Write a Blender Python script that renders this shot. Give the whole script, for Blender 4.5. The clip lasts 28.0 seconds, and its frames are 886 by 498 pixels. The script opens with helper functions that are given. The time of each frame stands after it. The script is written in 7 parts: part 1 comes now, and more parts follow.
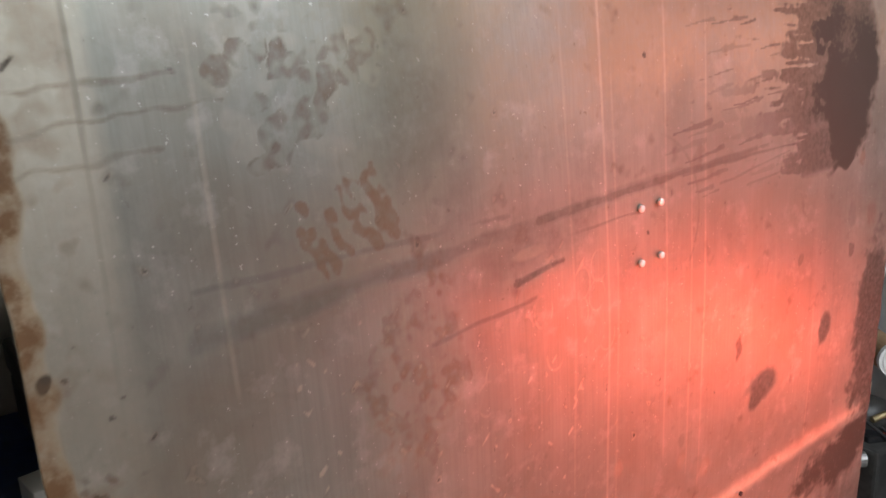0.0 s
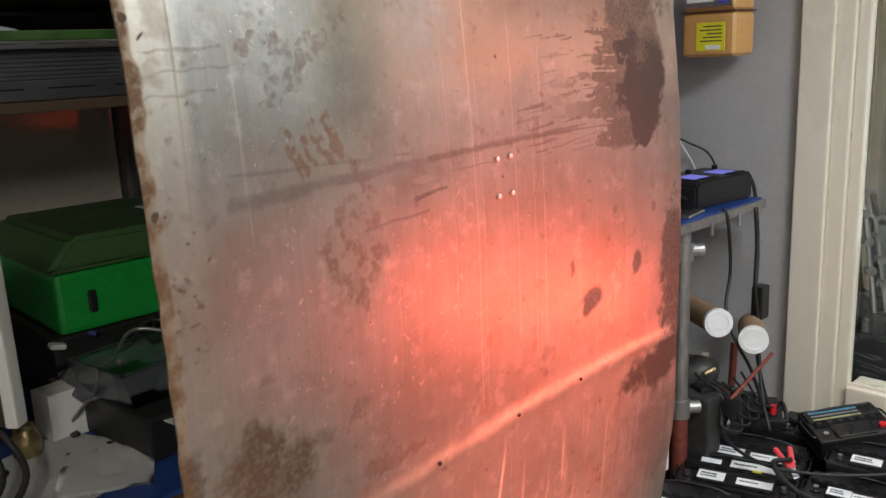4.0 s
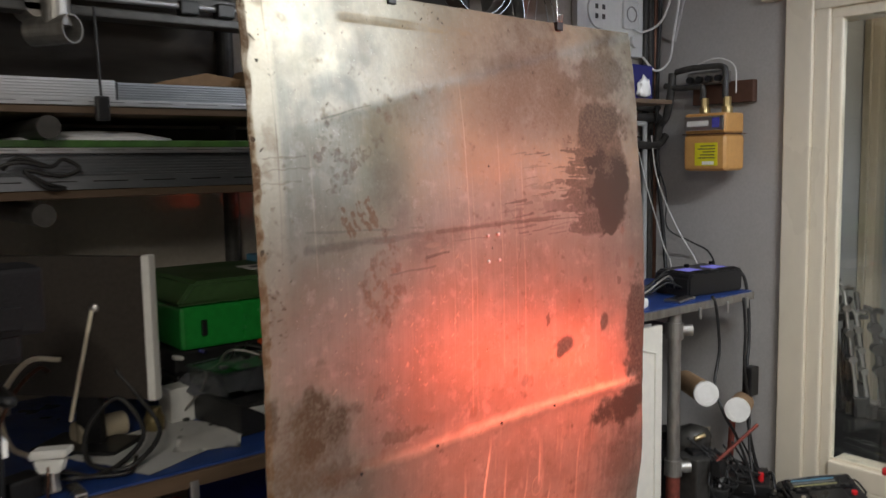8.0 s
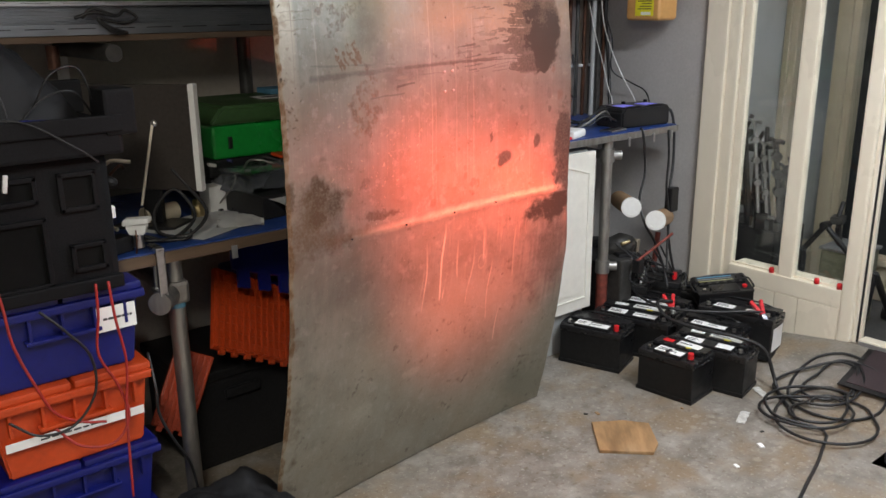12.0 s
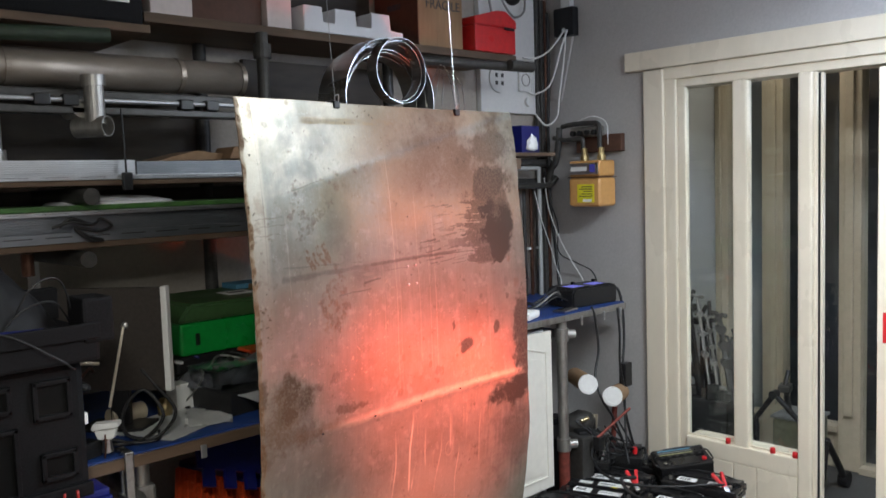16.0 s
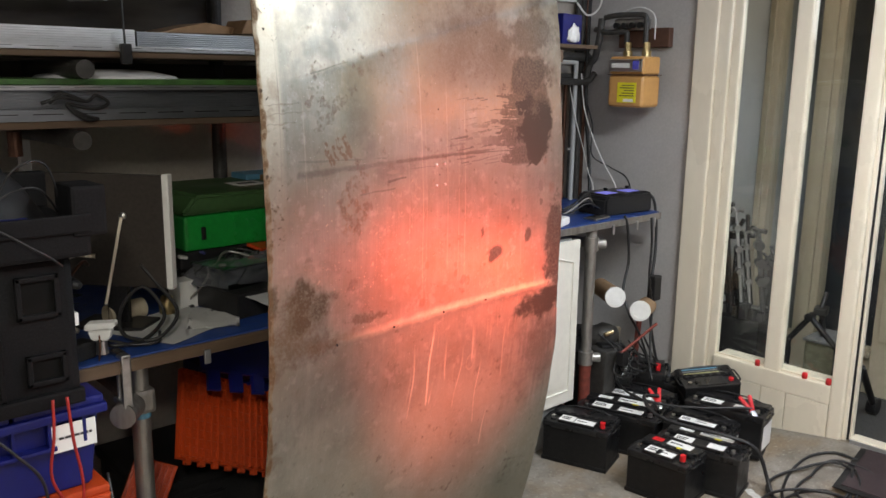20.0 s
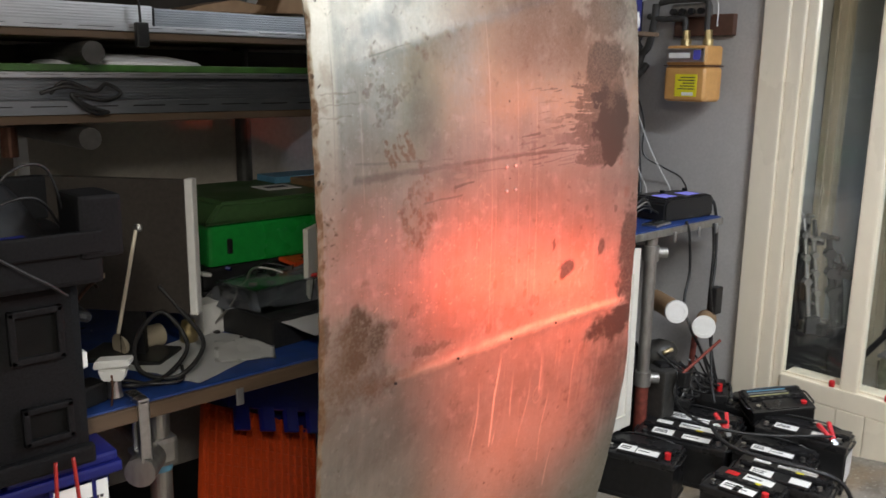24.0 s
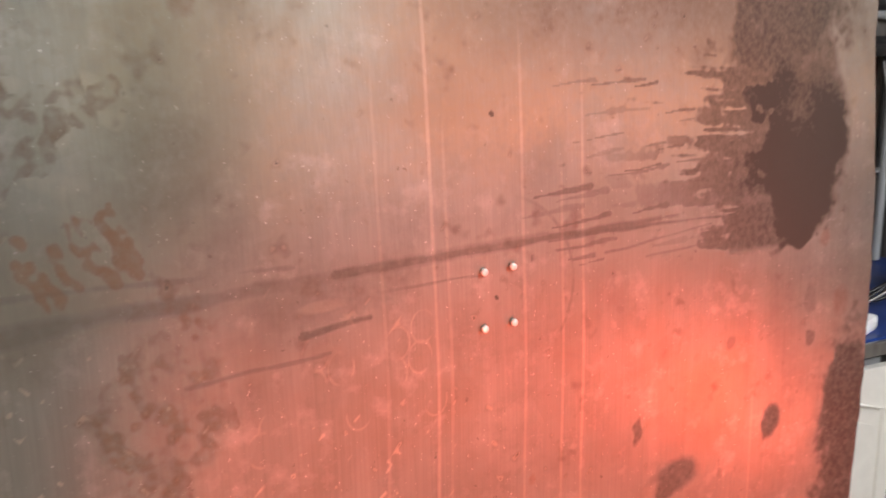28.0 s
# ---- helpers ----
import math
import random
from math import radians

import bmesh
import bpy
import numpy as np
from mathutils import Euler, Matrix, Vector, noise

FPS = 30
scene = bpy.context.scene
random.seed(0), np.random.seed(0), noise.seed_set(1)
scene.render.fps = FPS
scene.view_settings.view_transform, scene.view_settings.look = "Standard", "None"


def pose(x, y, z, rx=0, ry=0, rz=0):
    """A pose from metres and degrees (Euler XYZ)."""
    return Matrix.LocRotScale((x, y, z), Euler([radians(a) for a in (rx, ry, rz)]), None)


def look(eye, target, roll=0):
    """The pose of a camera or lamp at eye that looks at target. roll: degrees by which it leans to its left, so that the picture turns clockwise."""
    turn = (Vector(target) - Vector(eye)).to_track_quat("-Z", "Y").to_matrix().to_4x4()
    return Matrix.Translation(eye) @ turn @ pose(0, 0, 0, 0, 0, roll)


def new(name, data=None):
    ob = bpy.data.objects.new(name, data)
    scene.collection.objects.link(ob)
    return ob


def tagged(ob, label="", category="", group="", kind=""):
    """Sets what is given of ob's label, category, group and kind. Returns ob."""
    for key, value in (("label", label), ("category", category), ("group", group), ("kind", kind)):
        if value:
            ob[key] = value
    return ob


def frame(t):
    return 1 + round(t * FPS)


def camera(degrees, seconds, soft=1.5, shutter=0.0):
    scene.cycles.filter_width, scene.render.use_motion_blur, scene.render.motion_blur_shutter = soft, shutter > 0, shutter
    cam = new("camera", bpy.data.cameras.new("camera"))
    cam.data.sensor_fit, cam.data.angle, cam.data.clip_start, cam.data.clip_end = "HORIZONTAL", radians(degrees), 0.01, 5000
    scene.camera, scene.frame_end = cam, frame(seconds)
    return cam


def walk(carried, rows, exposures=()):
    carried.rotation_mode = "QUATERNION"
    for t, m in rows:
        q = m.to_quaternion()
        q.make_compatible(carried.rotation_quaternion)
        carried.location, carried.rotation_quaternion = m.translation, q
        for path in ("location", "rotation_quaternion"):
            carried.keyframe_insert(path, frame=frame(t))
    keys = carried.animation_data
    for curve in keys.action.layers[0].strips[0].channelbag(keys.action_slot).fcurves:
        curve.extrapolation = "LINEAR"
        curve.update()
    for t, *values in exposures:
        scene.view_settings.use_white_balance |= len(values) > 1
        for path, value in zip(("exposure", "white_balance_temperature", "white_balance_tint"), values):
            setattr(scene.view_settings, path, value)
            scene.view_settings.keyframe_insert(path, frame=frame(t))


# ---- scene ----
cam = camera(55.7, 28.0, 1.5, 0.4)
PATH = [
    (0, (0.432, 0.517, 1.563), (1.553, 2.08, 1.016), -2.9),
    (0.5, (0.385, 0.458, 1.554), (1.529, 2.028, 1.077), -3.9),
    (1, (0.357, 0.427, 1.564), (1.558, 1.963, 1.119), -4.0),
    (1.5, (0.319, 0.366, 1.549), (1.48, 1.938, 1.123), -3.9),
    (2, (0.269, 0.357, 1.537), (1.534, 1.852, 1.131), -3.6),
    (2.5, (0.224, 0.369, 1.53), (1.628, 1.723, 1.087), -3.0),
    (3, (0.194, 0.343, 1.515), (1.65, 1.627, 1.032), -2.3),
    (3.5, (0.172, 0.29, 1.512), (1.554, 1.66, 1.051), -2.8),
    (5.5, (0.032, -0.002, 1.54), (1.344, 1.442, 1.101), -2.6),
    (6, (0.034, 0.011, 1.544), (1.521, 1.329, 1.317), -6.8),
    (6.5, (0.037, 0.098, 1.563), (1.604, 1.321, 1.34), -8.9),
    (7, (0.036, 0.118, 1.558), (1.617, 1.327, 1.365), -10.5),
    (7.5, (0.006, 0.035, 1.522), (1.516, 1.346, 1.461), -5.0),
    (8, (-0.167, -0.313, 1.52), (1.085, 1.233, 1.314), -1.0),
    (8.5, (-0.279, -0.503, 1.553), (0.968, 1.046, 1.349), -3.0),
    (9, (-0.303, -0.555, 1.547), (0.954, 0.971, 1.245), -4.5),
    (9.5, (-0.323, -0.632, 1.549), (0.791, 0.984, 1.165), -2.7),
    (10, (-0.325, -0.684, 1.559), (0.868, 0.857, 1.109), -2.9),
    (10.5, (-0.353, -0.72, 1.579), (0.837, 0.819, 1.115), -2.4),
    (11, (-0.408, -0.783, 1.585), (0.785, 0.734, 1.061), -3.6),
    (11.5, (-0.49, -0.846, 1.562), (0.716, 0.643, 0.989), -1.2),
    (13.5, (-0.627, -0.917, 1.529), (0.632, 0.564, 1.06), -0.8),
    (14, (-0.641, -0.911, 1.546), (0.656, 0.549, 1.115), -0.3),
    (14.5, (-0.647, -0.901, 1.554), (0.701, 0.523, 1.163), -0.3),
    (15, (-0.647, -0.908, 1.573), (0.718, 0.518, 1.251), -0.7),
    (15.5, (-0.647, -0.905, 1.59), (0.719, 0.533, 1.332), -1.4),
    (16, (-0.646, -0.907, 1.615), (0.729, 0.536, 1.456), -1.9),
    (16.5, (-0.636, -0.881, 1.631), (0.756, 0.548, 1.5), -1.8),
    (17, (-0.625, -0.859, 1.633), (0.754, 0.585, 1.521), -2.3),
    (17.5, (-0.602, -0.843, 1.634), (0.782, 0.591, 1.461), -2.0),
    (18, (-0.587, -0.809, 1.632), (0.813, 0.598, 1.388), -1.5),
    (18.5, (-0.565, -0.782, 1.629), (0.824, 0.625, 1.327), -1.2),
    (19, (-0.549, -0.755, 1.627), (0.806, 0.68, 1.304), -0.8),
    (19.5, (-0.526, -0.722, 1.615), (0.794, 0.735, 1.247), -0.2),
    (20, (-0.51, -0.685, 1.608), (0.819, 0.753, 1.199), 0.8),
    (20.5, (-0.515, -0.642, 1.607), (0.876, 0.744, 1.229), 1.0),
    (22.5, (-0.339, -0.449, 1.607), (1.017, 0.977, 1.251), 0.8),
    (23, (-0.302, -0.432, 1.604), (1.034, 1.01, 1.234), -0.5),
    (23.5, (-0.366, -0.375, 1.603), (0.995, 1.051, 1.267), 0.0),
    (24, (-0.391, -0.298, 1.577), (0.938, 1.138, 1.163), 0.8),
    (24.5, (-0.339, -0.178, 1.547), (0.968, 1.302, 1.226), -1.2),
    (25, (-0.201, 0.137, 1.558), (1.367, 1.377, 1.488), -1.6),
    (25.5, (-0.131, 0.26, 1.578), (1.385, 1.547, 1.369), 2.9),
    (26, (0.039, 0.343, 1.581), (1.51, 1.672, 1.316), 1.6),
    (26.5, (0.22, 0.371, 1.594), (1.632, 1.744, 1.248), 2.2),
    (27, (0.415, 0.362, 1.592), (1.662, 1.879, 1.215), 2.6),
    (27.5, (0.57, 0.333, 1.581), (1.616, 1.99, 1.182), 2.6),
    (28, (0.723, 0.361, 1.555), (1.534, 2.139, 1.131), -1.0),
]
EXPOSURES = [
    (0.0, -0.30, 6500, 12), (3.0, -0.20, 6500, 12), (6.0, -0.15, 7300, 11), (7.0, -0.45, 6700, 10), (8.0, -0.45, 7000, 13), (10.0, -0.15, 6900, 13), (14.0, -0.15, 6600, 11),
    (16.5, -0.20, 6400, 10), (18.0, -0.20, 6600, 11), (20.0, -0.10, 6900, 12), (24.0, -0.10, 6800, 12), (26.0, -0.30, 6700, 11), (27.0, -0.38, 6850, 14), (28.0, -0.25, 7100, 17),
]
walk(cam, [(t, look(e, a, r)) for t, e, a, r in PATH], EXPOSURES)

# ---- world, lamps ----
world = bpy.data.worlds.new("world")
scene.world = world
world.use_nodes = True
world.node_tree.nodes["Background"].inputs[0].default_value = (0.010, 0.012, 0.018, 1)
world.node_tree.nodes["Background"].inputs[1].default_value = 1.0


def lamp(name, kind, m, energy, color, **more):
    data = bpy.data.lights.new(name, kind)
    data.energy, data.color = energy, color
    if kind == "AREA":
        data.shape = "RECTANGLE"
        data.size, data.size_y = more["size"]
    elif kind == "SPOT":
        data.spot_size, data.spot_blend, data.shadow_soft_size = radians(more["cone"]), more["blend"], more["soft"]
    else:
        data.shadow_soft_size = more["soft"]
    ob = new(name, data)
    ob.matrix_world = m
    return ob


# two cool ceiling battens and a cool bare bulb by the door
BATTEN_A, BATTEN_B, BULB = (1.72, -0.30, 2.44), (-0.75, -0.90, 2.44), (2.72, -0.45, 2.22)
lamp("batten_light_a", "AREA", pose(*BATTEN_A[:2], BATTEN_A[2] - 0.075, 0, 0, 0), 54, (0.86, 0.94, 1.0), size=(0.12, 1.15))
lamp("bulb_light", "POINT", Matrix.Translation(BULB), 32, (0.60, 0.73, 1.0), soft=0.045)
lamp("hall_light", "AREA", pose(3.60, 1.05, 2.5, 0, 0, 0), 3.4, (1.0, 0.92, 0.78), size=(0.3, 0.3))
lamp("batten_light_b", "AREA", pose(*BATTEN_B[:2], BATTEN_B[2] - 0.075, 0, 0, 0), 50, (1.0, 0.985, 0.90), size=(0.12, 1.15))
# the red infrared lamp on its low stand, aimed at the sheet
IRLAMP, GLOW = Vector((2.77, 0.055, 0.58)), Vector((1.30, 1.09, 0.90))
lamp("infrared_light", "SPOT", look(IRLAMP + (GLOW - IRLAMP).normalized() * 0.03, GLOW), 112, (1.0, 0.100, 0.046), cone=38, blend=1.0, soft=0.05)
# a second, more orange heat lamp low in front of the sheet
IRLAMP_LOW, GLOW_LOW = Vector((0.85, -0.85, 0.60)), Vector((1.25, 1.08, 1.030))
lamp("infrared_light_low", "SPOT", look(IRLAMP_LOW + (GLOW_LOW - IRLAMP_LOW).normalized() * 0.03, GLOW_LOW) @ Matrix.Diagonal((0.62, 1.0, 1.0, 1.0)), 635, (1.0, 0.118, 0.052), cone=51, blend=1.0, soft=0.05)

# ---- materials ----
def nodes_of(name):
    m = bpy.data.materials.new(name)
    m.use_nodes = True
    t = m.node_tree
    return m, t, t.nodes["Principled BSDF"]


def rgba(c):
    return (*c, 1.0)


def add(t, kind, **sets):
    n = t.nodes.new(kind)
    for k, v in sets.items():
        n.inputs[k.replace("_", " ")].default_value = v
    return n


def mixed(t, fac, a, b, blend="MIX"):
    """A colour mix; fac, a and b are sockets or values."""
    n = t.nodes.new("ShaderNodeMix")
    n.data_type, n.blend_type = "RGBA", blend
    for s, v in ((n.inputs[0], fac), (n.inputs[6], a), (n.inputs[7], b)):
        if isinstance(v, bpy.types.NodeSocket):
            t.links.new(v, s)
        else:
            s.default_value = v if not isinstance(v, tuple) else (rgba(v) if len(v) == 3 else v)
    return n.outputs[2]


def ramp(t, source, a, b, lo=0.0, hi=1.0):
    n = t.nodes.new("ShaderNodeMapRange")
    for i, v in enumerate((source, a, b, lo, hi)):
        if isinstance(v, bpy.types.NodeSocket):
            t.links.new(v, n.inputs[i])
        else:
            n.inputs[i].default_value = v
    return n.outputs[0]


def calc(t, op, a, b=0.0):
    n = t.nodes.new("ShaderNodeMath")
    n.operation = op
    for i, v in enumerate((a, b)):
        if isinstance(v, bpy.types.NodeSocket):
            t.links.new(v, n.inputs[i])
        else:
            n.inputs[i].default_value = v
    return n.outputs[0]


def place_of(t, scale=(1, 1, 1), source="Object"):
    c, mp = t.nodes.new("ShaderNodeTexCoord"), t.nodes.new("ShaderNodeMapping")
    mp.inputs["Scale"].default_value = scale
    t.links.new(c.outputs[source], mp.inputs[0])
    return mp.outputs[0]


def noise_of(t, where, scale, detail=4.0, rough=0.55):
    n = add(t, "ShaderNodeTexNoise", Scale=scale, Detail=detail, Roughness=rough)
    t.links.new(where, n.inputs["Vector"])
    return n.outputs[0]


def bumped(t, p, height, strength=0.2, distance=0.002):
    b = add(t, "ShaderNodeBump", Strength=strength, Distance=distance)
    t.links.new(height, b.inputs["Height"])
    t.links.new(b.outputs[0], p.inputs["Normal"])


def surface(name, color, rough=0.5, metal=0.0, vary=0.25, grain=40.0, broad=3.0, dirt=0.3, dirt_color=(0.06, 0.05, 0.04),
            bump=0.12, stretch=(1, 1, 1), rough_vary=0.15, spec=0.5, coat=0.0, each=0.0):
    """A plain surface with grain, broad wear and fine relief."""
    m, t, p = nodes_of(name)
    at = place_of(t, stretch)
    fine, wide = noise_of(t, at, grain, 5), noise_of(t, at, broad, 4)
    dark = tuple(c * (1 - vary) for c in color)
    light = tuple(min(1.0, c * (1 + vary)) for c in color)
    col = mixed(t, ramp(t, fine, 0.3, 0.7), dark, light)
    if each:
        info = t.nodes.new("ShaderNodeObjectInfo")
        col = mixed(t, ramp(t, info.outputs["Random"], 0, 1, 0, each), col, tuple(c * 0.45 for c in color))
    col = mixed(t, ramp(t, wide, 0.52, 0.78, 0.0, dirt), col, dirt_color)
    t.links.new(col, p.inputs["Base Color"])
    p.inputs["Metallic"].default_value = metal
    p.inputs["Specular IOR Level"].default_value = spec
    p.inputs["Coat Weight"].default_value = coat
    t.links.new(ramp(t, wide, 0.3, 0.75, max(0.03, rough - rough_vary), min(1, rough + rough_vary)), p.inputs["Roughness"])
    if bump:
        bumped(t, p, fine, bump)
    return m


def glowing(name, color, strength):
    m, t, p = nodes_of(name)
    p.inputs["Base Color"].default_value = rgba(color)
    p.inputs["Emission Color"].default_value = rgba(color)
    p.inputs["Emission Strength"].default_value = strength
    return m


def glass(name, color=(0.9, 0.93, 0.93), rough=0.01):
    m, t, p = nodes_of(name)
    p.inputs["Base Color"].default_value = rgba(color)
    p.inputs["Transmission Weight"].default_value = 1.0
    p.inputs["Roughness"].default_value = rough
    p.inputs["IOR"].default_value = 1.5
    return m


M_WALL = surface("painted_plaster", (0.470, 0.456, 0.446), 0.75, vary=0.06, grain=90, broad=1.6, dirt=0.35, dirt_color=(0.26, 0.25, 0.25), bump=0.25)
M_WALL_BACK = surface("shelf_wall_plaster", (0.42, 0.38, 0.33), 0.8, vary=0.08, grain=60, broad=2.2, dirt=0.4, dirt_color=(0.22, 0.19, 0.16), bump=0.25)
M_CEIL = surface("ceiling_board", (0.78, 0.78, 0.77), 0.85, vary=0.05, grain=60, broad=1.5, dirt=0.2, dirt_color=(0.3, 0.29, 0.27))
M_CREAM = surface("cream_gloss_paint", (0.80, 0.725, 0.59), 0.34, vary=0.025, grain=24, broad=3, dirt=0.14, dirt_color=(0.55, 0.47, 0.34), bump=0.04, stretch=(1, 1, 0.6))
# darker copy of the cream, with the hall's dimness in its colour
M_CREAM_DIM = surface("dimmed_cream_paint", (0.44, 0.38, 0.28), 0.45, vary=0.05, grain=30, broad=3, dirt=0.2, dirt_color=(0.35, 0.28, 0.2))
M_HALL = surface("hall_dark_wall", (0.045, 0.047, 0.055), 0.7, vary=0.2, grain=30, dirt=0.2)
M_HALL_PALE = surface("hall_pale_wall", (0.42, 0.43, 0.42), 0.8, vary=0.06, grain=40, dirt=0.15)
M_GLASS = glass("window_glass")
M_STEEL = surface("bare_steel", (0.52, 0.52, 0.52), 0.32, 1.0, vary=0.15, grain=60, dirt=0.3, dirt_color=(0.2, 0.18, 0.16))
M_CHROME = surface("bright_rivet_steel", (0.85, 0.84, 0.82), 0.14, 1.0, vary=0.03, grain=60, dirt=0.05, rough_vary=0.04, bump=0)
M_RIVET = surface("bright_rivet_head", (0.62, 0.61, 0.59), 0.22, 0.35, vary=0.03, grain=60, dirt=0.05, rough_vary=0.04, bump=0)
M_TUBE = surface("scaffold_tube", (0.36, 0.35, 0.33), 0.45, 0.85, vary=0.2, grain=50, dirt=0.4, dirt_color=(0.16, 0.13, 0.10), stretch=(1, 1, 0.3))
M_TUBE_DARK = surface("dark_pipe", (0.05, 0.048, 0.045), 0.5, 0.2, vary=0.3, grain=40)
M_ALU = surface("aluminium_profile", (0.52, 0.53, 0.55), 0.42, 0.95, vary=0.08, grain=80, broad=2.0, dirt=0.35, dirt_color=(0.28, 0.28, 0.29), stretch=(0.2, 1, 1))
M_ALU_DARK = surface("dark_galvanised_profile", (0.24, 0.255, 0.28), 0.45, 0.9, vary=0.12, grain=60, broad=2.0, dirt=0.4, dirt_color=(0.15, 0.16, 0.17), stretch=(0.2, 1, 1))
M_PLY = surface("shelf_plank", (0.105, 0.066, 0.040), 0.7, vary=0.3, grain=24, broad=3, dirt=0.45, dirt_color=(0.09, 0.06, 0.04), stretch=(0.12, 1, 1))
M_GREENSTUFF = surface("green_edged_board", (0.05, 0.14, 0.03), 0.35, vary=0.4, grain=18, dirt=0.4)
M_BLACK = surface("black_plastic", (0.014, 0.014, 0.015), 0.42, vary=0.3, grain=120, dirt=0.25, dirt_color=(0.032, 0.030, 0.028), bump=0.1, spec=0.35)
M_CASE = surface("black_moulded_case", (0.010, 0.010, 0.011), 0.6, vary=0.35, grain=200, dirt=0.35, dirt_color=(0.022, 0.021, 0.019), bump=0.25, spec=0.08)
M_RUBBER = surface("black_cable_sheath", (0.014, 0.014, 0.015), 0.5, vary=0.2, grain=80, dirt=0.25, dirt_color=(0.035, 0.035, 0.035), bump=0)
M_BLUETOP = surface("blue_bench_top", (0.012, 0.045, 0.20), 0.42, vary=0.25, grain=40, broad=5, dirt=0.45, dirt_color=(0.02, 0.03, 0.07))
M_BLUE = surface("blue_crate_plastic", (0.004, 0.008, 0.125), 0.42, vary=0.12, grain=60, dirt=0.35, dirt_color=(0.01, 0.012, 0.10), bump=0.05)
M_ORANGE = surface("orange_crate_plastic", (0.50, 0.055, 0.010), 0.45, vary=0.1, grain=60, dirt=0.3, dirt_color=(0.35, 0.05, 0.01), bump=0.05)
M_GREEN = surface("green_case_plastic", (0.006, 0.27, 0.040), 0.4, vary=0.12, grain=60, dirt=0.25, dirt_color=(0.01, 0.1, 0.02))
M_GREEN_LID = surface("dark_green_case_lid", (0.045, 0.105, 0.035), 0.5, vary=0.12, grain=60, dirt=0.25, dirt_color=(0.02, 0.05, 0.02))
M_WHITE = surface("white_plastic", (0.74, 0.74, 0.72), 0.4, vary=0.04, grain=50, dirt=0.15, dirt_color=(0.45, 0.43, 0.4), bump=0.03)
M_PAPER = surface("white_paper", (0.84, 0.84, 0.82), 0.85, vary=0.06, grain=8, dirt=0.2, dirt_color=(0.5, 0.49, 0.47), bump=0.2)
M_PRINT = surface("print_ink", (0.05, 0.05, 0.055), 0.7, vary=0.1, bump=0)
M_CARD = surface("brown_cardboard", (0.31, 0.19, 0.10), 0.8, vary=0.08, grain=50, dirt=0.25, dirt_color=(0.24, 0.15, 0.08), stretch=(1, 1, 0.15))
M_CARD_DARK = surface("dark_printed_cardboard", (0.10, 0.045, 0.028), 0.7, vary=0.15, grain=40, dirt=0.25)
M_FOAM = surface("white_packing_foam", (0.76, 0.77, 0.80), 0.9, vary=0.05, grain=300, dirt=0.1, dirt_color=(0.5, 0.5, 0.5), bump=0.4)
M_RED = surface("red_tool_box_paint", (0.52, 0.014, 0.016), 0.35, vary=0.12, grain=40, dirt=0.25, dirt_color=(0.16, 0.01, 0.01))
M_REDPLASTIC = surface("red_plastic", (0.62, 0.015, 0.02), 0.4, vary=0.1, grain=40, dirt=0.15, dirt_color=(0.25, 0.01, 0.01), bump=0)
M_REDWIRE = surface("red_wire_sheath", (0.36, 0.022, 0.018), 0.45, vary=0.1, bump=0)
M_METER = surface("ochre_meter_paint", (0.62, 0.33, 0.11), 0.42, vary=0.06, grain=40, dirt=0.25, dirt_color=(0.36, 0.18, 0.06), bump=0.05)
M_YELLOW = surface("yellow_sticker", (0.82, 0.74, 0.03), 0.5, vary=0.04, dirt=0.1, bump=0)
M_BRASS = surface("brass_fitting", (0.58, 0.46, 0.24), 0.35, 0.9, vary=0.15, dirt=0.3)
M_COPPER = surface("dull_copper_pipe", (0.11, 0.052, 0.034), 0.42, 0.75, vary=0.3, grain=30, dirt=0.45, dirt_color=(0.04, 0.025, 0.02))
M_DOORWHITE = surface("white_cabinet_door", (0.76, 0.74, 0.66), 0.4, vary=0.04, grain=30, dirt=0.2, dirt_color=(0.5, 0.47, 0.4), bump=0.05)
M_BROWNPANEL = surface("dark_brown_laminate", (0.040, 0.033, 0.028), 0.5, vary=0.2, grain=100, dirt=0.25, dirt_color=(0.07, 0.06, 0.05), bump=0.06)
M_RUSTPOLE = surface("rust_red_tube", (0.22, 0.05, 0.035), 0.6, 0.3, vary=0.3, grain=40, dirt=0.4)
M_MAT = surface("dark_door_mat", (0.035, 0.022, 0.024), 0.95, vary=0.4, grain=260, broad=5, dirt=0.35, dirt_color=(0.09, 0.07, 0.065), bump=0.8)
M_HALLMAT = surface("hall_grey_mat", (0.06, 0.058, 0.055), 0.95, vary=0.4, grain=200, dirt=0.3, bump=0.6)
M_CLEAR = glass("clear_plastic", (0.82, 0.86, 0.90), 0.18)
M_TAPEBLUE = surface("pale_blue_tape", (0.10, 0.28, 0.42), 0.5, vary=0.1, dirt=0.2)
M_LCD = surface("blue_screen", (0.10, 0.10, 0.50), 0.25, vary=0.1, bump=0)
M_PLANK = surface("plywood_offcut", (0.30, 0.175, 0.080), 0.6, vary=0.35, grain=26, broad=6, dirt=0.35, dirt_color=(0.62, 0.52, 0.36), stretch=(1, 0.25, 1), bump=0.15)


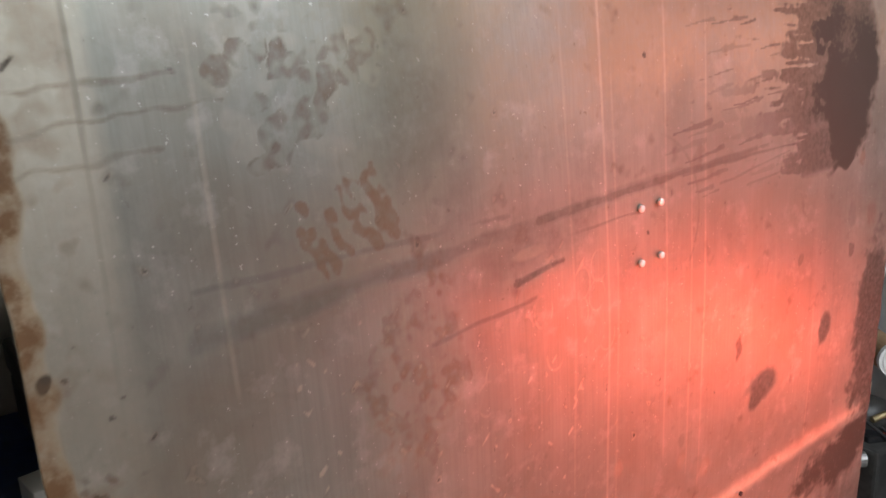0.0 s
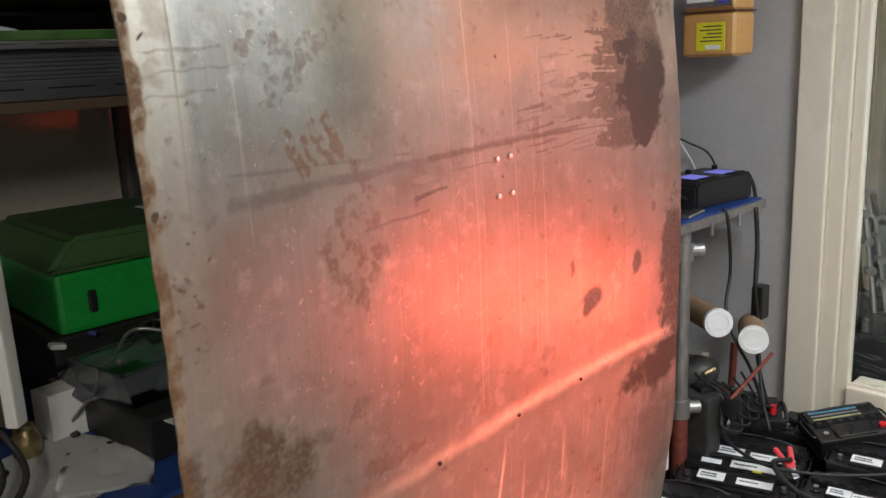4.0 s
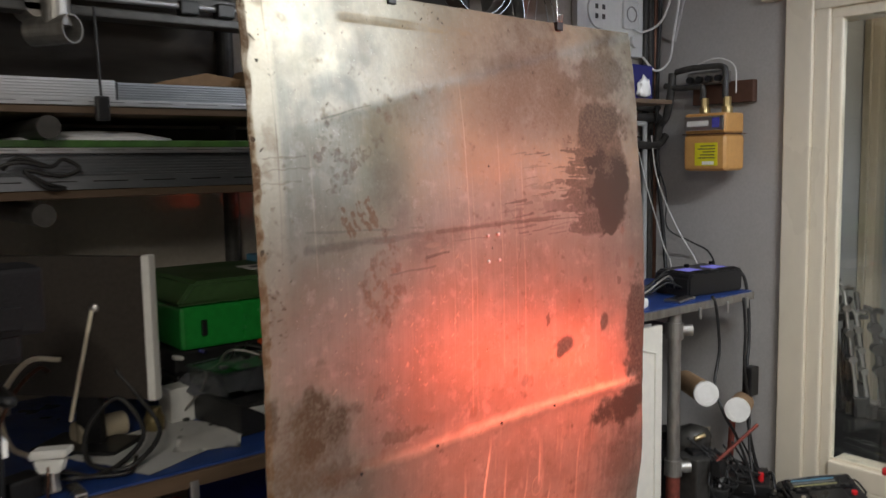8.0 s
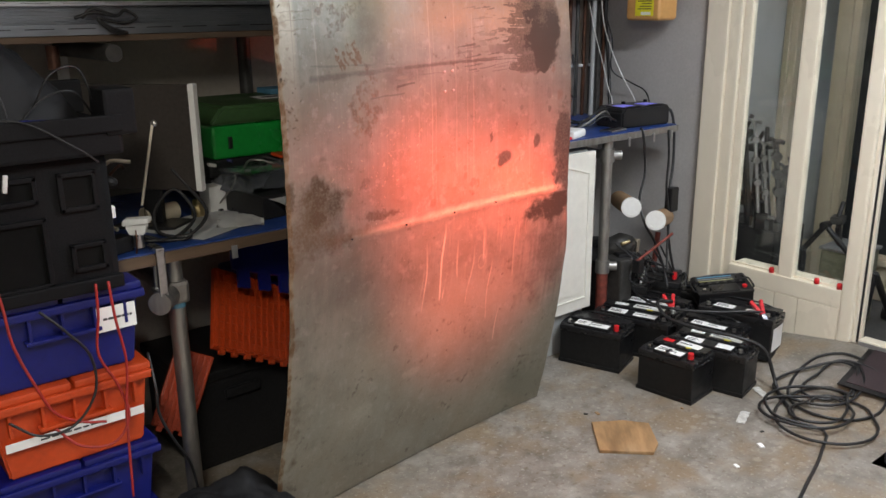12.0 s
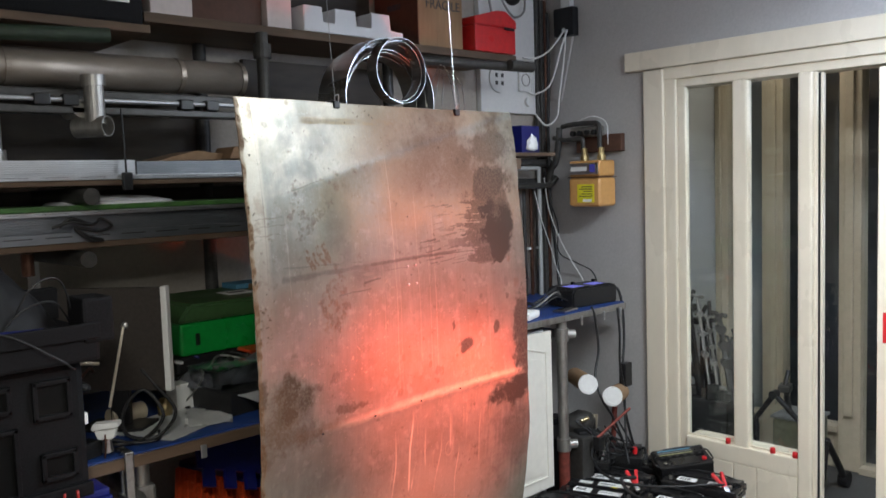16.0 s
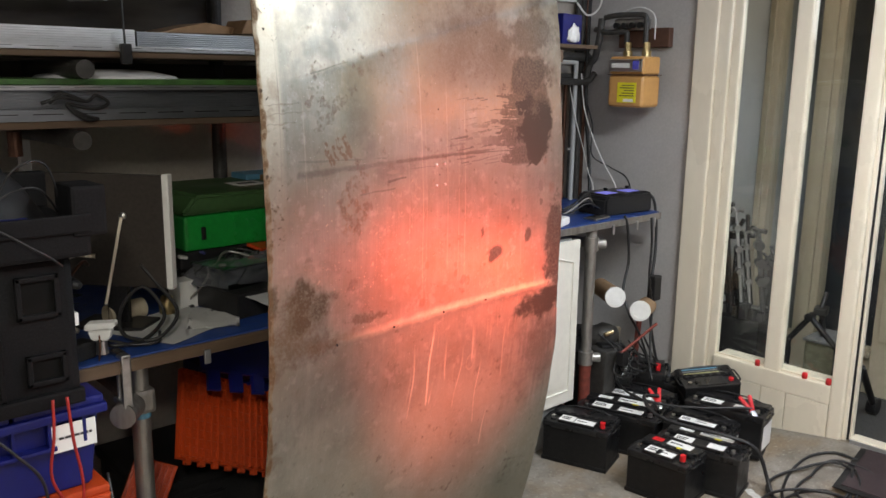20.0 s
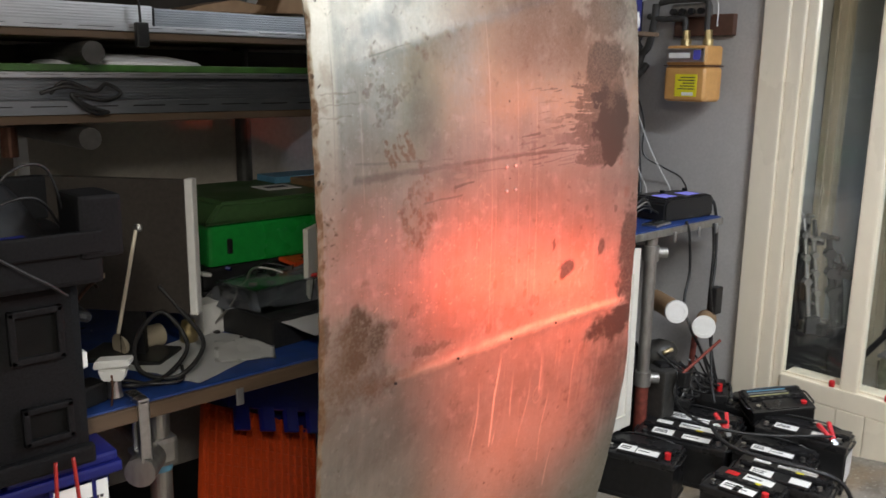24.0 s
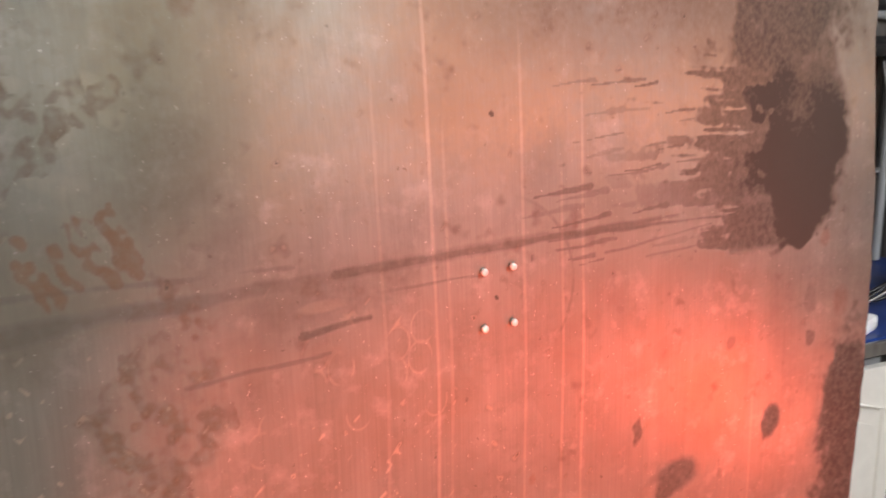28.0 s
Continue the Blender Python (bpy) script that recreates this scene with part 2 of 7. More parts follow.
def concrete():
    m, t, p = nodes_of("worn_concrete_floor")
    at = place_of(t)
    wide, mid, fine = noise_of(t, at, 1.7, 5), noise_of(t, at, 9.0, 6, 0.65), noise_of(t, at, 70.0, 4)
    col = mixed(t, ramp(t, mid, 0.3, 0.7), (0.13, 0.112, 0.090), (0.31, 0.282, 0.246))
    col = mixed(t, ramp(t, noise_of(t, at, 4.2, 5, 0.6), 0.46, 0.64, 0, 0.75), col, (0.22, 0.155, 0.090))
    col = mixed(t, ramp(t, fine, 0.58, 0.70, 0, 0.45), col, (0.46, 0.43, 0.38))
    spots = add(t, "ShaderNodeTexVoronoi", Scale=16.0)
    t.links.new(at, spots.inputs["Vector"])
    soil = calc(t, "MULTIPLY", ramp(t, spots.outputs["Distance"], 0.30, 0.14), ramp(t, wide, 0.40, 0.58))
    col = mixed(t, calc(t, "MULTIPLY", soil, 0.28), col, (0.46, 0.42, 0.35))
    col = mixed(t, ramp(t, noise_of(t, at, 34.0, 5, 0.7), 0.56, 0.66, 0, 0.55), col, (0.12, 0.085, 0.055))
    col = mixed(t, ramp(t, noise_of(t, at, 150.0, 3, 0.6), 0.64, 0.70, 0, 0.60), col, (0.07, 0.055, 0.042))
    t.links.new(col, p.inputs["Base Color"])
    t.links.new(ramp(t, mid, 0.3, 0.7, 0.38, 0.75), p.inputs["Roughness"])
    bumped(t, p, mid, 0.35, 0.006)
    return m


M_FLOOR = concrete()


# ---- mesh tools ----
def mesh_of(bm, name, mat, smooth=False):
    me = bpy.data.meshes.new(name)
    bmesh.ops.recalc_face_normals(bm, faces=bm.faces)
    bm.to_mesh(me)
    bm.free()
    me.materials.append(mat)
    if smooth:
        me.shade_smooth()
    return me


def thing(name, label, category, m=None, group="", kind=""):
    ob = new(name)
    ob.empty_display_size = 0.05
    if m is not None:
        ob.matrix_world = m
    return tagged(ob, label, category, group, kind)


def part(name, bm, mat, parent, label="", smooth=False, at=None):
    ob = new(name, mesh_of(bm, name, mat, smooth))
    if parent is not None:
        ob.parent = parent
    if at is not None:
        ob.matrix_basis = at
    return tagged(ob, label) if label else ob


def solid(name, bm, mat, label, category, m=None, group="", kind="", smooth=False):
    ob = new(name, mesh_of(bm, name, mat, smooth))
    if m is not None:
        ob.matrix_world = m
    return tagged(ob, label, category, group, kind)


def box(x0, x1, y0, y1, z0, z1, bevel=0.0, bm=None, segments=2):
    """A box between limits, its edges rounded."""
    own = bmesh.new()
    bmesh.ops.create_cube(own, size=1.0)
    for v in own.verts:
        v.co = Vector((x0 + (v.co.x + 0.5) * (x1 - x0), y0 + (v.co.y + 0.5) * (y1 - y0), z0 + (v.co.z + 0.5) * (z1 - z0)))
    if bevel:
        bmesh.ops.bevel(own, geom=own.edges[:], offset=bevel, segments=segments, profile=0.6, affect="EDGES")
    return joined(bm, own)


def joined(bm, own):
    if bm is None:
        return own
    tmp = bpy.data.meshes.new("tmp")
    own.to_mesh(tmp)
    own.free()
    bm.from_mesh(tmp)
    bpy.data.meshes.remove(tmp)
    return bm


def moved(bm, m):
    bmesh.ops.transform(bm, matrix=m, verts=bm.verts)
    return bm


def tube(a, b, r, bm=None, n=16, r2=None, hollow=0.0):
    """A round bar or pipe from a to b; hollow: wall thickness of an open pipe."""
    a, b = Vector(a), Vector(b)
    own = bmesh.new()
    r2 = r if r2 is None else r2
    turn = (b - a).to_track_quat("Z", "Y").to_matrix().to_4x4()
    length = (b - a).length
    rings = [(0, r), (length, r2)]
    if hollow:
        rings = [(0, r), (length, r2), (length, r2 - hollow), (0, r - hollow)]
    made = []
    for z, rr in rings:
        made.append([own.verts.new((rr * math.cos(2 * math.pi * i / n), rr * math.sin(2 * math.pi * i / n), z)) for i in range(n)])
    count = len(made)
    for k in range(count if hollow else count - 1):
        p, q = made[k], made[(k + 1) % count]
        for i in range(n):
            own.faces.new((p[i], p[(i + 1) % n], q[(i + 1) % n], q[i]))
    if not hollow:
        own.faces.new(made[0][::-1])
        own.faces.new(made[-1])
    bmesh.ops.transform(own, matrix=Matrix.Translation(a) @ turn, verts=own.verts)
    return joined(bm, own)


def smooth_line(points, steps=6):
    """A Catmull-Rom line through points."""
    pts = [Vector(p) for p in points]
    pts = [2 * pts[0] - pts[1], *pts, 2 * pts[-1] - pts[-2]]
    out = []
    for i in range(1, len(pts) - 2):
        p0, p1, p2, p3 = pts[i - 1:i + 3]
        for k in range(steps):
            s = k / steps
            out.append(0.5 * (2 * p1 + (p2 - p0) * s + (2 * p0 - 5 * p1 + 4 * p2 - p3) * s * s + (3 * p1 - p0 - 3 * p2 + p3) * s ** 3))
    out.append(pts[-2])
    return out


def sweep(points, r, bm=None, n=8, steps=6, section=None):
    """A round cord, or a strip of the given section, along points."""
    line = smooth_line(points, steps) if steps else [Vector(p) for p in points]
    own = bmesh.new()
    section = section or [(r * math.cos(2 * math.pi * i / n), r * math.sin(2 * math.pi * i / n)) for i in range(n)]
    side, rings = None, []
    for i, p in enumerate(line):
        ahead = (line[min(i + 1, len(line) - 1)] - line[max(i - 1, 0)]).normalized()
        if side is None:
            side = ahead.orthogonal().normalized()
        side = (side - ahead * side.dot(ahead)).normalized()
        up = ahead.cross(side)
        rings.append([own.verts.new(p + side * u + up * v) for u, v in section])
    k = len(section)
    for p, q in zip(rings, rings[1:]):
        for i in range(k):
            own.faces.new((p[i], p[(i + 1) % k], q[(i + 1) % k], q[i]))
    own.faces.new(rings[0][::-1])
    own.faces.new(rings[-1])
    return joined(bm, own)


def lathe(profile, n=24, bm=None):
    """A turned shape round z from (radius, height) pairs."""
    own = bmesh.new()
    rings = [[own.verts.new((r * math.cos(2 * math.pi * i / n), r * math.sin(2 * math.pi * i / n), z)) for i in range(n)] for r, z in profile]
    for p, q in zip(rings, rings[1:]):
        for i in range(n):
            own.faces.new((p[i], p[(i + 1) % n], q[(i + 1) % n], q[i]))
    own.faces.new(rings[0][::-1])
    own.faces.new(rings[-1])
    return joined(bm, own)


def prism(outline, y0, y1, bm=None, bevel=0.0):
    """An (x, z) outline drawn out from y0 to y1."""
    own = bmesh.new()
    a = [own.verts.new((x, y0, z)) for x, z in outline]
    b = [own.verts.new((x, y1, z)) for x, z in outline]
    own.faces.new(a)
    own.faces.new(b[::-1])
    for i in range(len(a)):
        own.faces.new((a[i], b[i], b[(i + 1) % len(a)], a[(i + 1) % len(a)]))
    if bevel:
        bmesh.ops.bevel(own, geom=own.edges[:], offset=bevel, segments=2, affect="EDGES")
    return joined(bm, own)


def bars(rows, x0, x1, z0, z1, y, bm=None, seed=1, thick=0.0008):
    """Unreadable print: thin proud bars facing -y."""
    rnd = random.Random(seed)
    own = bmesh.new() if bm is None else bm
    step = (z1 - z0) / rows
    for i in range(rows):
        x = x0
        while x < x1 - 0.004:
            w = min(x1 - x, rnd.uniform(0.08, 0.35) * (x1 - x0))
            box(x, x + w, y - thick, y, z0 + i * step + step * 0.25, z0 + i * step + step * 0.75, 0, own)
            x += w + 0.03 * (x1 - x0)
    return own


def words(text, size, mat, parent, m, label="", name="lettering"):
    cu = bpy.data.curves.new(name, "FONT")
    cu.body, cu.size, cu.extrude = text, size, 0.0006
    cu.align_x, cu.align_y = "CENTER", "CENTER"
    tmp = bpy.data.objects.new("tmp", cu)
    me = bpy.data.meshes.new_from_object(tmp)
    bpy.data.objects.remove(tmp)
    me.materials.append(mat)
    ob = new(name, me)
    ob.parent = parent
    ob.matrix_basis = m
    return tagged(ob, label) if label else ob


# ---- the room ----
XW, YW, ZC = 3.04, 2.10, 2.62
solid("floor", box(-2.6, XW, -2.6, YW, -0.08, 0.0), M_FLOOR, "worn stained grey concrete workshop floor", "floor", kind="structure")
solid("ceiling", box(-2.6, 4.9, -2.6, YW + 0.15, ZC, ZC + 0.08), M_CEIL, "plain off-white workshop ceiling", "ceiling", kind="structure")
solid("wall_shelves", box(-2.6, XW, YW, YW + 0.15, 0, ZC), M_WALL_BACK, "dull beige plastered wall behind the shelves", "wall", kind="structure")
solid("wall_west", box(-2.75, -2.6, -2.6, YW, 0, ZC), M_WALL, "plain grey workshop wall", "wall", kind="structure")
solid("wall_south", box(-2.75, XW, -2.75, -2.6, 0, ZC), M_WALL, "plain grey workshop wall", "wall", kind="structure")
# glazed screen opening: y -0.42 to 1.40, up to z 2.13
OY0, OY1, OZ = -0.42, 1.40, 2.12
wall = thing("wall_glazed", "grey painted plaster wall round the glazed screen", "wall", kind="structure")
part("wall_panel", box(XW, XW + 0.14, OY1, YW, 0, ZC), M_WALL, wall)
part("wall_panel", box(XW, XW + 0.14, -2.6, OY0, 0, ZC), M_WALL, wall)
part("wall_panel", box(XW, XW + 0.14, OY0, OY1, OZ, ZC), M_WALL, wall)

# cream joinery of the glazed screen: outer frame, two panes with a mullion, panel below, doorway
def rise(x, y):
    """Height of the concrete that slopes up to the door's threshold."""
    most = 0.098 if y < 0.62 else max(0.0, 0.098 - 0.148 * (y - 0.62))
    if y < -0.5:
        most *= max(0.0, 1 + (y + 0.5) / 0.5)
    q = min(1.0, max(0.0, (x - 2.50) / 0.47))
    return most * (q - 0.10 * math.sin(2 * math.pi * q))


bm = bmesh.new()
grid = [[bm.verts.new((2.50 + 0.53 * i / 16, -1.0 + 2.40 * j / 48, 0.0006 + rise(2.50 + 0.53 * i / 16, -1.0 + 2.40 * j / 48) + (0.003 * noise.noise((i * 0.6, j * 0.6, 4.0)) if 1 < i < 15 else 0))) for i in range(17)] for j in range(49)]
tops = [bm.faces.new((grid[j][i], grid[j][i + 1], grid[j + 1][i + 1], grid[j + 1][i])) for j in range(48) for i in range(16)]
for v in [v for v in bmesh.ops.extrude_face_region(bm, geom=tops)["geom"] if isinstance(v, bmesh.types.BMVert)]:
    v.co.z = -0.02
solid("floor_ramp", bm, M_FLOOR, "worn concrete sloping up to the door threshold", "floor", kind="structure", smooth=True)
screen = thing("window_1", "cream painted timber screen with two tall glass panes", "window", kind="structure")
FX = XW - 0.035
part("window_frame", box(FX, XW + 0.06, 1.335, 1.445, 0.0, 2.13, 0.006), M_CREAM, screen)
part("window_frame", box(FX + 0.016, XW + 0.05, 1.275, 1.335, 0.0, 2.10, 0.008), M_CREAM, screen)
part("window_frame", box(FX + 0.032, XW + 0.040, 1.232, 1.275, 0.0, 2.07, 0.008), M_CREAM, screen)
part("head_moulding", box(FX - 0.012, XW + 0.0, -0.50, 1.545, 2.135, 2.228, 0.006), M_CREAM, screen)
part("window_frame", box(FX + 0.010, XW + 0.15, -0.42, 1.335, 2.075, 2.134, 0.006), M_CREAM, screen)
part("window_frame", box(FX + 0.030, XW + 0.14, -0.36, 1.275, 2.035, 2.075, 0.006), M_CREAM, screen)
part("mullion", box(FX + 0.018, XW + 0.035, 0.911, 0.984, 0.30, 2.035, 0.010), M_CREAM, screen)
part("mullion", box(FX + 0.010, XW + 0.040, 0.615, 0.677, 0.0, 2.035, 0.010), M_CREAM, screen)
part("mullion", box(FX + 0.028, XW + 0.034, 0.598, 0.615, 0.0, 2.035, 0.006), M_CREAM, screen)
for y0, y1 in ((0.984, 1.232), (0.677, 0.911)):
    part("glass_pane", box(XW + 0.008, XW + 0.014, y0 - 0.004, y1 + 0.004, 0.322, 2.039), M_GLASS, screen).visible_shadow = False
    part("glazing_bead", box(FX + 0.036, XW + 0.007, y0, y1, 0.322, 0.332, 0.002), M_CREAM, screen)
part("window_sill", box(FX + 0.012, XW + 0.12, 0.677, 1.232, 0.236, 0.322, 0.006), M_CREAM, screen)
for y0, y1 in ((1.100, 1.213), (0.985, 1.097), (0.870, 0.982), (0.679, 0.867)):
    part("tongue_board", box(FX + 0.012, XW + 0.10, y0, y1, 0.055, 0.236, 0.004), M_CREAM, screen)
part("kick_board", box(FX + 0.004, XW + 0.10, 0.677, 1.215, 0.0, 0.055, 0.006), M_CREAM, screen)
part("threshold", box(FX + 0.015, XW + 0.045, -0.36, 0.578, 0.0, 0.122, 0.006), M_CREAM, screen)
part("threshold_strip", box(FX + 0.010, FX + 0.015, -0.34, 0.575, 0.09, 0.116, 0.001), M_ALU, screen, "thin metal threshold strip")
part("weather_seal", box(FX + 0.036, XW + 0.020, 0.590, 0.598, 0.10, 2.03, 0.002), M_BLACK, screen, "black rubber weather seal")
part("jamb_bead", box(FX + 0.040, XW + 0.030, 0.578, 0.590, 0.10, 2.03, 0.003), M_CREAM, screen)
part("window_frame", box(FX + 0.004, XW + 0.15, -0.46, -0.36, 0.0, 2.13, 0.006), M_CREAM, screen)

# the cream door leaf, ajar into the workshop
hinge, edge = Vector((3.005, -0.37, 0)), Vector((2.845, 0.285, 0))
along = (edge - hinge).normalized()
turn = Matrix.Translation((hinge.x, hinge.y, 0)) @ pose(0, 0, 0, 0, 0, math.degrees(math.atan2(along.y, along.x)))
leaf = thing("door_1", "cream painted door standing ajar with a steel lever handle", "door", turn, kind="structure")
W = (edge - hinge).length
part("stile", box(W - 0.11, W, -0.022, 0.022, 0.128, 2.0, 0.004), M_CREAM, leaf)
part("stile", box(0.0, 0.11, -0.022, 0.022, 0.128, 2.0, 0.004), M_CREAM, leaf)
part("bottom_rail", box(0.11, W - 0.11, -0.020, 0.020, 0.128, 0.30, 0.004), M_CREAM, leaf)
part("top_rail", box(0.11, W - 0.11, -0.020, 0.020, 1.88, 2.0, 0.004), M_CREAM, leaf)
part("glass_pane", box(0.108, W - 0.108, -0.003, 0.003, 0.298, 1.882), M_GLASS, leaf).visible_shadow = False
handle = part("handle", tube((W - 0.055, 0.022, 0.99), (W - 0.055, 0.065, 0.99), 0.010), M_STEEL, leaf, "brushed steel lever handle")
part("lever", tube((W - 0.055, 0.060, 0.99), (W - 0.16, 0.062, 0.99), 0.009), M_STEEL, handle)
part("latch_sticker", box(W - 0.10, W - 0.02, 0.022, 0.0235, 0.93, 1.05), M_REDPLASTIC, leaf, "red sticker round the lock")

# the dark hall behind the glass, its dimness partly put into the paint colours
solid("hall_floor", box(XW, 4.75, -2.6, YW, -0.08, -0.002), M_HALLMAT, "dark grey hall floor", "floor", kind="structure")
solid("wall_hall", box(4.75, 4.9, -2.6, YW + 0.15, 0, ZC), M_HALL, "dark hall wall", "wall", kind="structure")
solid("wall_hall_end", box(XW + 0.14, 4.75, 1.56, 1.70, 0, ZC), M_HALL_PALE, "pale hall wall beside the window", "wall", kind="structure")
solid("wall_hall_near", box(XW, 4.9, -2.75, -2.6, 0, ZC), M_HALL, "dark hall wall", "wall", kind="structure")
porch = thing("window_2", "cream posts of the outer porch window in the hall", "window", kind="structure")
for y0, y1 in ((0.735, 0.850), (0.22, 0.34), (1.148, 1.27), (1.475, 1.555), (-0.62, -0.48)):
    part("post", box(3.92, 4.02, y0, y1, 0.0, 2.35, 0.008), M_CREAM_DIM, porch)
    part("bead", box(3.90, 3.92, y0 + 0.035, y1 - 0.035, 0.3, 2.35, 0.005), M_CREAM_DIM, porch)
part("rail", box(3.925, 4.015, -0.7, 1.555, 2.35, 2.47, 0.006), M_CREAM_DIM, porch)
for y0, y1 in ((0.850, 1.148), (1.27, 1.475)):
    part("panel_board", box(3.94, 4.0, y0, y1, 0.0, 0.20, 0.006), M_CREAM_DIM, porch)
    part("panel_moulding", box(3.932, 3.94, y0 + 0.03, y1 - 0.03, 0.04, 0.17, 0.003), M_CREAM_DIM, porch)
    part("sill", box(3.90, 4.02, y0, y1, 0.20, 0.235, 0.005), M_CREAM_DIM, porch)
part("threshold", box(3.90, 4.02, 0.34, 0.735, -0.002, 0.035, 0.005), M_CREAM_DIM, porch)
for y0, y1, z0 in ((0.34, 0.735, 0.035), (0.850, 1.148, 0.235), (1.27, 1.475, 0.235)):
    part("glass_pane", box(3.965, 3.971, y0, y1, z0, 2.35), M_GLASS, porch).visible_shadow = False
solid("pale_hall_board", prism([(3.30, 0.0), (3.84, 0.0), (3.60, 0.88), (3.30, 0.98)], 1.52, 1.54), M_HALL_PALE, "pale board leaning on the hall wall", "board")


# metal stands and clamps heaped behind the panes
def stand(m, h, seed):
    rnd = random.Random(seed)
    s = thing("folded_stand", "folded grey metal tripod stand leaning behind the glass", "stand", m, "stands behind the glass")
    part("leg", tube((0, 0, 0), (0.02, 0.10, h), 0.012), M_TUBE_DARK, s)
    part("leg", tube((0.06, 0.0, 0), (0.03, 0.10, h * 0.92), 0.010), M_TUBE_DARK, s)
    part("leg", tube((-0.06, 0.0, 0), (0.01, 0.10, h * 0.95), 0.010), M_BLACK, s)
    part("hub", box(-0.03, 0.06, 0.065, 0.125, h * 0.62, h * 0.68, 0.008), M_BLACK, s)
    part("knob", tube((0.06, 0.08, h * 0.64), (0.09, 0.08, h * 0.64), 0.016), M_BLACK, s)
    part("head", box(-0.04, 0.05, 0.07, 0.13, h, h + 0.035, 0.006), M_TUBE_DARK, s)
    part("grip", tube((0.0, 0.10, h + 0.03), (0.05 + rnd.uniform(-0.02, 0.02), 0.09, h + 0.10), 0.011), M_TUBE_DARK, s)
    return s


for i, (x, y, h, rz) in enumerate(((3.35, 1.27, 0.90, 10), (3.44, 1.32, 0.80, -25), (3.38, 1.17, 0.84, 40), (3.52, 1.21, 0.70, 90), (3.50, 0.84, 0.50, 15))):
    stand(pose(x, y, 0.0, 0, 4 * (i % 3 - 1), rz), h, i)
shelf_frame = thing("easel_stand", "black folding easel stand behind the glass", "stand", pose(3.30, 0.912, 0, 0, 0, 90))
part("arm", tube((0.0, 0, 0.525), (0.092, 0, 0.395), 0.013), M_BLACK, shelf_frame)
part("arm", tube((0.0, 0, 0.525), (-0.135, 0, 0.400), 0.013), M_BLACK, shelf_frame)
part("joint", tube((0.0, -0.022, 0.525), (0.0, 0.022, 0.525), 0.020), M_BLACK, shelf_frame)
part("foot", tube((0.092, 0, 0.0), (0.092, 0, 0.395), 0.012), M_BLACK, shelf_frame)
part("foot", tube((-0.135, 0, 0.0), (-0.135, 0, 0.400), 0.012), M_BLACK, shelf_frame)
M_TUBOLIVE = surface("dull_olive_plastic", (0.17, 0.165, 0.11), 0.55, vary=0.2, grain=30, broad=6, dirt=0.4, bump=0.05)
M_TUBLID = surface("dusty_grey_lid", (0.20, 0.205, 0.20), 0.6, vary=0.2, grain=40, broad=8, dirt=0.4, bump=0.05)
tub_in = thing("storage_tub", "dull olive plastic tub with a grey lid behind the glass", "tub", pose(3.40, 0.70, 0.0))
part("tub_body", box(0.0, 0.22, 0.08, 0.27, 0.0, 0.375, 0.015), M_TUBOLIVE, tub_in)
part("tub_lid", box(-0.008, 0.228, 0.072, 0.278, 0.376, 0.392, 0.006), M_TUBLID, tub_in, "grey lid")
for k, (dy, h) in enumerate(((0.03, 0.33), (0.055, 0.30), (0.30, 0.36), (0.335, 0.28))):
    solid("steel_offcut", box(-0.008, 0.008, -0.012, 0.012, 0.0, h, 0.002), M_TUBE if k % 2 else M_BLACK, "short steel offcut standing behind the glass", "offcut", pose(3.25 + 0.02 * k, 0.70 + dy, 0.0, 0, 3, 8 * k), "offcuts behind the glass")
solid("dark_crate", box(3.22, 3.52, 1.12, 1.38, 0.0, 0.46, 0.012), M_BLACK, "dark plastic crate behind the glass", "crate")
cane = thing("folding_stick", "black folding stick with a round joint lying in the doorway", "stick")
part("shaft", tube((3.34, 0.675, 0.33), (3.68, 0.722, 0.045), 0.016), M_BLACK, cane)
part("round_joint", tube((3.68, 0.700, 0.042), (3.68, 0.744, 0.042), 0.040, n=20), M_BLACK, cane)
part("short_leg", tube((3.34, 0.675, 0.33), (3.30, 0.690, 0.0), 0.012), M_BLACK, cane)


def steel_clamp(foot, head, r, mat, label):
    """A slender clamp rod with bosses and a claw at its head."""
    foot, head = Vector(foot), Vector(head)
    c = thing("clamp_rod", label, "clamp", group="clamps behind the glass")
    part("rod", tube(tuple(foot), tuple(head), r, n=12), mat, c)
    for q in (0.45, 0.66, 0.86):
        p = foot.lerp(head, q)
        boss = part("boss", tube((p.x - 0.014, p.y - 0.012, p.z), (p.x + 0.014, p.y + 0.014, p.z + 0.004), r * 1.9, n=12), mat, c)
        part("wing_screw", tube((p.x - 0.030, p.y + 0.010, p.z), (p.x - 0.012, p.y, p.z), 0.005, n=8), M_CHROME, boss, "bright wing screw")
    part("claw", sweep([tuple(head), tuple(head + Vector((-0.004, 0.012, 0.020))), tuple(head + Vector((-0.006, 0.035, 0.024)))], r * 0.9, n=8, steps=3), mat, c)
    part("claw", sweep([tuple(head), tuple(head + Vector((0.0, -0.014, 0.016))), tuple(head + Vector((0.0, -0.040, 0.012)))], r * 0.9, n=8, steps=3), mat, c)
    return c


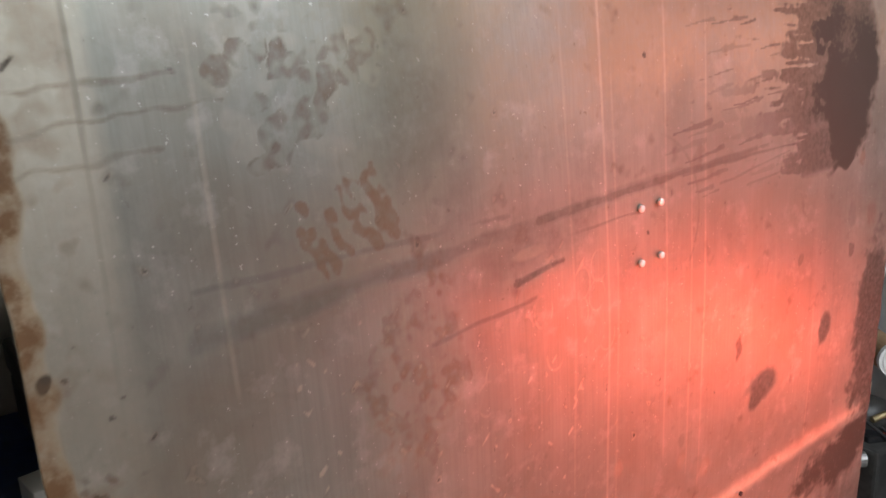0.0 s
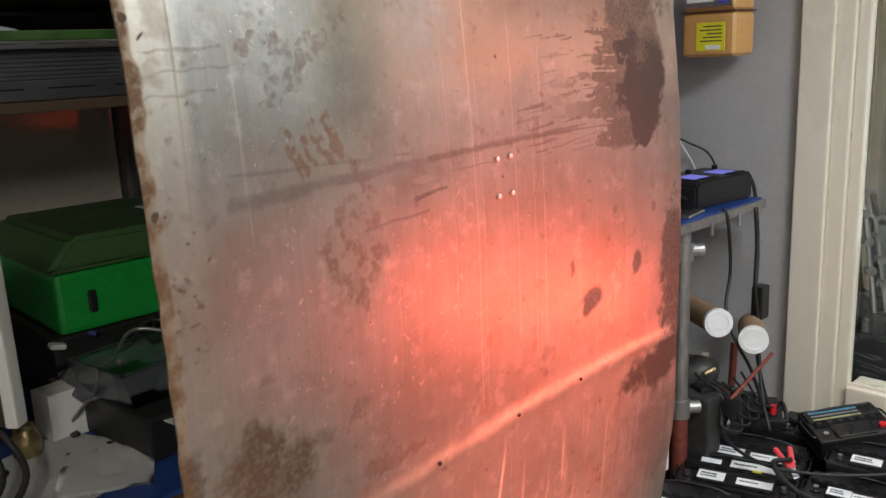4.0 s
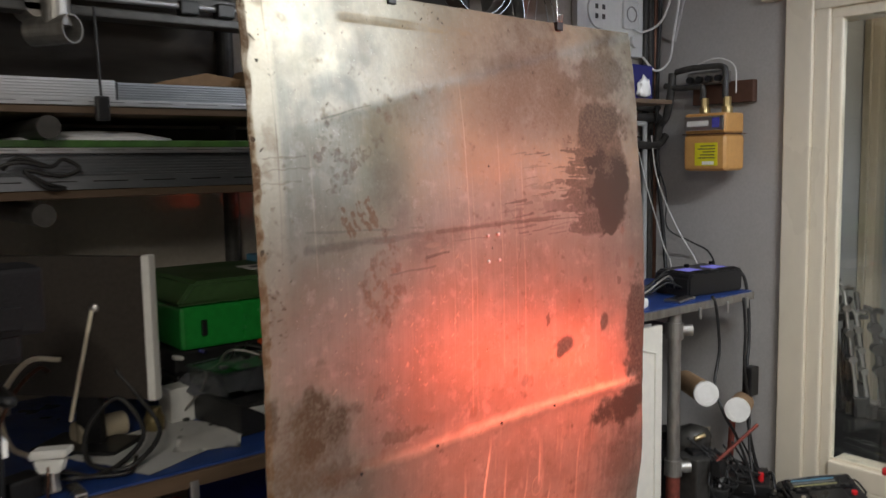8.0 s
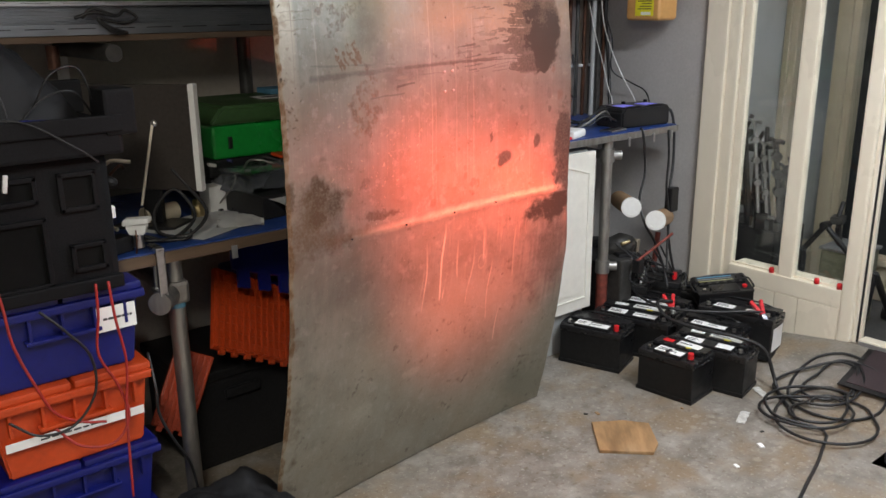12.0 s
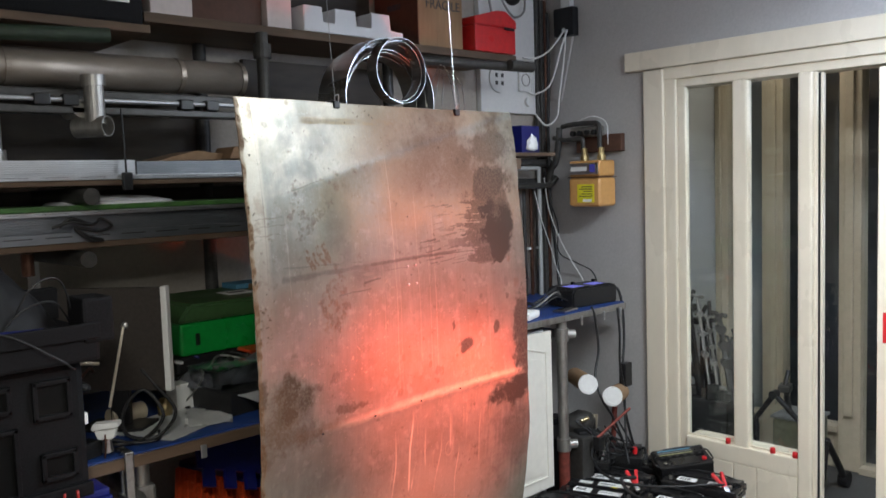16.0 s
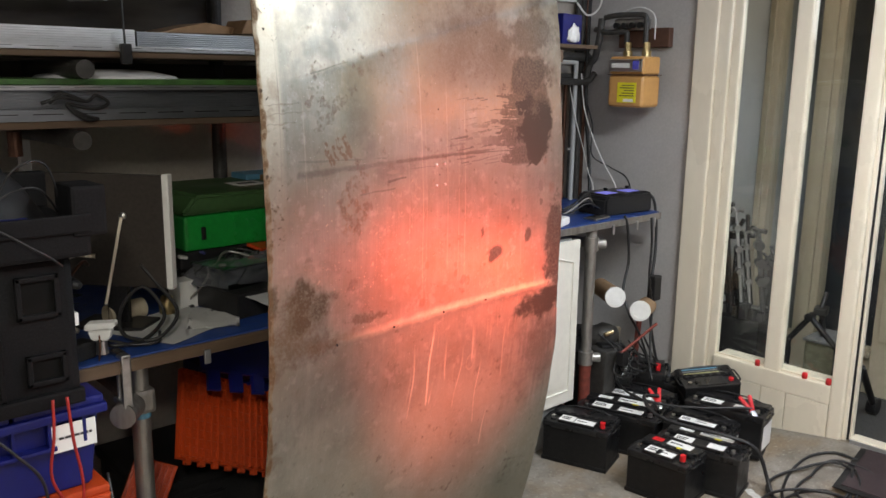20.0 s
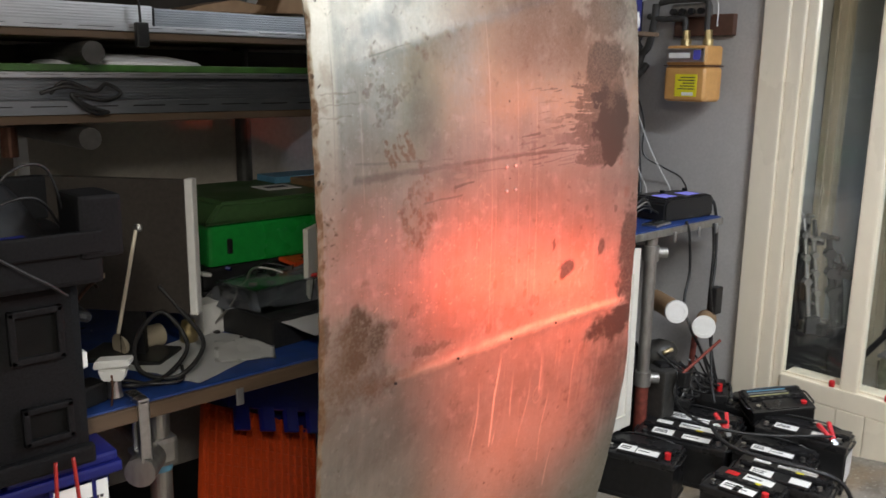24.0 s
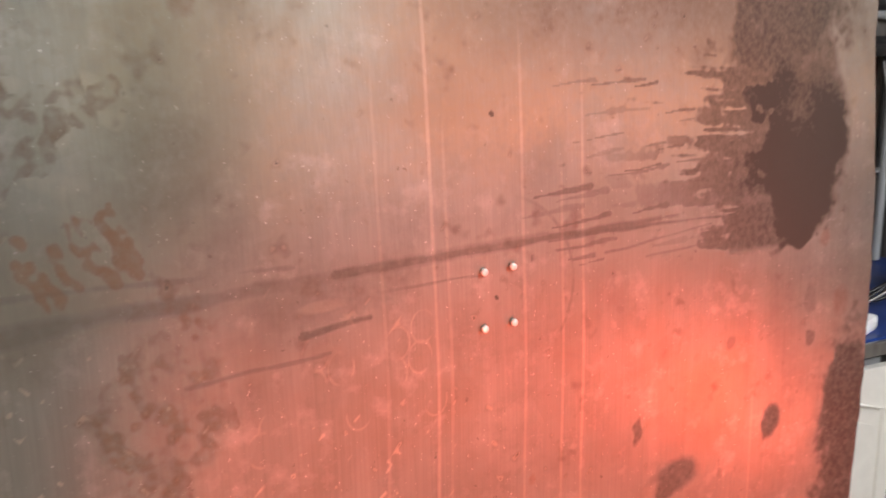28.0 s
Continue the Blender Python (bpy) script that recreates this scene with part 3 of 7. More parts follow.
steel_clamp((3.24, 1.215, 0.46), (3.27, 1.305, 0.965), 0.009, M_STEEL, "bright steel clamp rod leaning behind the glass")
steel_clamp((3.26, 1.180, 0.46), (3.30, 1.265, 0.860), 0.008, M_TUBE, "grey steel clamp rod leaning behind the glass")
steel_clamp((3.29, 1.130, 0.46), (3.28, 1.190, 0.880), 0.013, M_TUBE_DARK, "dark thick clamp bar leaning behind the glass")
steel_clamp((3.33, 1.160, 0.46), (3.31, 1.150, 0.760), 0.009, M_TUBE_DARK, "dark clamp bar leaning behind the glass")
rnd = random.Random(31)
for k in range(16):
    y, z, q = rnd.uniform(1.13, 1.36), rnd.uniform(0.462, 0.52), rnd.uniform(0.012, 0.034)
    solid("metal_fitting", box(-q, q, -q * 0.7, q * 0.7, 0, q * rnd.uniform(1.0, 2.6), 0.004), (M_BLACK, M_TUBE_DARK, M_STEEL, M_BLACK, M_TUBE)[k % 5], "small metal fitting heaped behind the glass", "fitting", pose(3.24 + 0.13 * rnd.random(), y, 0.461, 0, 0, rnd.uniform(0, 180)), "fittings behind the glass")

# red caps standing on the sill
for cy in (1.016, 0.797, 0.693):
    solid("red_stopper", lathe([(0.0005, 0.0), (0.012, 0.0), (0.012, 0.020), (0.009, 0.026), (0.0005, 0.027)], 14), M_REDPLASTIC, "small red plastic stopper on the window sill", "stopper", pose(FX + 0.026, cy, 0.3222), "stoppers on the sill", smooth=True)


# ---- the hanging steel sheet ----
def sheet_y(x, z):
    return 1.085 + 0.10 * (x - 1.1) - 0.06 * (x - 1.1) ** 2 + 0.12 * (z - 1.15) ** 2


SX0, SX1, SZ0, SZ1 = 0.492, 1.712, 0.004, 1.858


def crease_z(x):
    return 0.914 + 0 * x


def fade(v, a, b):
    s = np.clip((v - a) / (b - a), 0, 1)
    return s * s * (3 - 2 * s)


def soft_noise(x, z, cell, seed, turn=0.0):
    """Smooth value noise on arrays, 0 to 1."""
    rnd = np.random.RandomState(seed)
    table = rnd.rand(64, 64)
    c, s = math.cos(turn), math.sin(turn)
    u, v = (c * x + s * z) / cell + 17.3, (c * z - s * x) / cell + 9.1
    i, j = np.floor(u).astype(int), np.floor(v).astype(int)
    a, b = u - i, v - j
    a, b = a * a * (3 - 2 * a), b * b * (3 - 2 * b)
    g = lambda p, q: table[p % 64, q % 64]
    return (g(i, j) * (1 - a) + g(i + 1, j) * a) * (1 - b) + (g(i, j + 1) * (1 - a) + g(i + 1, j + 1) * a) * b


def stroke(x, z, x0, z0, x1, z1, w, w1=None):
    """1 on a straight smear between two ends, falling to 0 at its edge."""
    dx, dz = x1 - x0, z1 - z0
    s = np.clip(((x - x0) * dx + (z - z0) * dz) / (dx * dx + dz * dz), 0, 1)
    d = np.hypot(x - x0 - s * dx, z - z0 - s * dz)
    return np.clip(1 - d / (w + ((w if w1 is None else w1) - w) * s), 0, 1)


def spot(x, z, cx, cz, rx, rz, lean=0.0):
    c, s = math.cos(radians(lean)), math.sin(radians(lean))
    u, v = (x - cx) * c + (z - cz) * s, -(x - cx) * s + (z - cz) * c
    return np.clip(1 - np.hypot(u / rx, v / rz), 0, 1)


def sheet_marks(x, z):
    """Grime, rust, pale marks with painted highlights and tape residue on the sheet, each 0 to 1."""
    n1, n2, n3 = soft_noise(x, z, 0.05, 1, 0.6), soft_noise(x, z, 0.016, 2, 1.0), soft_noise(x, z, 0.14, 3, 0.4)
    n0 = soft_noise(x, z, 0.0065, 6, 0.8)
    nh = soft_noise(x * 0.22, z + 0.06 * x, 0.0105, 4)      # long in x
    nv = soft_noise(x, z * 0.10, 0.010, 5)                  # long in z
    many = 0.5 * n1 + 0.3 * n2 + 0.2 * n0
    rust, pale, tan = np.zeros_like(x), np.zeros_like(x), np.zeros_like(x)
    # broad brushed-on dark patch with ragged streaks drawn out to its left
    patch = fade(spot(x, z, 1.580, 1.470, 0.105, 0.215, -6) + 0.35 * (many - 0.5), 0.14, 0.40) * fade(z + 0.02 * (n2 - 0.5), 1.318, 1.332)
    reach = fade(x, 1.14, 1.52) * fade(1.60 - x, -0.02, 0.06)
    rag = fade(nh + 0.50 * reach - 0.9 * np.abs(z - 1.415 - 0.05 * fade(1.4 - x, 0, 0.2)) / 0.13 * (1.2 - reach) + 0.25 * (n0 - 0.5), 0.72, 0.90) * reach
    rag = rag * fade(z, 1.318, 1.335) * fade(1.56 - z, 0, 0.06)
    high = fade(spot(x, z, 1.545, 1.605, 0.19, 0.13) + 0.7 * (many - 0.5), 0.14, 0.60) * 0.80
    top = fade(spot(x, z, 1.55, 1.72, 0.26, 0.12, 6) + 0.8 * (many - 0.5), 0.10, 0.65) * 0.66
    near = fade(x, 1.33, 1.53) * fade(1.57 - x, 0, 0.05) * fade(z, 1.365, 1.41) * fade(1.62 - z, 0, 0.08)
    blot = fade(0.50 * soft_noise(x * 0.8 + 0.012 * n2, z * 1.3 + 0.012 * n1, 0.022, 61, 0.7) + 0.30 * n2 + 0.20 * n0 + 0.42 * near, 0.80, 0.95) * near
    long_a, long_b = soft_noise(0.10 * x, z + 0.05 * x, 0.0042, 45), soft_noise(0.30 * x, z + 0.04 * x, 0.0130, 46)
    pull = fade(x, 1.22, 1.56) * fade(1.60 - x, -0.02, 0.05) * fade(z, 1.322, 1.340) * fade(1.66 - z, 0.0, 0.16)
    draw = fade(0.30 * long_a + 0.34 * long_b + 0.24 * n1 + 0.12 * n0 + 0.46 * pull - 0.25 * (1 - pull), 0.62, 0.74) * fade(pull, 0.02, 0.25)
    rnd = random.Random(44)
    for k in range(26):
        h = rnd.random()
        z0, length, w, x1 = 1.338 + 0.20 * h, rnd.uniform(0.03, 0.10), rnd.uniform(0.0018, 0.0045), rnd.uniform(1.22, 1.46)
        c0, c1 = np.searchsorted(x[0], (x1 - length - 0.02, x1 + 0.03))
        r0, r1 = np.searchsorted(z[:, 0], (z0 - 0.03, z0 + 0.04))
        cut = (slice(r0, r1), slice(c0, c1))
        mark = stroke(x[cut], z[cut] + 0.005 * (n1[cut] - 0.5), x1 - length, z0 - 0.05 * length, x1, z0 + 0.02 * length, w * 0.4, w * 1.5)
        draw[cut] = np.maximum(draw[cut], fade(mark + 1.5 * (0.5 * long_a[cut] + 0.25 * n0[cut] + 0.25 * n2[cut] - 0.5), 0.25, 0.60) * rnd.uniform(0.4, 0.9))
    grime = np.maximum.reduce([patch * (0.68 + 0.55 * fade(1.60 - z + 0.12 * (n1 - 0.5), 0.0, 0.20)), rag * 0.80, draw * 0.72, high, top, blot * 1.1])
    grime = np.maximum(grime, fade(x, 0.90, 1.25) * fade(z, 1.48, 1.64) * (0.16 + 0.42 * fade(0.6 * n3 + 0.4 * many, 0.25, 0.75)))
    # soiled upper right corner, and a band of soil under the top edge
    soil = fade(x + 0.20 * (n3 - 0.5), 1.02, 1.50) * fade(z + 0.10 * (n1 - 0.5), 1.50, 1.66)
    grime = np.maximum(grime, soil * (0.20 + 0.42 * fade(0.5 * n3 + 0.3 * n1 + 0.2 * n2, 0.28, 0.68)))
    # long wiped line across the middle, and short ones under it
    def wipe(x0, z0, x1, z1, w, w1, k, lo=0.30):
        return fade(stroke(x, z + 0.004 * (n1 - 0.5), x0, z0, x1, z1, w, w1) * (0.55 + 0.9 * many), lo, 0.85) * k
    grime = np.maximum.reduce([grime, wipe(0.60, 1.362, 1.18, 1.380, 0.020, 0.012, 0.42), wipe(0.94, 1.374, 1.34, 1.381, 0.010, 0.008, 0.62), wipe(1.22, 1.378, 1.50, 1.372, 0.006, 0.004, 0.70),
                               wipe(0.905, 1.324, 0.972, 1.328, 0.009, 0.006, 0.65), wipe(0.80, 1.296, 0.93, 1.303, 0.006, 0.004, 0.40), wipe(0.60, 1.395, 0.90, 1.386, 0.006, 0.005, 0.30),
                               wipe(0.98, 1.352, 1.10, 1.349, 0.004, 0.003, 0.40), wipe(1.26, 1.352, 1.42, 1.366, 0.004, 0.003, 0.50), wipe(1.32, 1.340, 1.46, 1.346, 0.004, 0.003, 0.45)])
    # greenish-grey smudges and wiped haze
    grime = np.maximum.reduce([grime, fade(spot(x, z, 0.80, 1.495, 0.085, 0.095, -25) + 0.7 * (many - 0.5), 0.05, 0.80) * 0.32,
                               fade(spot(x, z, 0.84, 1.40, 0.05, 0.10, -10) + 0.3 * (many - 0.5), 0.05, 0.95) * 0.32,
                               fade(spot(x, z, 0.93, 1.350, 0.16, 0.055, 4) + 0.5 * (many - 0.5), 0.05, 1.0) * 0.42,
                               fade(spot(x, z, 1.05, 1.55, 0.30, 0.10, 10) + 0.9 * (n3 - 0.5), 0.1, 1.0) * 0.16])
    # diagonal wiped edge near the top: cleaner above, soiled below and to the right
    edge = z - (1.607 + 0.235 * (x - 0.66))
    zone = fade(x, 0.62, 0.80) * fade(1.70 - x, 0, 0.25)
    grime = np.maximum(grime, zone * fade(-edge + 0.012 * (n2 - 0.5), -0.010, 0.008) * fade(0.13 + edge, 0, 0.12) * (0.14 + 0.32 * many))
    grime = np.maximum.reduce([grime, wipe(0.655, 1.606, 0.78, 1.634, 0.0045, 0.003, 0.42), fade(fade(x, 1.05, 1.4) * fade(many, 0.35, 0.8) * fade(z, 1.60, 1.75), 0.1, 0.9) * 0.35])
    # right edge soiling, and below the crease at the right
    grime = np.maximum.reduce([grime, fade(spot(x, z, 1.69, 1.06, 0.095, 0.24) + 0.8 * (many - 0.5), 0.12, 0.6) * 0.85,
                               fade(spot(x, z, 1.640, 0.850, 0.20, 0.080, 8) + 0.7 * (many - 0.5), 0.15, 0.6) * 1.0 * fade(0.905 - z, 0, 0.015),
                               fade(spot(x, z, 1.63, 0.68, 0.24, 0.32) + 0.9 * (0.3 * nv + 0.7 * many - 0.5), 0.08, 0.95) * 0.62,
                               fade(fade(nv, 0.55, 0.9) * fade(x, 1.30, 1.5) * fade(z, 0.45, 0.6) * fade(0.90 - z, 0, 0.2), 0.2, 0.9) * 0.18])
    grime = np.maximum(grime, fade(x, 1.40, 1.66) * fade(z, 0.90, 1.0) * fade(1.42 - z, 0, 0.15) * (0.14 + 0.36 * many))
    # round blobs and specks
    for cx, cz, rx, rz, k in ((1.374, 1.056, 0.052, 0.034, 0.72), (1.360, 1.048, 0.026, 0.028, 0.72), (1.536, 1.094, 0.024, 0.038, 0.75), (1.225, 0.995, 0.016, 0.020, 0.35), (1.19, 1.045, 0.012, 0.014, 0.25),
                              (1.311, 1.127, 0.008, 0.026, 0.6), (1.46, 1.215, 0.012, 0.012, 0.35), (1.60, 1.25, 0.016, 0.034, 0.45), (1.60, 1.195, 0.014, 0.018, 0.6), (0.499, 1.369, 0.007, 0.008, 1.2), (0.501, 1.561, 0.007, 0.008, 1.2),
                              (0.495, 0.90, 0.009, 0.009, 1.2), (1.115, 1.325, 0.004, 0.004, 0.8), (1.115, 1.512, 0.004, 0.004, 0.8)):
        grime = np.maximum(grime, fade(spot(x + 0.010 * (n2 - 0.5), z + 0.010 * (n1 - 0.5), cx, cz, rx, rz) + 0.35 * (many - 0.5), 0.08, 0.50) * k)
    # brown spill at the left end of the crease, with a spiky upper rim and a drying mark beside it
    spikes = 0.050 * soft_noise(x, z * 0.3, 0.034, 81) + 0.030 * soft_noise(x, z * 0.4, 0.013, 82)
    body = fade(1.075 - 0.30 * np.abs(x - 0.60) + spikes - z, 0.0, 0.030) * fade(z - 0.925 - 0.12 * (0.72 - x) + 0.05 * (n1 - 0.5), -0.02, 0.05) * fade(0.722 + 0.04 * (n1 - 0.5) - x, 0.0, 0.05)
    umber = body * (0.62 + 0.38 * fade(0.5 * n1 + 0.3 * n2 + 0.2 * n0, 0.28, 0.62)) * fade(x, 0.48, 0.60)
    umber = np.maximum(umber, fade(spot(x, z, 0.655, 1.02, 0.075, 0.085, -35) + 0.8 * (many - 0.5), 0.10, 0.6) * 0.85)
    umber = np.maximum(umber, fade(0.80 - x + 0.20 * (n3 - 0.5), 0.0, 0.30) * fade(z, 0.50, 0.80) * fade(1.06 - z, 0.0, 0.10) * (0.12 + 0.42 * fade(0.45 * n3 + 0.35 * n1 + 0.2 * n2, 0.30, 0.70)))
    umber = np.maximum.reduce([umber, fade(spot(x, z, 0.815, 0.960, 0.115, 0.020, -3) + 0.8 * (0.6 * n2 + 0.4 * n0 - 0.5), 0.12, 0.60) * 0.65, fade(spot(x, z, 0.60, 0.925, 0.22, 0.085, 6) + 0.9 * (many - 0.5), 0.12, 0.8) * 0.60,
                               fade(spot(x, z, 0.50, 1.07, 0.035, 0.070) + 0.8 * (many - 0.5), 0.1, 0.6) * 0.8])
    grime = np.maximum(grime, fade(spot(x, z, 0.55, 0.60, 0.10, 0.40) + 0.9 * (many - 0.5), 0.2, 1.0) * 0.25)

    grain = soft_noise(0.93 * x + 0.37 * z, 0.30 * (0.93 * z - 0.37 * x), 0.0055, 71)
    def bar(x0, z0, x1, z1, w):
        reach = stroke(x + 0.006 * (n2 - 0.5), z + 0.006 * (n1 - 0.5), x0, z0, x1, z1, w)
        return fade(reach, 0.0, 0.12) * fade(reach + 1.4 * (0.55 * grain + 0.45 * n0 - 0.5), 0.20, 0.55) * fade(0.55 * grain + 0.45 * n0, 0.28, 0.50)
    # boot print: lugs with dried rims, four short wiped bars, and a slanted tread print under them
    lugs = rims = np.zeros_like(x)
    wob_x, wob_z = 0.010 * (n2 - 0.5) + 0.005 * (n0 - 0.5), 0.010 * (soft_noise(x, z, 0.014, 43, 0.2) - 0.5)
    for cx, cz, rx, rz, lean in ((0.640, 1.536, 0.013, 0.013, 30), (0.664, 1.543, 0.016, 0.010, 0), (0.690, 1.534, 0.013, 0.016, -10), (0.714, 1.540, 0.018, 0.012, 20), (0.738, 1.548, 0.012, 0.018, 10), (0.760, 1.540, 0.016, 0.012, 40),
                                 (0.700, 1.518, 0.013, 0.014, 0), (0.724, 1.516, 0.012, 0.020, -20), (0.745, 1.524, 0.012, 0.011, 0), (0.690, 1.491, 0.030, 0.019, 20), (0.715, 1.496, 0.011, 0.019, -15), (0.668, 1.470, 0.023, 0.010, 15),
                                 (0.664, 1.510, 0.014, 0.008, 30), (0.690, 1.560, 0.024, 0.009, 0), (0.725, 1.563, 0.018, 0.009, 10), (0.660, 1.575, 0.030, 0.012, 0), (0.715, 1.585, 0.030, 0.011, 10)):
        k = 0.45 if cz > 1.555 else 1.0
        d = spot(x + wob_x, z + wob_z, cx, cz, rx * 0.98, rz * 0.98, lean)
        lugs = np.maximum(lugs, fade(d, 0.02, 0.22) * (0.25 + 0.75 * fade(0.6 * n0 + 0.4 * n2, 0.38, 0.62)) * k)
        rims = np.maximum(rims, fade(0.14 - np.abs(d - 0.16), 0.0, 0.12) * k * fade(0.5 * n1 + 0.5 * n2, 0.40, 0.62))
    print_a = np.maximum(lugs * 0.62, rims * (0.25 + 0.55 * fade(n0, 0.3, 0.6)))
    halo = fade(spot(x + wob_x, z + wob_z, 0.700, 1.525, 0.105, 0.085), 0.05, 0.35) * (1 - fade(print_a, 0.05, 0.3))
    hand = np.maximum.reduce([bar(0.752, 1.446, 0.768, 1.400, 0.012), bar(0.729, 1.440, 0.749, 1.397, 0.012), bar(0.710, 1.424, 0.722, 1.397, 0.010), bar(0.693, 1.410, 0.711, 1.383, 0.011), bar(0.690, 1.436, 0.692, 1.430, 0.005), bar(0.684, 1.418, 0.690, 1.410, 0.005)])
    print_c = np.maximum.reduce([bar(0.806, 1.361, 0.832, 1.274, 0.012), bar(0.783, 1.340, 0.803, 1.288, 0.013), bar(0.759, 1.325, 0.772, 1.282, 0.015), bar(0.738, 1.306, 0.740, 1.258, 0.014),
                                 bar(0.775, 1.245, 0.790, 1.198, 0.013), bar(0.809, 1.270, 0.820, 1.262, 0.010), bar(0.806, 1.250, 0.818, 1.246, 0.008), bar(0.752, 1.245, 0.768, 1.222, 0.009), bar(0.838, 1.268, 0.840, 1.256, 0.007), bar(0.788, 1.262, 0.802, 1.230, 0.010)])
    print_c = print_c * (0.45 + 0.55 * fade(0.5 * n0 + 0.5 * n2, 0.36, 0.62))
    rough_patch = fade(spot(x, z, 0.782, 1.278, 0.075, 0.125, -12) + 0.8 * (many - 0.5), 0.12, 0.65)
    grime = np.maximum.reduce([grime, print_a * 0.34, hand * 0.16, print_c * 0.22])
    rust = np.maximum.reduce([rust, print_a * 0.45, hand * 0.15])
    orange = np.maximum.reduce([hand * 0.66, print_c * 0.48, rough_patch * (0.22 + 0.45 * fade(0.55 * n2 + 0.45 * n0, 0.42, 0.66)), print_a * 0.25])
    for cx, cz, r in ((1.045, 0.955, 0.022), (1.062, 1.065, 0.020), (1.19, 1.02, 0.016), (1.655, 1.24, 0.030), (1.62, 1.33, 0.018), (0.825, 1.612, 0.022), (0.80, 1.625, 0.012), (1.245, 0.99, 0.022), (1.16, 1.11, 0.012)):
        orange = np.maximum(orange, fade(spot(x, z, cx, cz, r * 0.8, r) + 0.5 * (many - 0.5), 0.10, 0.6) * 0.45)
    pale = np.maximum(pale, halo * 0.12 * fade(0.6 * n2 + 0.4 * n1, 0.35, 0.65))
    # rusty left edge, seam line, horizontal trails
    rust = np.maximum.reduce([rust, fade(0.005 + 0.020 * (0.4 * n2 + 0.4 * n0 + 0.2 * n1) - (x - SX0), 0, 0.012) * (0.40 + 0.7 * n2),
                              fade(spot(x, z, 0.56, 0.98, 0.14, 0.22) + 0.9 * (many - 0.5), 0.15, 0.9) * 0.35,
                              fade(fade(0.565 - x, 0, 0.03) * fade(many, 0.40, 0.75), 0.1, 0.9) * 0.30])
    for cx, cz, w in ((0.55, 1.533, 0.12), (0.57, 1.512, 0.14), (0.53, 1.487, 0.13)):
        trail = fade(stroke(x, z + 0.006 * (n2 - 0.5), cx - w / 2, cz - 0.004, cx + w / 2, cz + 0.003, 0.0042) * (0.2 + 1.2 * many), 0.25, 0.8)
        rust, grime = np.maximum(rust, trail * 0.30), np.maximum(grime, trail * 0.18)
    seam = 0.545 + 0.004 * np.sin(z * 9)
    grime = np.maximum(grime, fade(0.0026 - np.abs(x - seam), 0, 0.0016) * 0.40 * fade(z, 1.25, 1.45) * (0.2 + 0.9 * n1))
    grime = np.maximum(grime, fade(n0 * 0.75 + 0.25 * n2 + 0.06 * fade(0.58 - x, 0, 0.06) + 0.04 * fade(z, 1.55, 1.75), 0.915, 0.965) * 0.8)
    # pale: crease with its ridge highlight painted on, runs, vertical draw lines
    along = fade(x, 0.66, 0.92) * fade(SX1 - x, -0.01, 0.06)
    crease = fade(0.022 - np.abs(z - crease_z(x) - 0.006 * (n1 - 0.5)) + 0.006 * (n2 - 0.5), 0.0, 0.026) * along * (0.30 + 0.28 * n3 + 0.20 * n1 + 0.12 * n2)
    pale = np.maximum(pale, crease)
    for cx, z0, z1, k in ((1.042, 1.75, 0.94, 0.30), (1.228, 1.60, 0.95, 0.24), (1.20, 1.50, 0.98, 0.22), (1.15, 1.64, 1.02, 0.22), (0.985, 1.60, 1.05, 0.16), (1.058, 1.55, 0.95, 0.18), (1.098, 0.90, 0.600, 1.0), (1.112, 0.70, 0.600, 0.9), (1.025, 0.85, 0.575, 0.6),
                          (1.005, 0.80, 0.60, 0.25), (1.17, 0.84, 0.66, 0.6), (1.235, 0.80, 0.55, 0.5), (1.33, 0.74, 0.46, 0.6), (1.40, 0.56, 0.36, 0.6), (1.285, 0.86, 0.70, 0.6), (1.45, 0.84, 0.60, 0.5), (1.16, 0.72, 0.55, 0.3), (0.619, 1.60, 1.30, 0.22), (1.50, 1.2, 0.7, 0.2)):
        drift = 0.010 * (soft_noise(x * 0, z, 0.16, 31) - 0.5) if z0 > 0.95 else 0.034 * (soft_noise(x * 0, z, 0.15, int(cx * 1000)) - 0.5)
        pale = np.maximum(pale, fade((0.0036 if z0 > 0.95 else 0.0052) - np.abs(x - cx - drift), 0, 0.0032) * fade(z, z1, z1 + 0.03) * fade(z0 - z, 0, 0.1) * k * (0.4 + 0.8 * many))
    for cx, cz, r in ((1.112, 0.603, 0.008), (1.287, 0.708, 0.024), (1.185, 0.80, 0.022)):
        pale = np.maximum(pale, fade(0.0040 - np.abs(np.hypot((x - cx) * 1.3, z - cz) - r), 0, 0.003) * 0.35 * fade(n1, 0.3, 0.6))
    for k in range(16):
        cx, cz = 0.86 + 0.028 * (k % 7) + 0.012 * ((k * 7) % 3), 1.225 + 0.006 * ((k * 5) % 16)
        pale = np.maximum(pale, fade(0.0022 - np.abs(np.hypot(x - cx, (z - cz) * 0.8) - 0.013), 0, 0.0025) * 0.22 * fade(n2, 0.35, 0.7))
    d = np.hypot(x - 1.118, z - 1.33)
    grime = np.maximum(grime, fade(0.0035 - np.abs(d - 0.098), 0, 0.003) * 0.35 * fade(x, 1.12, 1.19) * fade(many, 0.3, 0.6))
    pale = np.maximum(pale, fade(n0 * 0.7 + 0.3 * n2 + 0.06 * fade(spot(x, z, 0.9, 1.15, 0.35, 0.3), 0, 0.6), 0.86, 0.95) * 0.35)
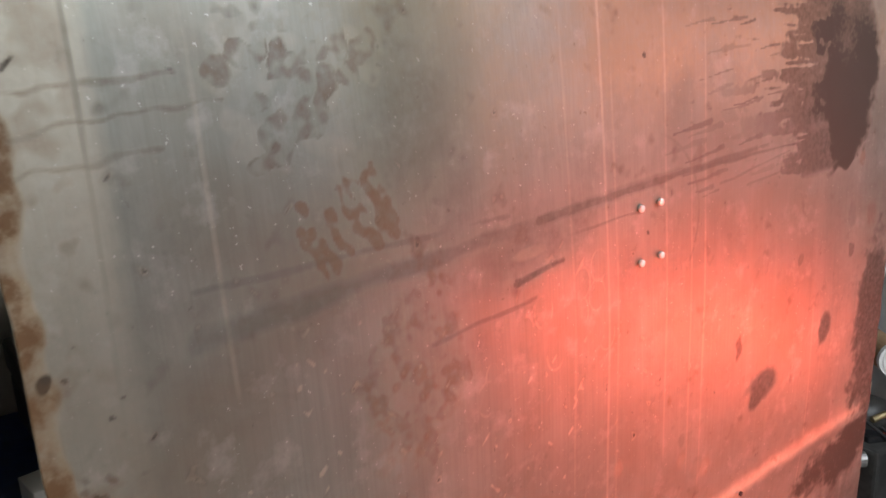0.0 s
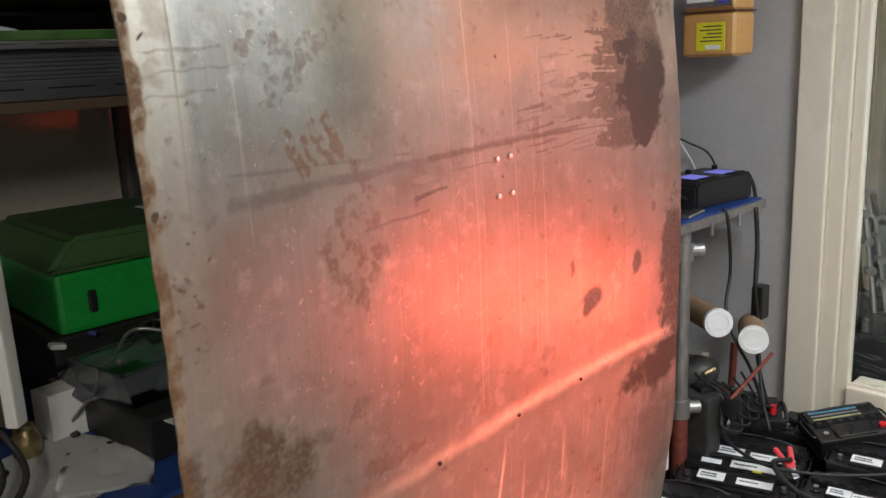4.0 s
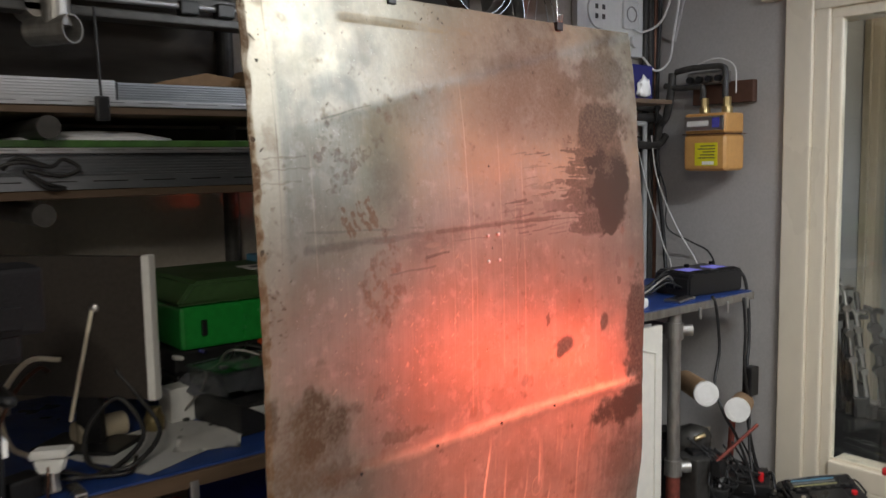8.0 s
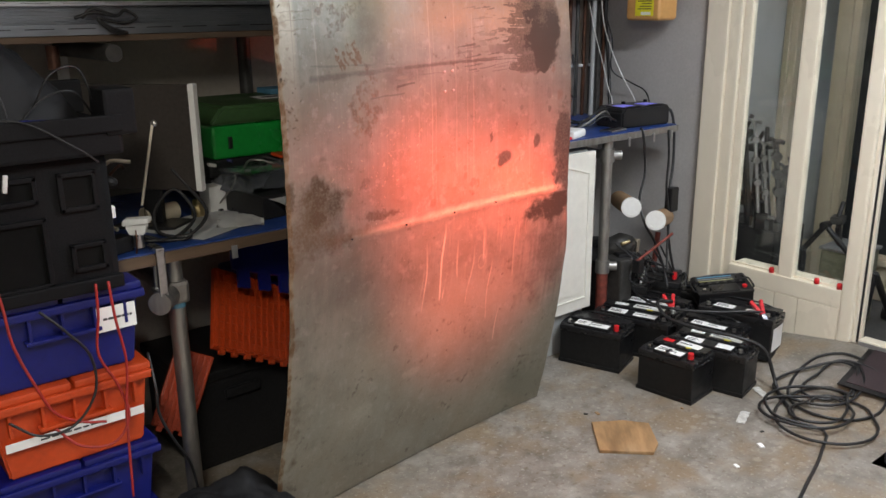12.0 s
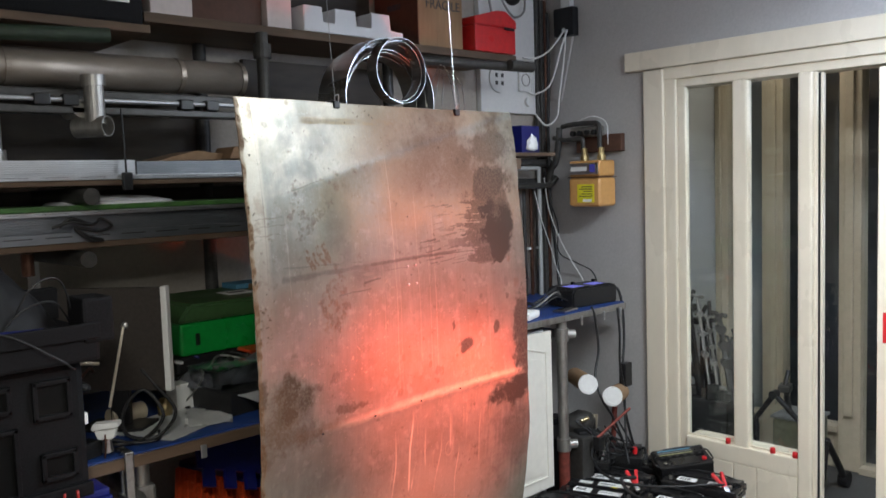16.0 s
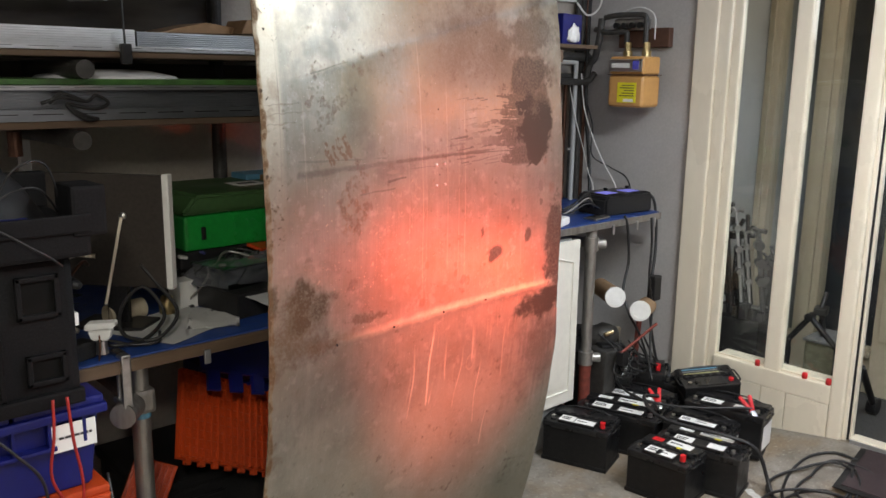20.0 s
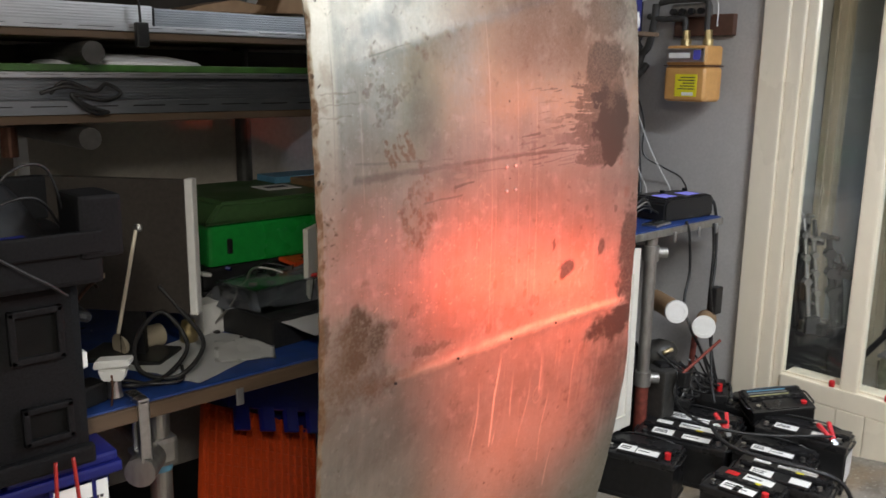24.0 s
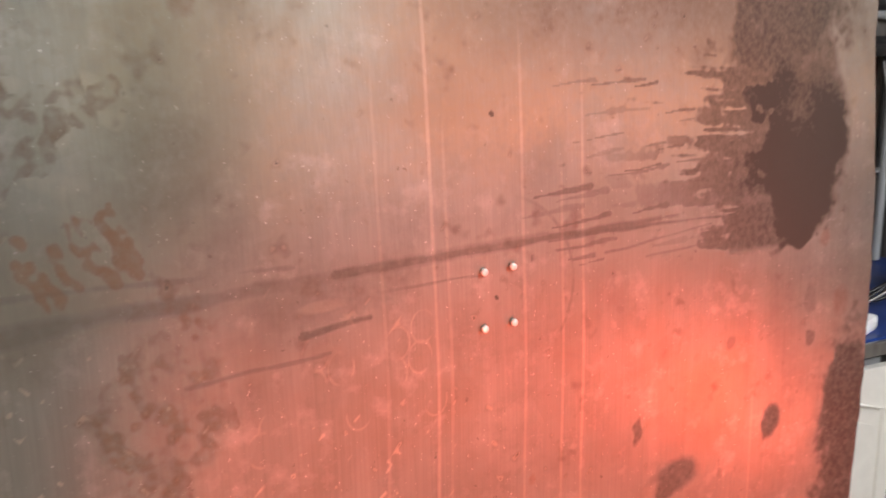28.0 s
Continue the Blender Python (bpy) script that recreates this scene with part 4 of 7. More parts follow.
    # pale left strip, whitened further up to paint in the highlight there
    pale = np.maximum(pale, fade(fade(0.575 - x, 0, 0.03) * (0.45 + 0.4 * n3), 0.0, 1.0) * (0.12 + 0.62 * fade(z, 1.25, 1.65)))
    # lower part lightened in colour to make up for the weak light reaching it
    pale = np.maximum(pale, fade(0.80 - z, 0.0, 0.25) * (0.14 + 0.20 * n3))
    # cleaner zinc above the wiped edge, with the top-left highlight painted into it
    clean_shine = fade(z - (1.607 + 0.235 * (x - 0.66)), -0.012 - 0.02 * n2, 0.016) * fade(1.04 - x + 0.10 * (n3 - 0.5), 0.0, 0.34)
    pale = np.maximum(pale, clean_shine * (0.08 + 0.38 * fade(0.5 * n3 + 0.3 * n1 + 0.2 * n2, 0.25, 0.7)))
    film_on = fade(-edge + 0.03 * (n2 - 0.5), -0.010, 0.030) * fade(x, 0.70, 0.95) * fade(z, 1.36, 1.52)
    tan = np.maximum(tan, film_on * (0.22 + 0.30 * fade(0.5 * n3 + 0.5 * many, 0.3, 0.7)))
    tan = np.maximum(tan, fade(edge, -0.01, 0.02) * fade(x + 0.12 * (n3 - 0.5), 0.78, 1.12) * (0.30 + 0.30 * many))
    # tape residue along the top
    tan = np.maximum(tan, fade(0.013 - np.abs(z - 1.803 - 0.01 * (x - 0.9)), 0, 0.006) * fade(x, 0.70, 0.74) * fade(1.13 - x + 0.1 * n1, 0, 0.14) * (0.30 + 0.5 * nh))
    tan = np.maximum(tan, fade(0.011 - np.abs(z - 1.808), 0, 0.006) * fade(x, 1.28, 1.30) * fade(1.43 - x, 0, 0.03) * 0.55)
    tan = np.maximum(tan, fade(spot(x, z, 1.60, 1.795, 0.09, 0.035) + 0.8 * (many - 0.5), 0.2, 0.8) * 0.5)
    tan = np.maximum(tan, fade(spot(x, z, 0.70, 1.56, 0.30, 0.20) + 1.1 * (n3 - 0.5), 0.2, 1.2) * 0.22)
    olive = zone * fade(-edge + 0.02 * (n2 - 0.5), -0.010, 0.020) * fade(0.34 + edge, 0, 0.30)
    tan = np.maximum(tan, olive * (0.16 + 0.34 * fade(0.6 * n3 + 0.4 * many, 0.3, 0.7)))
    # brown rust along the left edge, flecks beside it, green tarnish at the foot, pale bloom low down
    band = fade(SX0 + 0.010 + 0.016 * (0.6 * n1 + 0.4 * n2) - x, 0.0, 0.006)
    tan = np.maximum(tan, band * (0.45 + 0.25 * fade(n2, 0.3, 0.6)))
    rust = np.maximum(rust, band * (0.34 + 0.40 * fade(0.5 * n1 + 0.5 * n2, 0.3, 0.7)))
    umber = np.maximum(umber, band * fade(0.5 * n1 + 0.3 * n2 + 0.2 * n0, 0.40, 0.75) * 0.60)
    flecks = fade(soft_noise(x + 0.4 * z, 2.2 * z, 0.010, 83) * 0.6 + 0.4 * n0, 0.68, 0.80)
    umber = np.maximum(umber, flecks * fade(spot(x, z, 0.525, 1.255, 0.045, 0.085), 0.1, 0.6) * 0.65)
    orange = np.maximum(orange, fade(spot(x, z, 0.70, 0.92, 0.16, 0.030, 4) + 0.9 * (many - 0.5), 0.15, 0.8) * 0.55)
    haze = np.maximum.reduce([fade(spot(x, z, 1.62, 0.10, 0.26, 0.17) + 0.7 * (many - 0.5), 0.1, 0.8) * 0.75, fade(spot(x, z, 0.80, 1.49, 0.10, 0.12, -20) + 0.8 * (n3 - 0.5), 0.05, 0.9) * 0.40,
                              fade(spot(x, z, 1.15, 1.735, 0.22, 0.050, 8) + 0.9 * (many - 0.5), 0.1, 0.9) * 0.30, fade(spot(x, z, 0.62, 1.715, 0.06, 0.05) + 0.7 * (many - 0.5), 0.15, 0.7) * 0.5])
    for cx, cz, rx, rz, k in ((0.99, 0.38, 0.08, 0.03, 0.40), (0.79, 0.31, 0.11, 0.06, 0.35), (0.60, 0.22, 0.12, 0.08, 0.25), (1.25, 0.22, 0.14, 0.06, 0.22), (0.925, 1.346, 0.030, 0.008, 0.22)):
        pale = np.maximum(pale, fade(spot(x, z, cx, cz, rx, rz) + 0.7 * (many - 0.5), 0.12, 0.7) * k)
    drip = fade(0.62 * nv + 0.38 * n1, 0.60, 0.78) * fade(z, 0.38, 0.60) * fade(0.90 - z, 0.0, 0.12) * fade(x, 0.95, 1.15) * fade(1.62 - x, 0, 0.1)
    pale = np.maximum(pale, drip * 0.20)
    speckle = fade(0.8 * n0 + 0.2 * n2, 0.80, 0.90) * fade(spot(x, z, 0.80, 1.18, 0.34, 0.24), 0.0, 0.5)
    pale = np.maximum(pale, speckle * 0.45)
    return grime, rust, pale, tan, orange, umber, haze


def sheet_material():
    m, t, p = nodes_of("stained_galvanised_steel")
    at = place_of(t)
    marks = t.nodes.new("ShaderNodeAttribute")
    marks.attribute_name = "marks"
    split = t.nodes.new("ShaderNodeSeparateColor")
    t.links.new(marks.outputs["Color"], split.inputs[0])
    grime, rust, pale, tan = split.outputs[0], split.outputs[1], split.outputs[2], marks.outputs["Alpha"]
    stains = t.nodes.new("ShaderNodeAttribute")
    stains.attribute_name = "stains"
    parts = t.nodes.new("ShaderNodeSeparateColor")
    t.links.new(stains.outputs["Color"], parts.inputs[0])
    orange, umber, haze = parts.outputs[0], parts.outputs[1], parts.outputs[2]
    cloud, fleck = noise_of(t, at, 3.0, 5), noise_of(t, at, 140.0, 4)
    brushed = noise_of(t, place_of(t, (1, 1, 0.02)), 330.0, 3)
    wide_lines = noise_of(t, place_of(t, (1, 1, 0.03)), 40.0, 3)
    spangle = add(t, "ShaderNodeTexVoronoi", Scale=34.0)
    t.links.new(at, spangle.inputs["Vector"])
    col = mixed(t, ramp(t, cloud, 0.3, 0.72), (0.150, 0.148, 0.122), (0.232, 0.229, 0.190))
    col = mixed(t, ramp(t, spangle.outputs["Color"], 0.0, 1.0, 0.0, 0.20), col, (0.28, 0.284, 0.250))
    col = mixed(t, ramp(t, brushed, 0.35, 0.7, 0.0, 0.30), col, (0.125, 0.118, 0.10))
    col = mixed(t, ramp(t, wide_lines, 0.5, 0.75, 0.0, 0.25), col, (0.29, 0.275, 0.235))
    col = mixed(t, ramp(t, noise_of(t, at, 8.0, 6, 0.6), 0.46, 0.70, 0.0, 0.50), col, (0.145, 0.115, 0.080))
    col = mixed(t, ramp(t, noise_of(t, at, 30.0, 5, 0.6), 0.56, 0.70, 0.0, 0.40), col, (0.33, 0.315, 0.28))
    col = mixed(t, ramp(t, noise_of(t, at, 85.0, 3, 0.5), 0.71, 0.77, 0.0, 0.60), col, (0.065, 0.055, 0.042))
    col = mixed(t, ramp(t, noise_of(t, at, 20.0, 7, 0.7), 0.50, 0.72, 0.0, 0.40), col, (0.105, 0.098, 0.082))
    col = mixed(t, ramp(t, noise_of(t, at, 240.0, 2, 0.5), 0.70, 0.76, 0.0, 0.55), col, (0.46, 0.44, 0.40))
    edge = calc(t, "ADD", 0.0, ramp(t, fleck, 0.25, 0.75, -0.12, 0.12))
    def sharp(mask, most, ragged=1.6):
        return calc(t, "MULTIPLY", ramp(t, calc(t, "MULTIPLY", mask, calc(t, "ADD", 1.0, calc(t, "MULTIPLY", edge, ragged))), 0.04, 0.95), most)
    col = mixed(t, sharp(tan, 0.95, 3.0), col, (0.27, 0.205, 0.115))
    col = mixed(t, sharp(haze, 0.80), col, (0.085, 0.098, 0.070))
    # pale holds real runs and bloom as well as the painted highlights
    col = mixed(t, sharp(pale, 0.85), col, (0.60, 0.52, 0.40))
    col = mixed(t, sharp(orange, 0.80, 4.0), col, (0.150, 0.075, 0.040))
    col = mixed(t, sharp(umber, 0.95, 2.5), col, (0.062, 0.038, 0.023))
    col = mixed(t, sharp(grime, 0.98), col, (0.032, 0.030, 0.024))
    col = mixed(t, sharp(rust, 0.95, 4.5), col, (0.100, 0.055, 0.026))
    t.links.new(col, p.inputs["Base Color"])
    dull = calc(t, "MAXIMUM", calc(t, "MAXIMUM", calc(t, "MAXIMUM", grime, rust), tan), calc(t, "MAXIMUM", orange, umber))
    t.links.new(ramp(t, dull, 0.1, 0.7, 0.55, 0.05), p.inputs["Metallic"])
    t.links.new(ramp(t, dull, 0.05, 0.6, 0.5, 0.12), p.inputs["Specular IOR Level"])
    base_rough = ramp(t, cloud, 0.3, 0.7, 0.36, 0.46)
    t.links.new(calc(t, "ADD", base_rough, calc(t, "MULTIPLY", dull, 0.22)), p.inputs["Roughness"])
    bumped(t, p, calc(t, "ADD", calc(t, "MULTIPLY", brushed, 0.5), calc(t, "MULTIPLY", fleck, 0.35)), 0.10, 0.001)
    return m


def build_sheet():
    nx, nz = 800, 860
    u, v = np.meshgrid(np.linspace(0, 1, nx), np.concatenate([np.linspace(0, 0.45, 220, endpoint=False), np.linspace(0.45, 1, 640)]))
    x, z = SX0 + (SX1 - SX0) * u, SZ0 + (SZ1 - SZ0) * v
    wave = soft_noise(x, z, 0.33, 51) - 0.5
    dent = sum(k * spot(x, z, cx, cz, r, r) ** 2 for cx, cz, r, k in ((0.66, 1.72, 0.06, 0.0022), (0.72, 1.69, 0.05, -0.0018), (0.60, 1.78, 0.05, 0.0020), (0.82, 1.70, 0.045, 0.0014), (0.76, 1.755, 0.05, -0.0014), (0.68, 1.655, 0.03, 0.0008), (0.68, 0.90, 0.06, 0.004), (1.5, 1.78, 0.08, -0.005)))
    ridge = np.exp(-((z - crease_z(x)) / 0.018) ** 2) * fade(x, 0.60, 0.9)
    lip = fade(x, SX0 + 0.085, SX0)                 # the left strip is folded back a little
    ragged = 0.003 * (soft_noise(z, x * 0, 0.03, 52) - 0.5) * (fade(SX0 + 0.01 - x, -0.01, 0.01) + fade(x, SX1 - 0.01, SX1))
    y = sheet_y(x, z) + 0.008 * wave + dent - 0.0020 * ridge + 0.002 * lip
    lean = 0.030 * fade(0.75 - z, 0, 0.75)          # the foot is drawn slightly across
    xx = x + ragged + 0.025 * fade(x, 1.5, SX1) * (fade(0.95 - z, 0, 0.3)) - 0.012 * fade(1.72 - z, 0, 0.25) * fade(z, 1.35, 1.6) * fade(x, 1.5, SX1) - lean * (1 - u)
    zz = z + 0.004 * (soft_noise(x, z * 0, 0.2, 53) - 0.5) * fade(z, 1.7, SZ1) + 0.006 * u * fade(z, 1.5, SZ1)
    front = np.stack([xx, y, zz], -1).reshape(-1, 3)
    number = np.arange(nx * nz).reshape(nz, nx)
    rim = np.concatenate([number[0, :-1], number[:-1, -1], number[-1, :0:-1], number[:0:-1, 0]])
    rows, cols = np.unique(np.append(np.arange(0, nz, 20), nz - 1)), np.unique(np.append(np.arange(0, nx, 20), nx - 1))
    behind = number[np.ix_(rows, cols)]
    back = np.arange(behind.size).reshape(behind.shape) + nx * nz + rim.size
    thick = np.array((0.0, 0.0018, 0.0))
    places = np.concatenate([front, front[rim] + thick, front[behind.ravel()] + thick])
    away = nx * nz + np.arange(rim.size)
    quads = lambda g: np.stack([g[:-1, :-1], g[:-1, 1:], g[1:, 1:], g[1:, :-1]], -1).reshape(-1, 4)
    faces = np.concatenate([quads(number), np.stack([rim, away, np.roll(away, -1), np.roll(rim, -1)], -1), quads(back)[:, ::-1]])
    me = bpy.data.meshes.new("steel_sheet")
    me.vertices.add(len(places))
    me.vertices.foreach_set("co", places.astype(np.float32).ravel())
    me.loops.add(faces.size)
    me.loops.foreach_set("vertex_index", faces.astype(np.int32).ravel())
    me.polygons.add(len(faces))
    me.polygons.foreach_set("loop_start", np.arange(0, faces.size, 4, dtype=np.int32))
    me.update(calc_edges=True)
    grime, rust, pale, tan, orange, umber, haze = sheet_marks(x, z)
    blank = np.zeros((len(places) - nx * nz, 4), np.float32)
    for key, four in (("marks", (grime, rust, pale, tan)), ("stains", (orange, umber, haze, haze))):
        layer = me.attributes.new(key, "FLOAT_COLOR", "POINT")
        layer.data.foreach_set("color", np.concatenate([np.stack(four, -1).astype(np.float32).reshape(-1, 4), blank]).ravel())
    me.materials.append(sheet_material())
    me.shade_smooth()
    ob = tagged(new("sheet_face", me), "stained galvanised steel face")
    top = thing("steel_sheet", "large stained galvanised steel sheet hanging by two wires to the floor", "metal sheet")
    ob.parent = top
    # four rivets, a few small punched holes, spring clips and hanging wires
    for rx, rz in ((1.100, 1.353), (1.135, 1.354), (1.099, 1.294), (1.135, 1.295)):
        rivet = lathe([(0.0042, -0.002), (0.0040, 0.0008), (0.0030, 0.0017), (0.0017, 0.0021), (0.0006, 0.0022)], 14)
        part("rivet", moved(rivet, Matrix.Translation((rx, sheet_y(rx, rz) - 0.0025, rz)) @ pose(0, 0, 0, 90, 0, 0)), M_RIVET, top, "bright round rivet", True)
    for hx in (0.710, 0.926, 1.136, 1.332):
        hz = crease_z(hx) - 0.004
        part("bolt_hole", moved(lathe([(0.0035, 0), (0.0035, 0.002)], 10), Matrix.Translation((hx, sheet_y(hx, hz) - 0.0055, hz)) @ pose(0, 0, 0, 90, 0, 0)), M_BLACK, top, "small dark bolt hole")
    for cx in (0.862, 1.416):
        cz = SZ1 - 0.006
        cy = sheet_y(cx, cz)
        clip = part("spring_clip", box(cx - 0.011, cx + 0.011, cy - 0.010, cy + 0.010, cz - 0.010, cz + 0.012, 0.003), M_BLACK, top, "black spring clip")
        part("clip_wing", sweep([(cx - 0.006, cy - 0.008, cz + 0.010), (cx - 0.009, cy - 0.012, cz + 0.026), (cx + 0.003, cy - 0.013, cz + 0.028), (cx + 0.006, cy - 0.008, cz + 0.010)], 0.0016), M_STEEL, clip)
        part("hanging_wire", sweep([(cx, cy, cz + 0.011), (cx - 0.012, cy + 0.01, cz + 0.4), (cx - 0.02, cy + 0.02, ZC)], 0.0009, n=6), M_STEEL, top, "thin steel hanging wire")


build_sheet()


# ---- left bench and what stands on and under it ----
BZ = 0.908
bench = thing("workbench", "scaffold-tube workbench with a worn dark blue top", "workbench")
part("bench_top", box(0.10, 1.66, 1.30, 2.095, BZ - 0.034, BZ, 0.005), M_BLUETOP, bench, "worn blue bench top")
part("front_edge", box(0.10, 1.66, 1.288, 1.300, BZ - 0.036, BZ - 0.004, 0.003), M_PLY, bench, "scuffed dark wooden edge strip")
for px, py in ((0.315, 1.37), (1.52, 1.50), (0.315, 2.02), (1.52, 2.02)):
    part("leg", tube((px, py, 0.0), (px, py, BZ - 0.034), 0.0245, n=24), M_TUBE, bench, smooth=False)
part("cross_tube", tube((0.315, 1.39, 0.76), (0.315, 2.0, 0.76), 0.0245), M_TUBE, bench)
clamp = part("tube_clamp", box(0.283, 0.347, 1.338, 1.402, 0.728, 0.795, 0.012), M_TUBE, bench)
part("clamp_end", tube((0.285, 1.345, 0.762), (0.235, 1.285, 0.762), 0.032, n=24), M_TUBE, clamp, "round capped tube end")
part("tape_band", tube((0.315, 1.37, 0.715), (0.315, 1.37, 0.765), 0.0265, n=24), M_TAPEBLUE, bench, "pale blue tape band")
for bx in (0.46, 0.93, 1.3):
    part("edge_clip", box(bx, bx + 0.018, 1.283, 1.289, BZ - 0.060, BZ - 0.022, 0.002), M_ALU, bench)


def crate(mat, m, w, d, h, label, group="stacked crates"):
    """A moulded lidded crate, open ribs under the rim."""
    c = thing("storage_crate", label, "crate", m, group)
    bm = bmesh.new()
    k = 0.025
    pts = [(-w / 2 + k, 0), (w / 2 - k, 0), (w / 2, h * 0.80), (-w / 2, h * 0.80)]
    prism(pts, k, d - k, bm, 0.006)
    part("body", bm, mat, c)
    part("rim", box(-w / 2 - 0.012, w / 2 + 0.012, -0.006, d + 0.006, h * 0.80, h * 0.90, 0.006), mat, c)
    part("lid", box(-w / 2 - 0.006, -0.004, 0.0, d, h * 0.90, h - 0.002, 0.006), mat, c)
    part("lid", box(0.004, w / 2 + 0.006, 0.0, d, h * 0.90, h - 0.002, 0.006), mat, c)
    for i in range(5):
        x = -w / 2 + 0.04 + i * (w - 0.08) / 4
        part("rib", box(x - 0.004, x + 0.004, 0.004, 0.03, h * 0.52, h * 0.80, 0.002), mat, c)
    part("hand_grip", box(-0.09, 0.09, 0.0, 0.03, h * 0.50, h * 0.55, 0.004), mat, c)
    return c


blue = crate(M_BLUE, pose(-0.040, 1.19, 0.650), 0.385, 0.58, 0.225, "blue plastic lidded crate with a handwritten white label")
part("paper_label", box(0.075, 0.178, 0.006, 0.0075, 0.105, 0.170), M_PAPER, blue, "white paper label")
part("label_writing", bars(1, 0.095, 0.168, 0.132, 0.144, 0.0058, seed=3), M_PRINT, blue)
orange = crate(M_ORANGE, pose(-0.040, 1.19, 0.420), 0.385, 0.58, 0.230, "orange plastic lidded crate with a white label strip")
part("label_strip", box(-0.17, 0.17, 0.006, 0.0075, 0.085, 0.108), M_PAPER, orange, "white label strip")
part("label_writing", bars(1, -0.09, 0.06, 0.092, 0.101, 0.0058, seed=4), M_PRINT, orange)
crate(M_BLUE, pose(-0.040, 1.20, 0.210), 0.385, 0.58, 0.210, "blue plastic lidded crate at the bottom of the stack")
crate(M_BLUE, pose(-0.040, 1.20, 0.000), 0.385, 0.58, 0.210, "blue plastic lidded crate at the bottom of the stack")
for z in (0.0, 0.24, 0.48):
    crate(M_BLUE, pose(-0.46, 1.16, z), 0.385, 0.58, 0.24, "blue plastic lidded crate in a second stack")

# near-black colour that paints the shade of the case's recesses
M_PIT_SHADE = surface("recess_shade", (0.005, 0.005, 0.005), 0.8, vary=0.1, bump=0, spec=0.1)
# black moulded tool case on the crates
case = thing("tool_case", "black moulded plastic tool case standing on the blue crate", "tool case", pose(-0.125, 1.16, 0.875))
part("body", box(-0.24, 0.235, 0.02, 0.27, 0.0, 0.335, 0.018), M_CASE, case)
for x0, x1, z0, z1 in ((-0.235, -0.125, 0.11, 0.235), (-0.085, 0.065, 0.235, 0.300), (0.110, 0.200, 0.205, 0.300), (0.120, 0.205, 0.055, 0.125), (-0.09, 0.075, 0.03, 0.20)):
    frame_bm = box(x0, x1, 0.008, 0.022, z0, z0 + 0.012, 0.003)
    box(x0, x1, 0.008, 0.022, z1 - 0.012, z1, 0.003, frame_bm)
    box(x0, x0 + 0.012, 0.008, 0.022, z0, z1, 0.003, frame_bm)
    box(x1 - 0.012, x1, 0.008, 0.022, z0, z1, 0.003, frame_bm)
    part("moulded_panel", frame_bm, M_CASE, case)
    part("recess", box(x0 + 0.012, x1 - 0.012, 0.0165, 0.0195, z0 + 0.012, z1 - 0.012), M_PIT_SHADE, case, "near-black plate painted as recess shade")
part("foot_rib", box(-0.24, 0.235, 0.0, 0.02, 0.0, 0.035, 0.006), M_CASE, case)
part("latch", box(0.225, 0.242, 0.03, 0.07, 0.17, 0.20, 0.003), M_WHITE, case, "small white tag")
part("name_strip", box(-0.205, -0.155, 0.0165, 0.0195, 0.125, 0.137), M_WHITE, case, "white printed strip")
part("side_handle", sweep([(0.235, 0.08, 0.26), (0.262, 0.08, 0.25), (0.262, 0.20, 0.25), (0.235, 0.20, 0.26)], 0.010), M_BLACK, case)

tray = thing("tool_tray", "open black plastic tool tray full of dark cables", "tool tray", pose(-0.125, 1.14, 1.210))
part("base", box(-0.27, 0.265, 0.0, 0.30, 0.0, 0.075, 0.010), M_CASE, tray)
part("front_lip", box(-0.27, 0.265, -0.010, 0.004, 0.055, 0.095, 0.004), M_CASE, tray)
part("end_block", box(0.225, 0.300, -0.006, 0.10, 0.045, 0.155, 0.008), M_CASE, tray)
part("end_block", box(-0.31, -0.225, -0.006, 0.10, 0.045, 0.155, 0.008), M_CASE, tray)
part("back_wall", box(-0.27, 0.265, 0.27, 0.30, 0.075, 0.16, 0.006), M_CASE, tray)


def cloth_heap(name, w, d, h, mat, label, category, m, seed, n=34):
    """A crumpled heap with folds."""
    bm = bmesh.new()
    rows = []
    for j in range(n):
        row = []
        for i in range(n):
            u, v = i / (n - 1) * 2 - 1, j / (n - 1) * 2 - 1
            r = min(1, (abs(u) ** 3 + abs(v) ** 3) ** (1 / 3))
            fold = 0.22 * noise.noise((u * 2.2 + seed, v * 2.2, seed)) + 0.10 * noise.noise((u * 6, v * 6 + seed, 1)) + 0.05 * abs(noise.noise((u * 13, v * 13, seed)))
            row.append(bm.verts.new((u * w / 2, v * d / 2, max(0.0, h * ((1 - r ** 2.6) * (0.85 + fold)) + (0 if r > 0.98 else 0.004)))))
        rows.append(row)
    for a, b in zip(rows, rows[1:]):
        for i in range(n - 1):
            bm.faces.new((a[i], a[i + 1], b[i + 1], b[i]))
    edge = [e for e in bm.edges if e.is_boundary]
    made = bmesh.ops.extrude_edge_only(bm, edges=edge)
    for v in made["geom"]:
        if isinstance(v, bmesh.types.BMVert):
            v.co.z = -0.002
    return solid(name, bm, mat, label, category, m, smooth=True)


M_NYLON = surface("black_nylon", (0.009, 0.009, 0.010), 0.6, vary=0.3, grain=300, dirt=0.3, dirt_color=(0.022, 0.022, 0.024), bump=0.3, spec=0.25)
cloth_heap("nylon_bag", 0.50, 0.26, 0.22, M_NYLON, "crumpled black nylon bag lying in the tool tray", "bag", pose(-0.165, 1.30, 1.286), 3)
solid("blue_packet", box(-0.055, 0.055, -0.030, 0.030, 0, 0.012, 0.005), M_BLUE, "small blue shiny packet lying on the tray edge", "packet", pose(-0.02, 1.172, 1.287, 8, 4, 12))
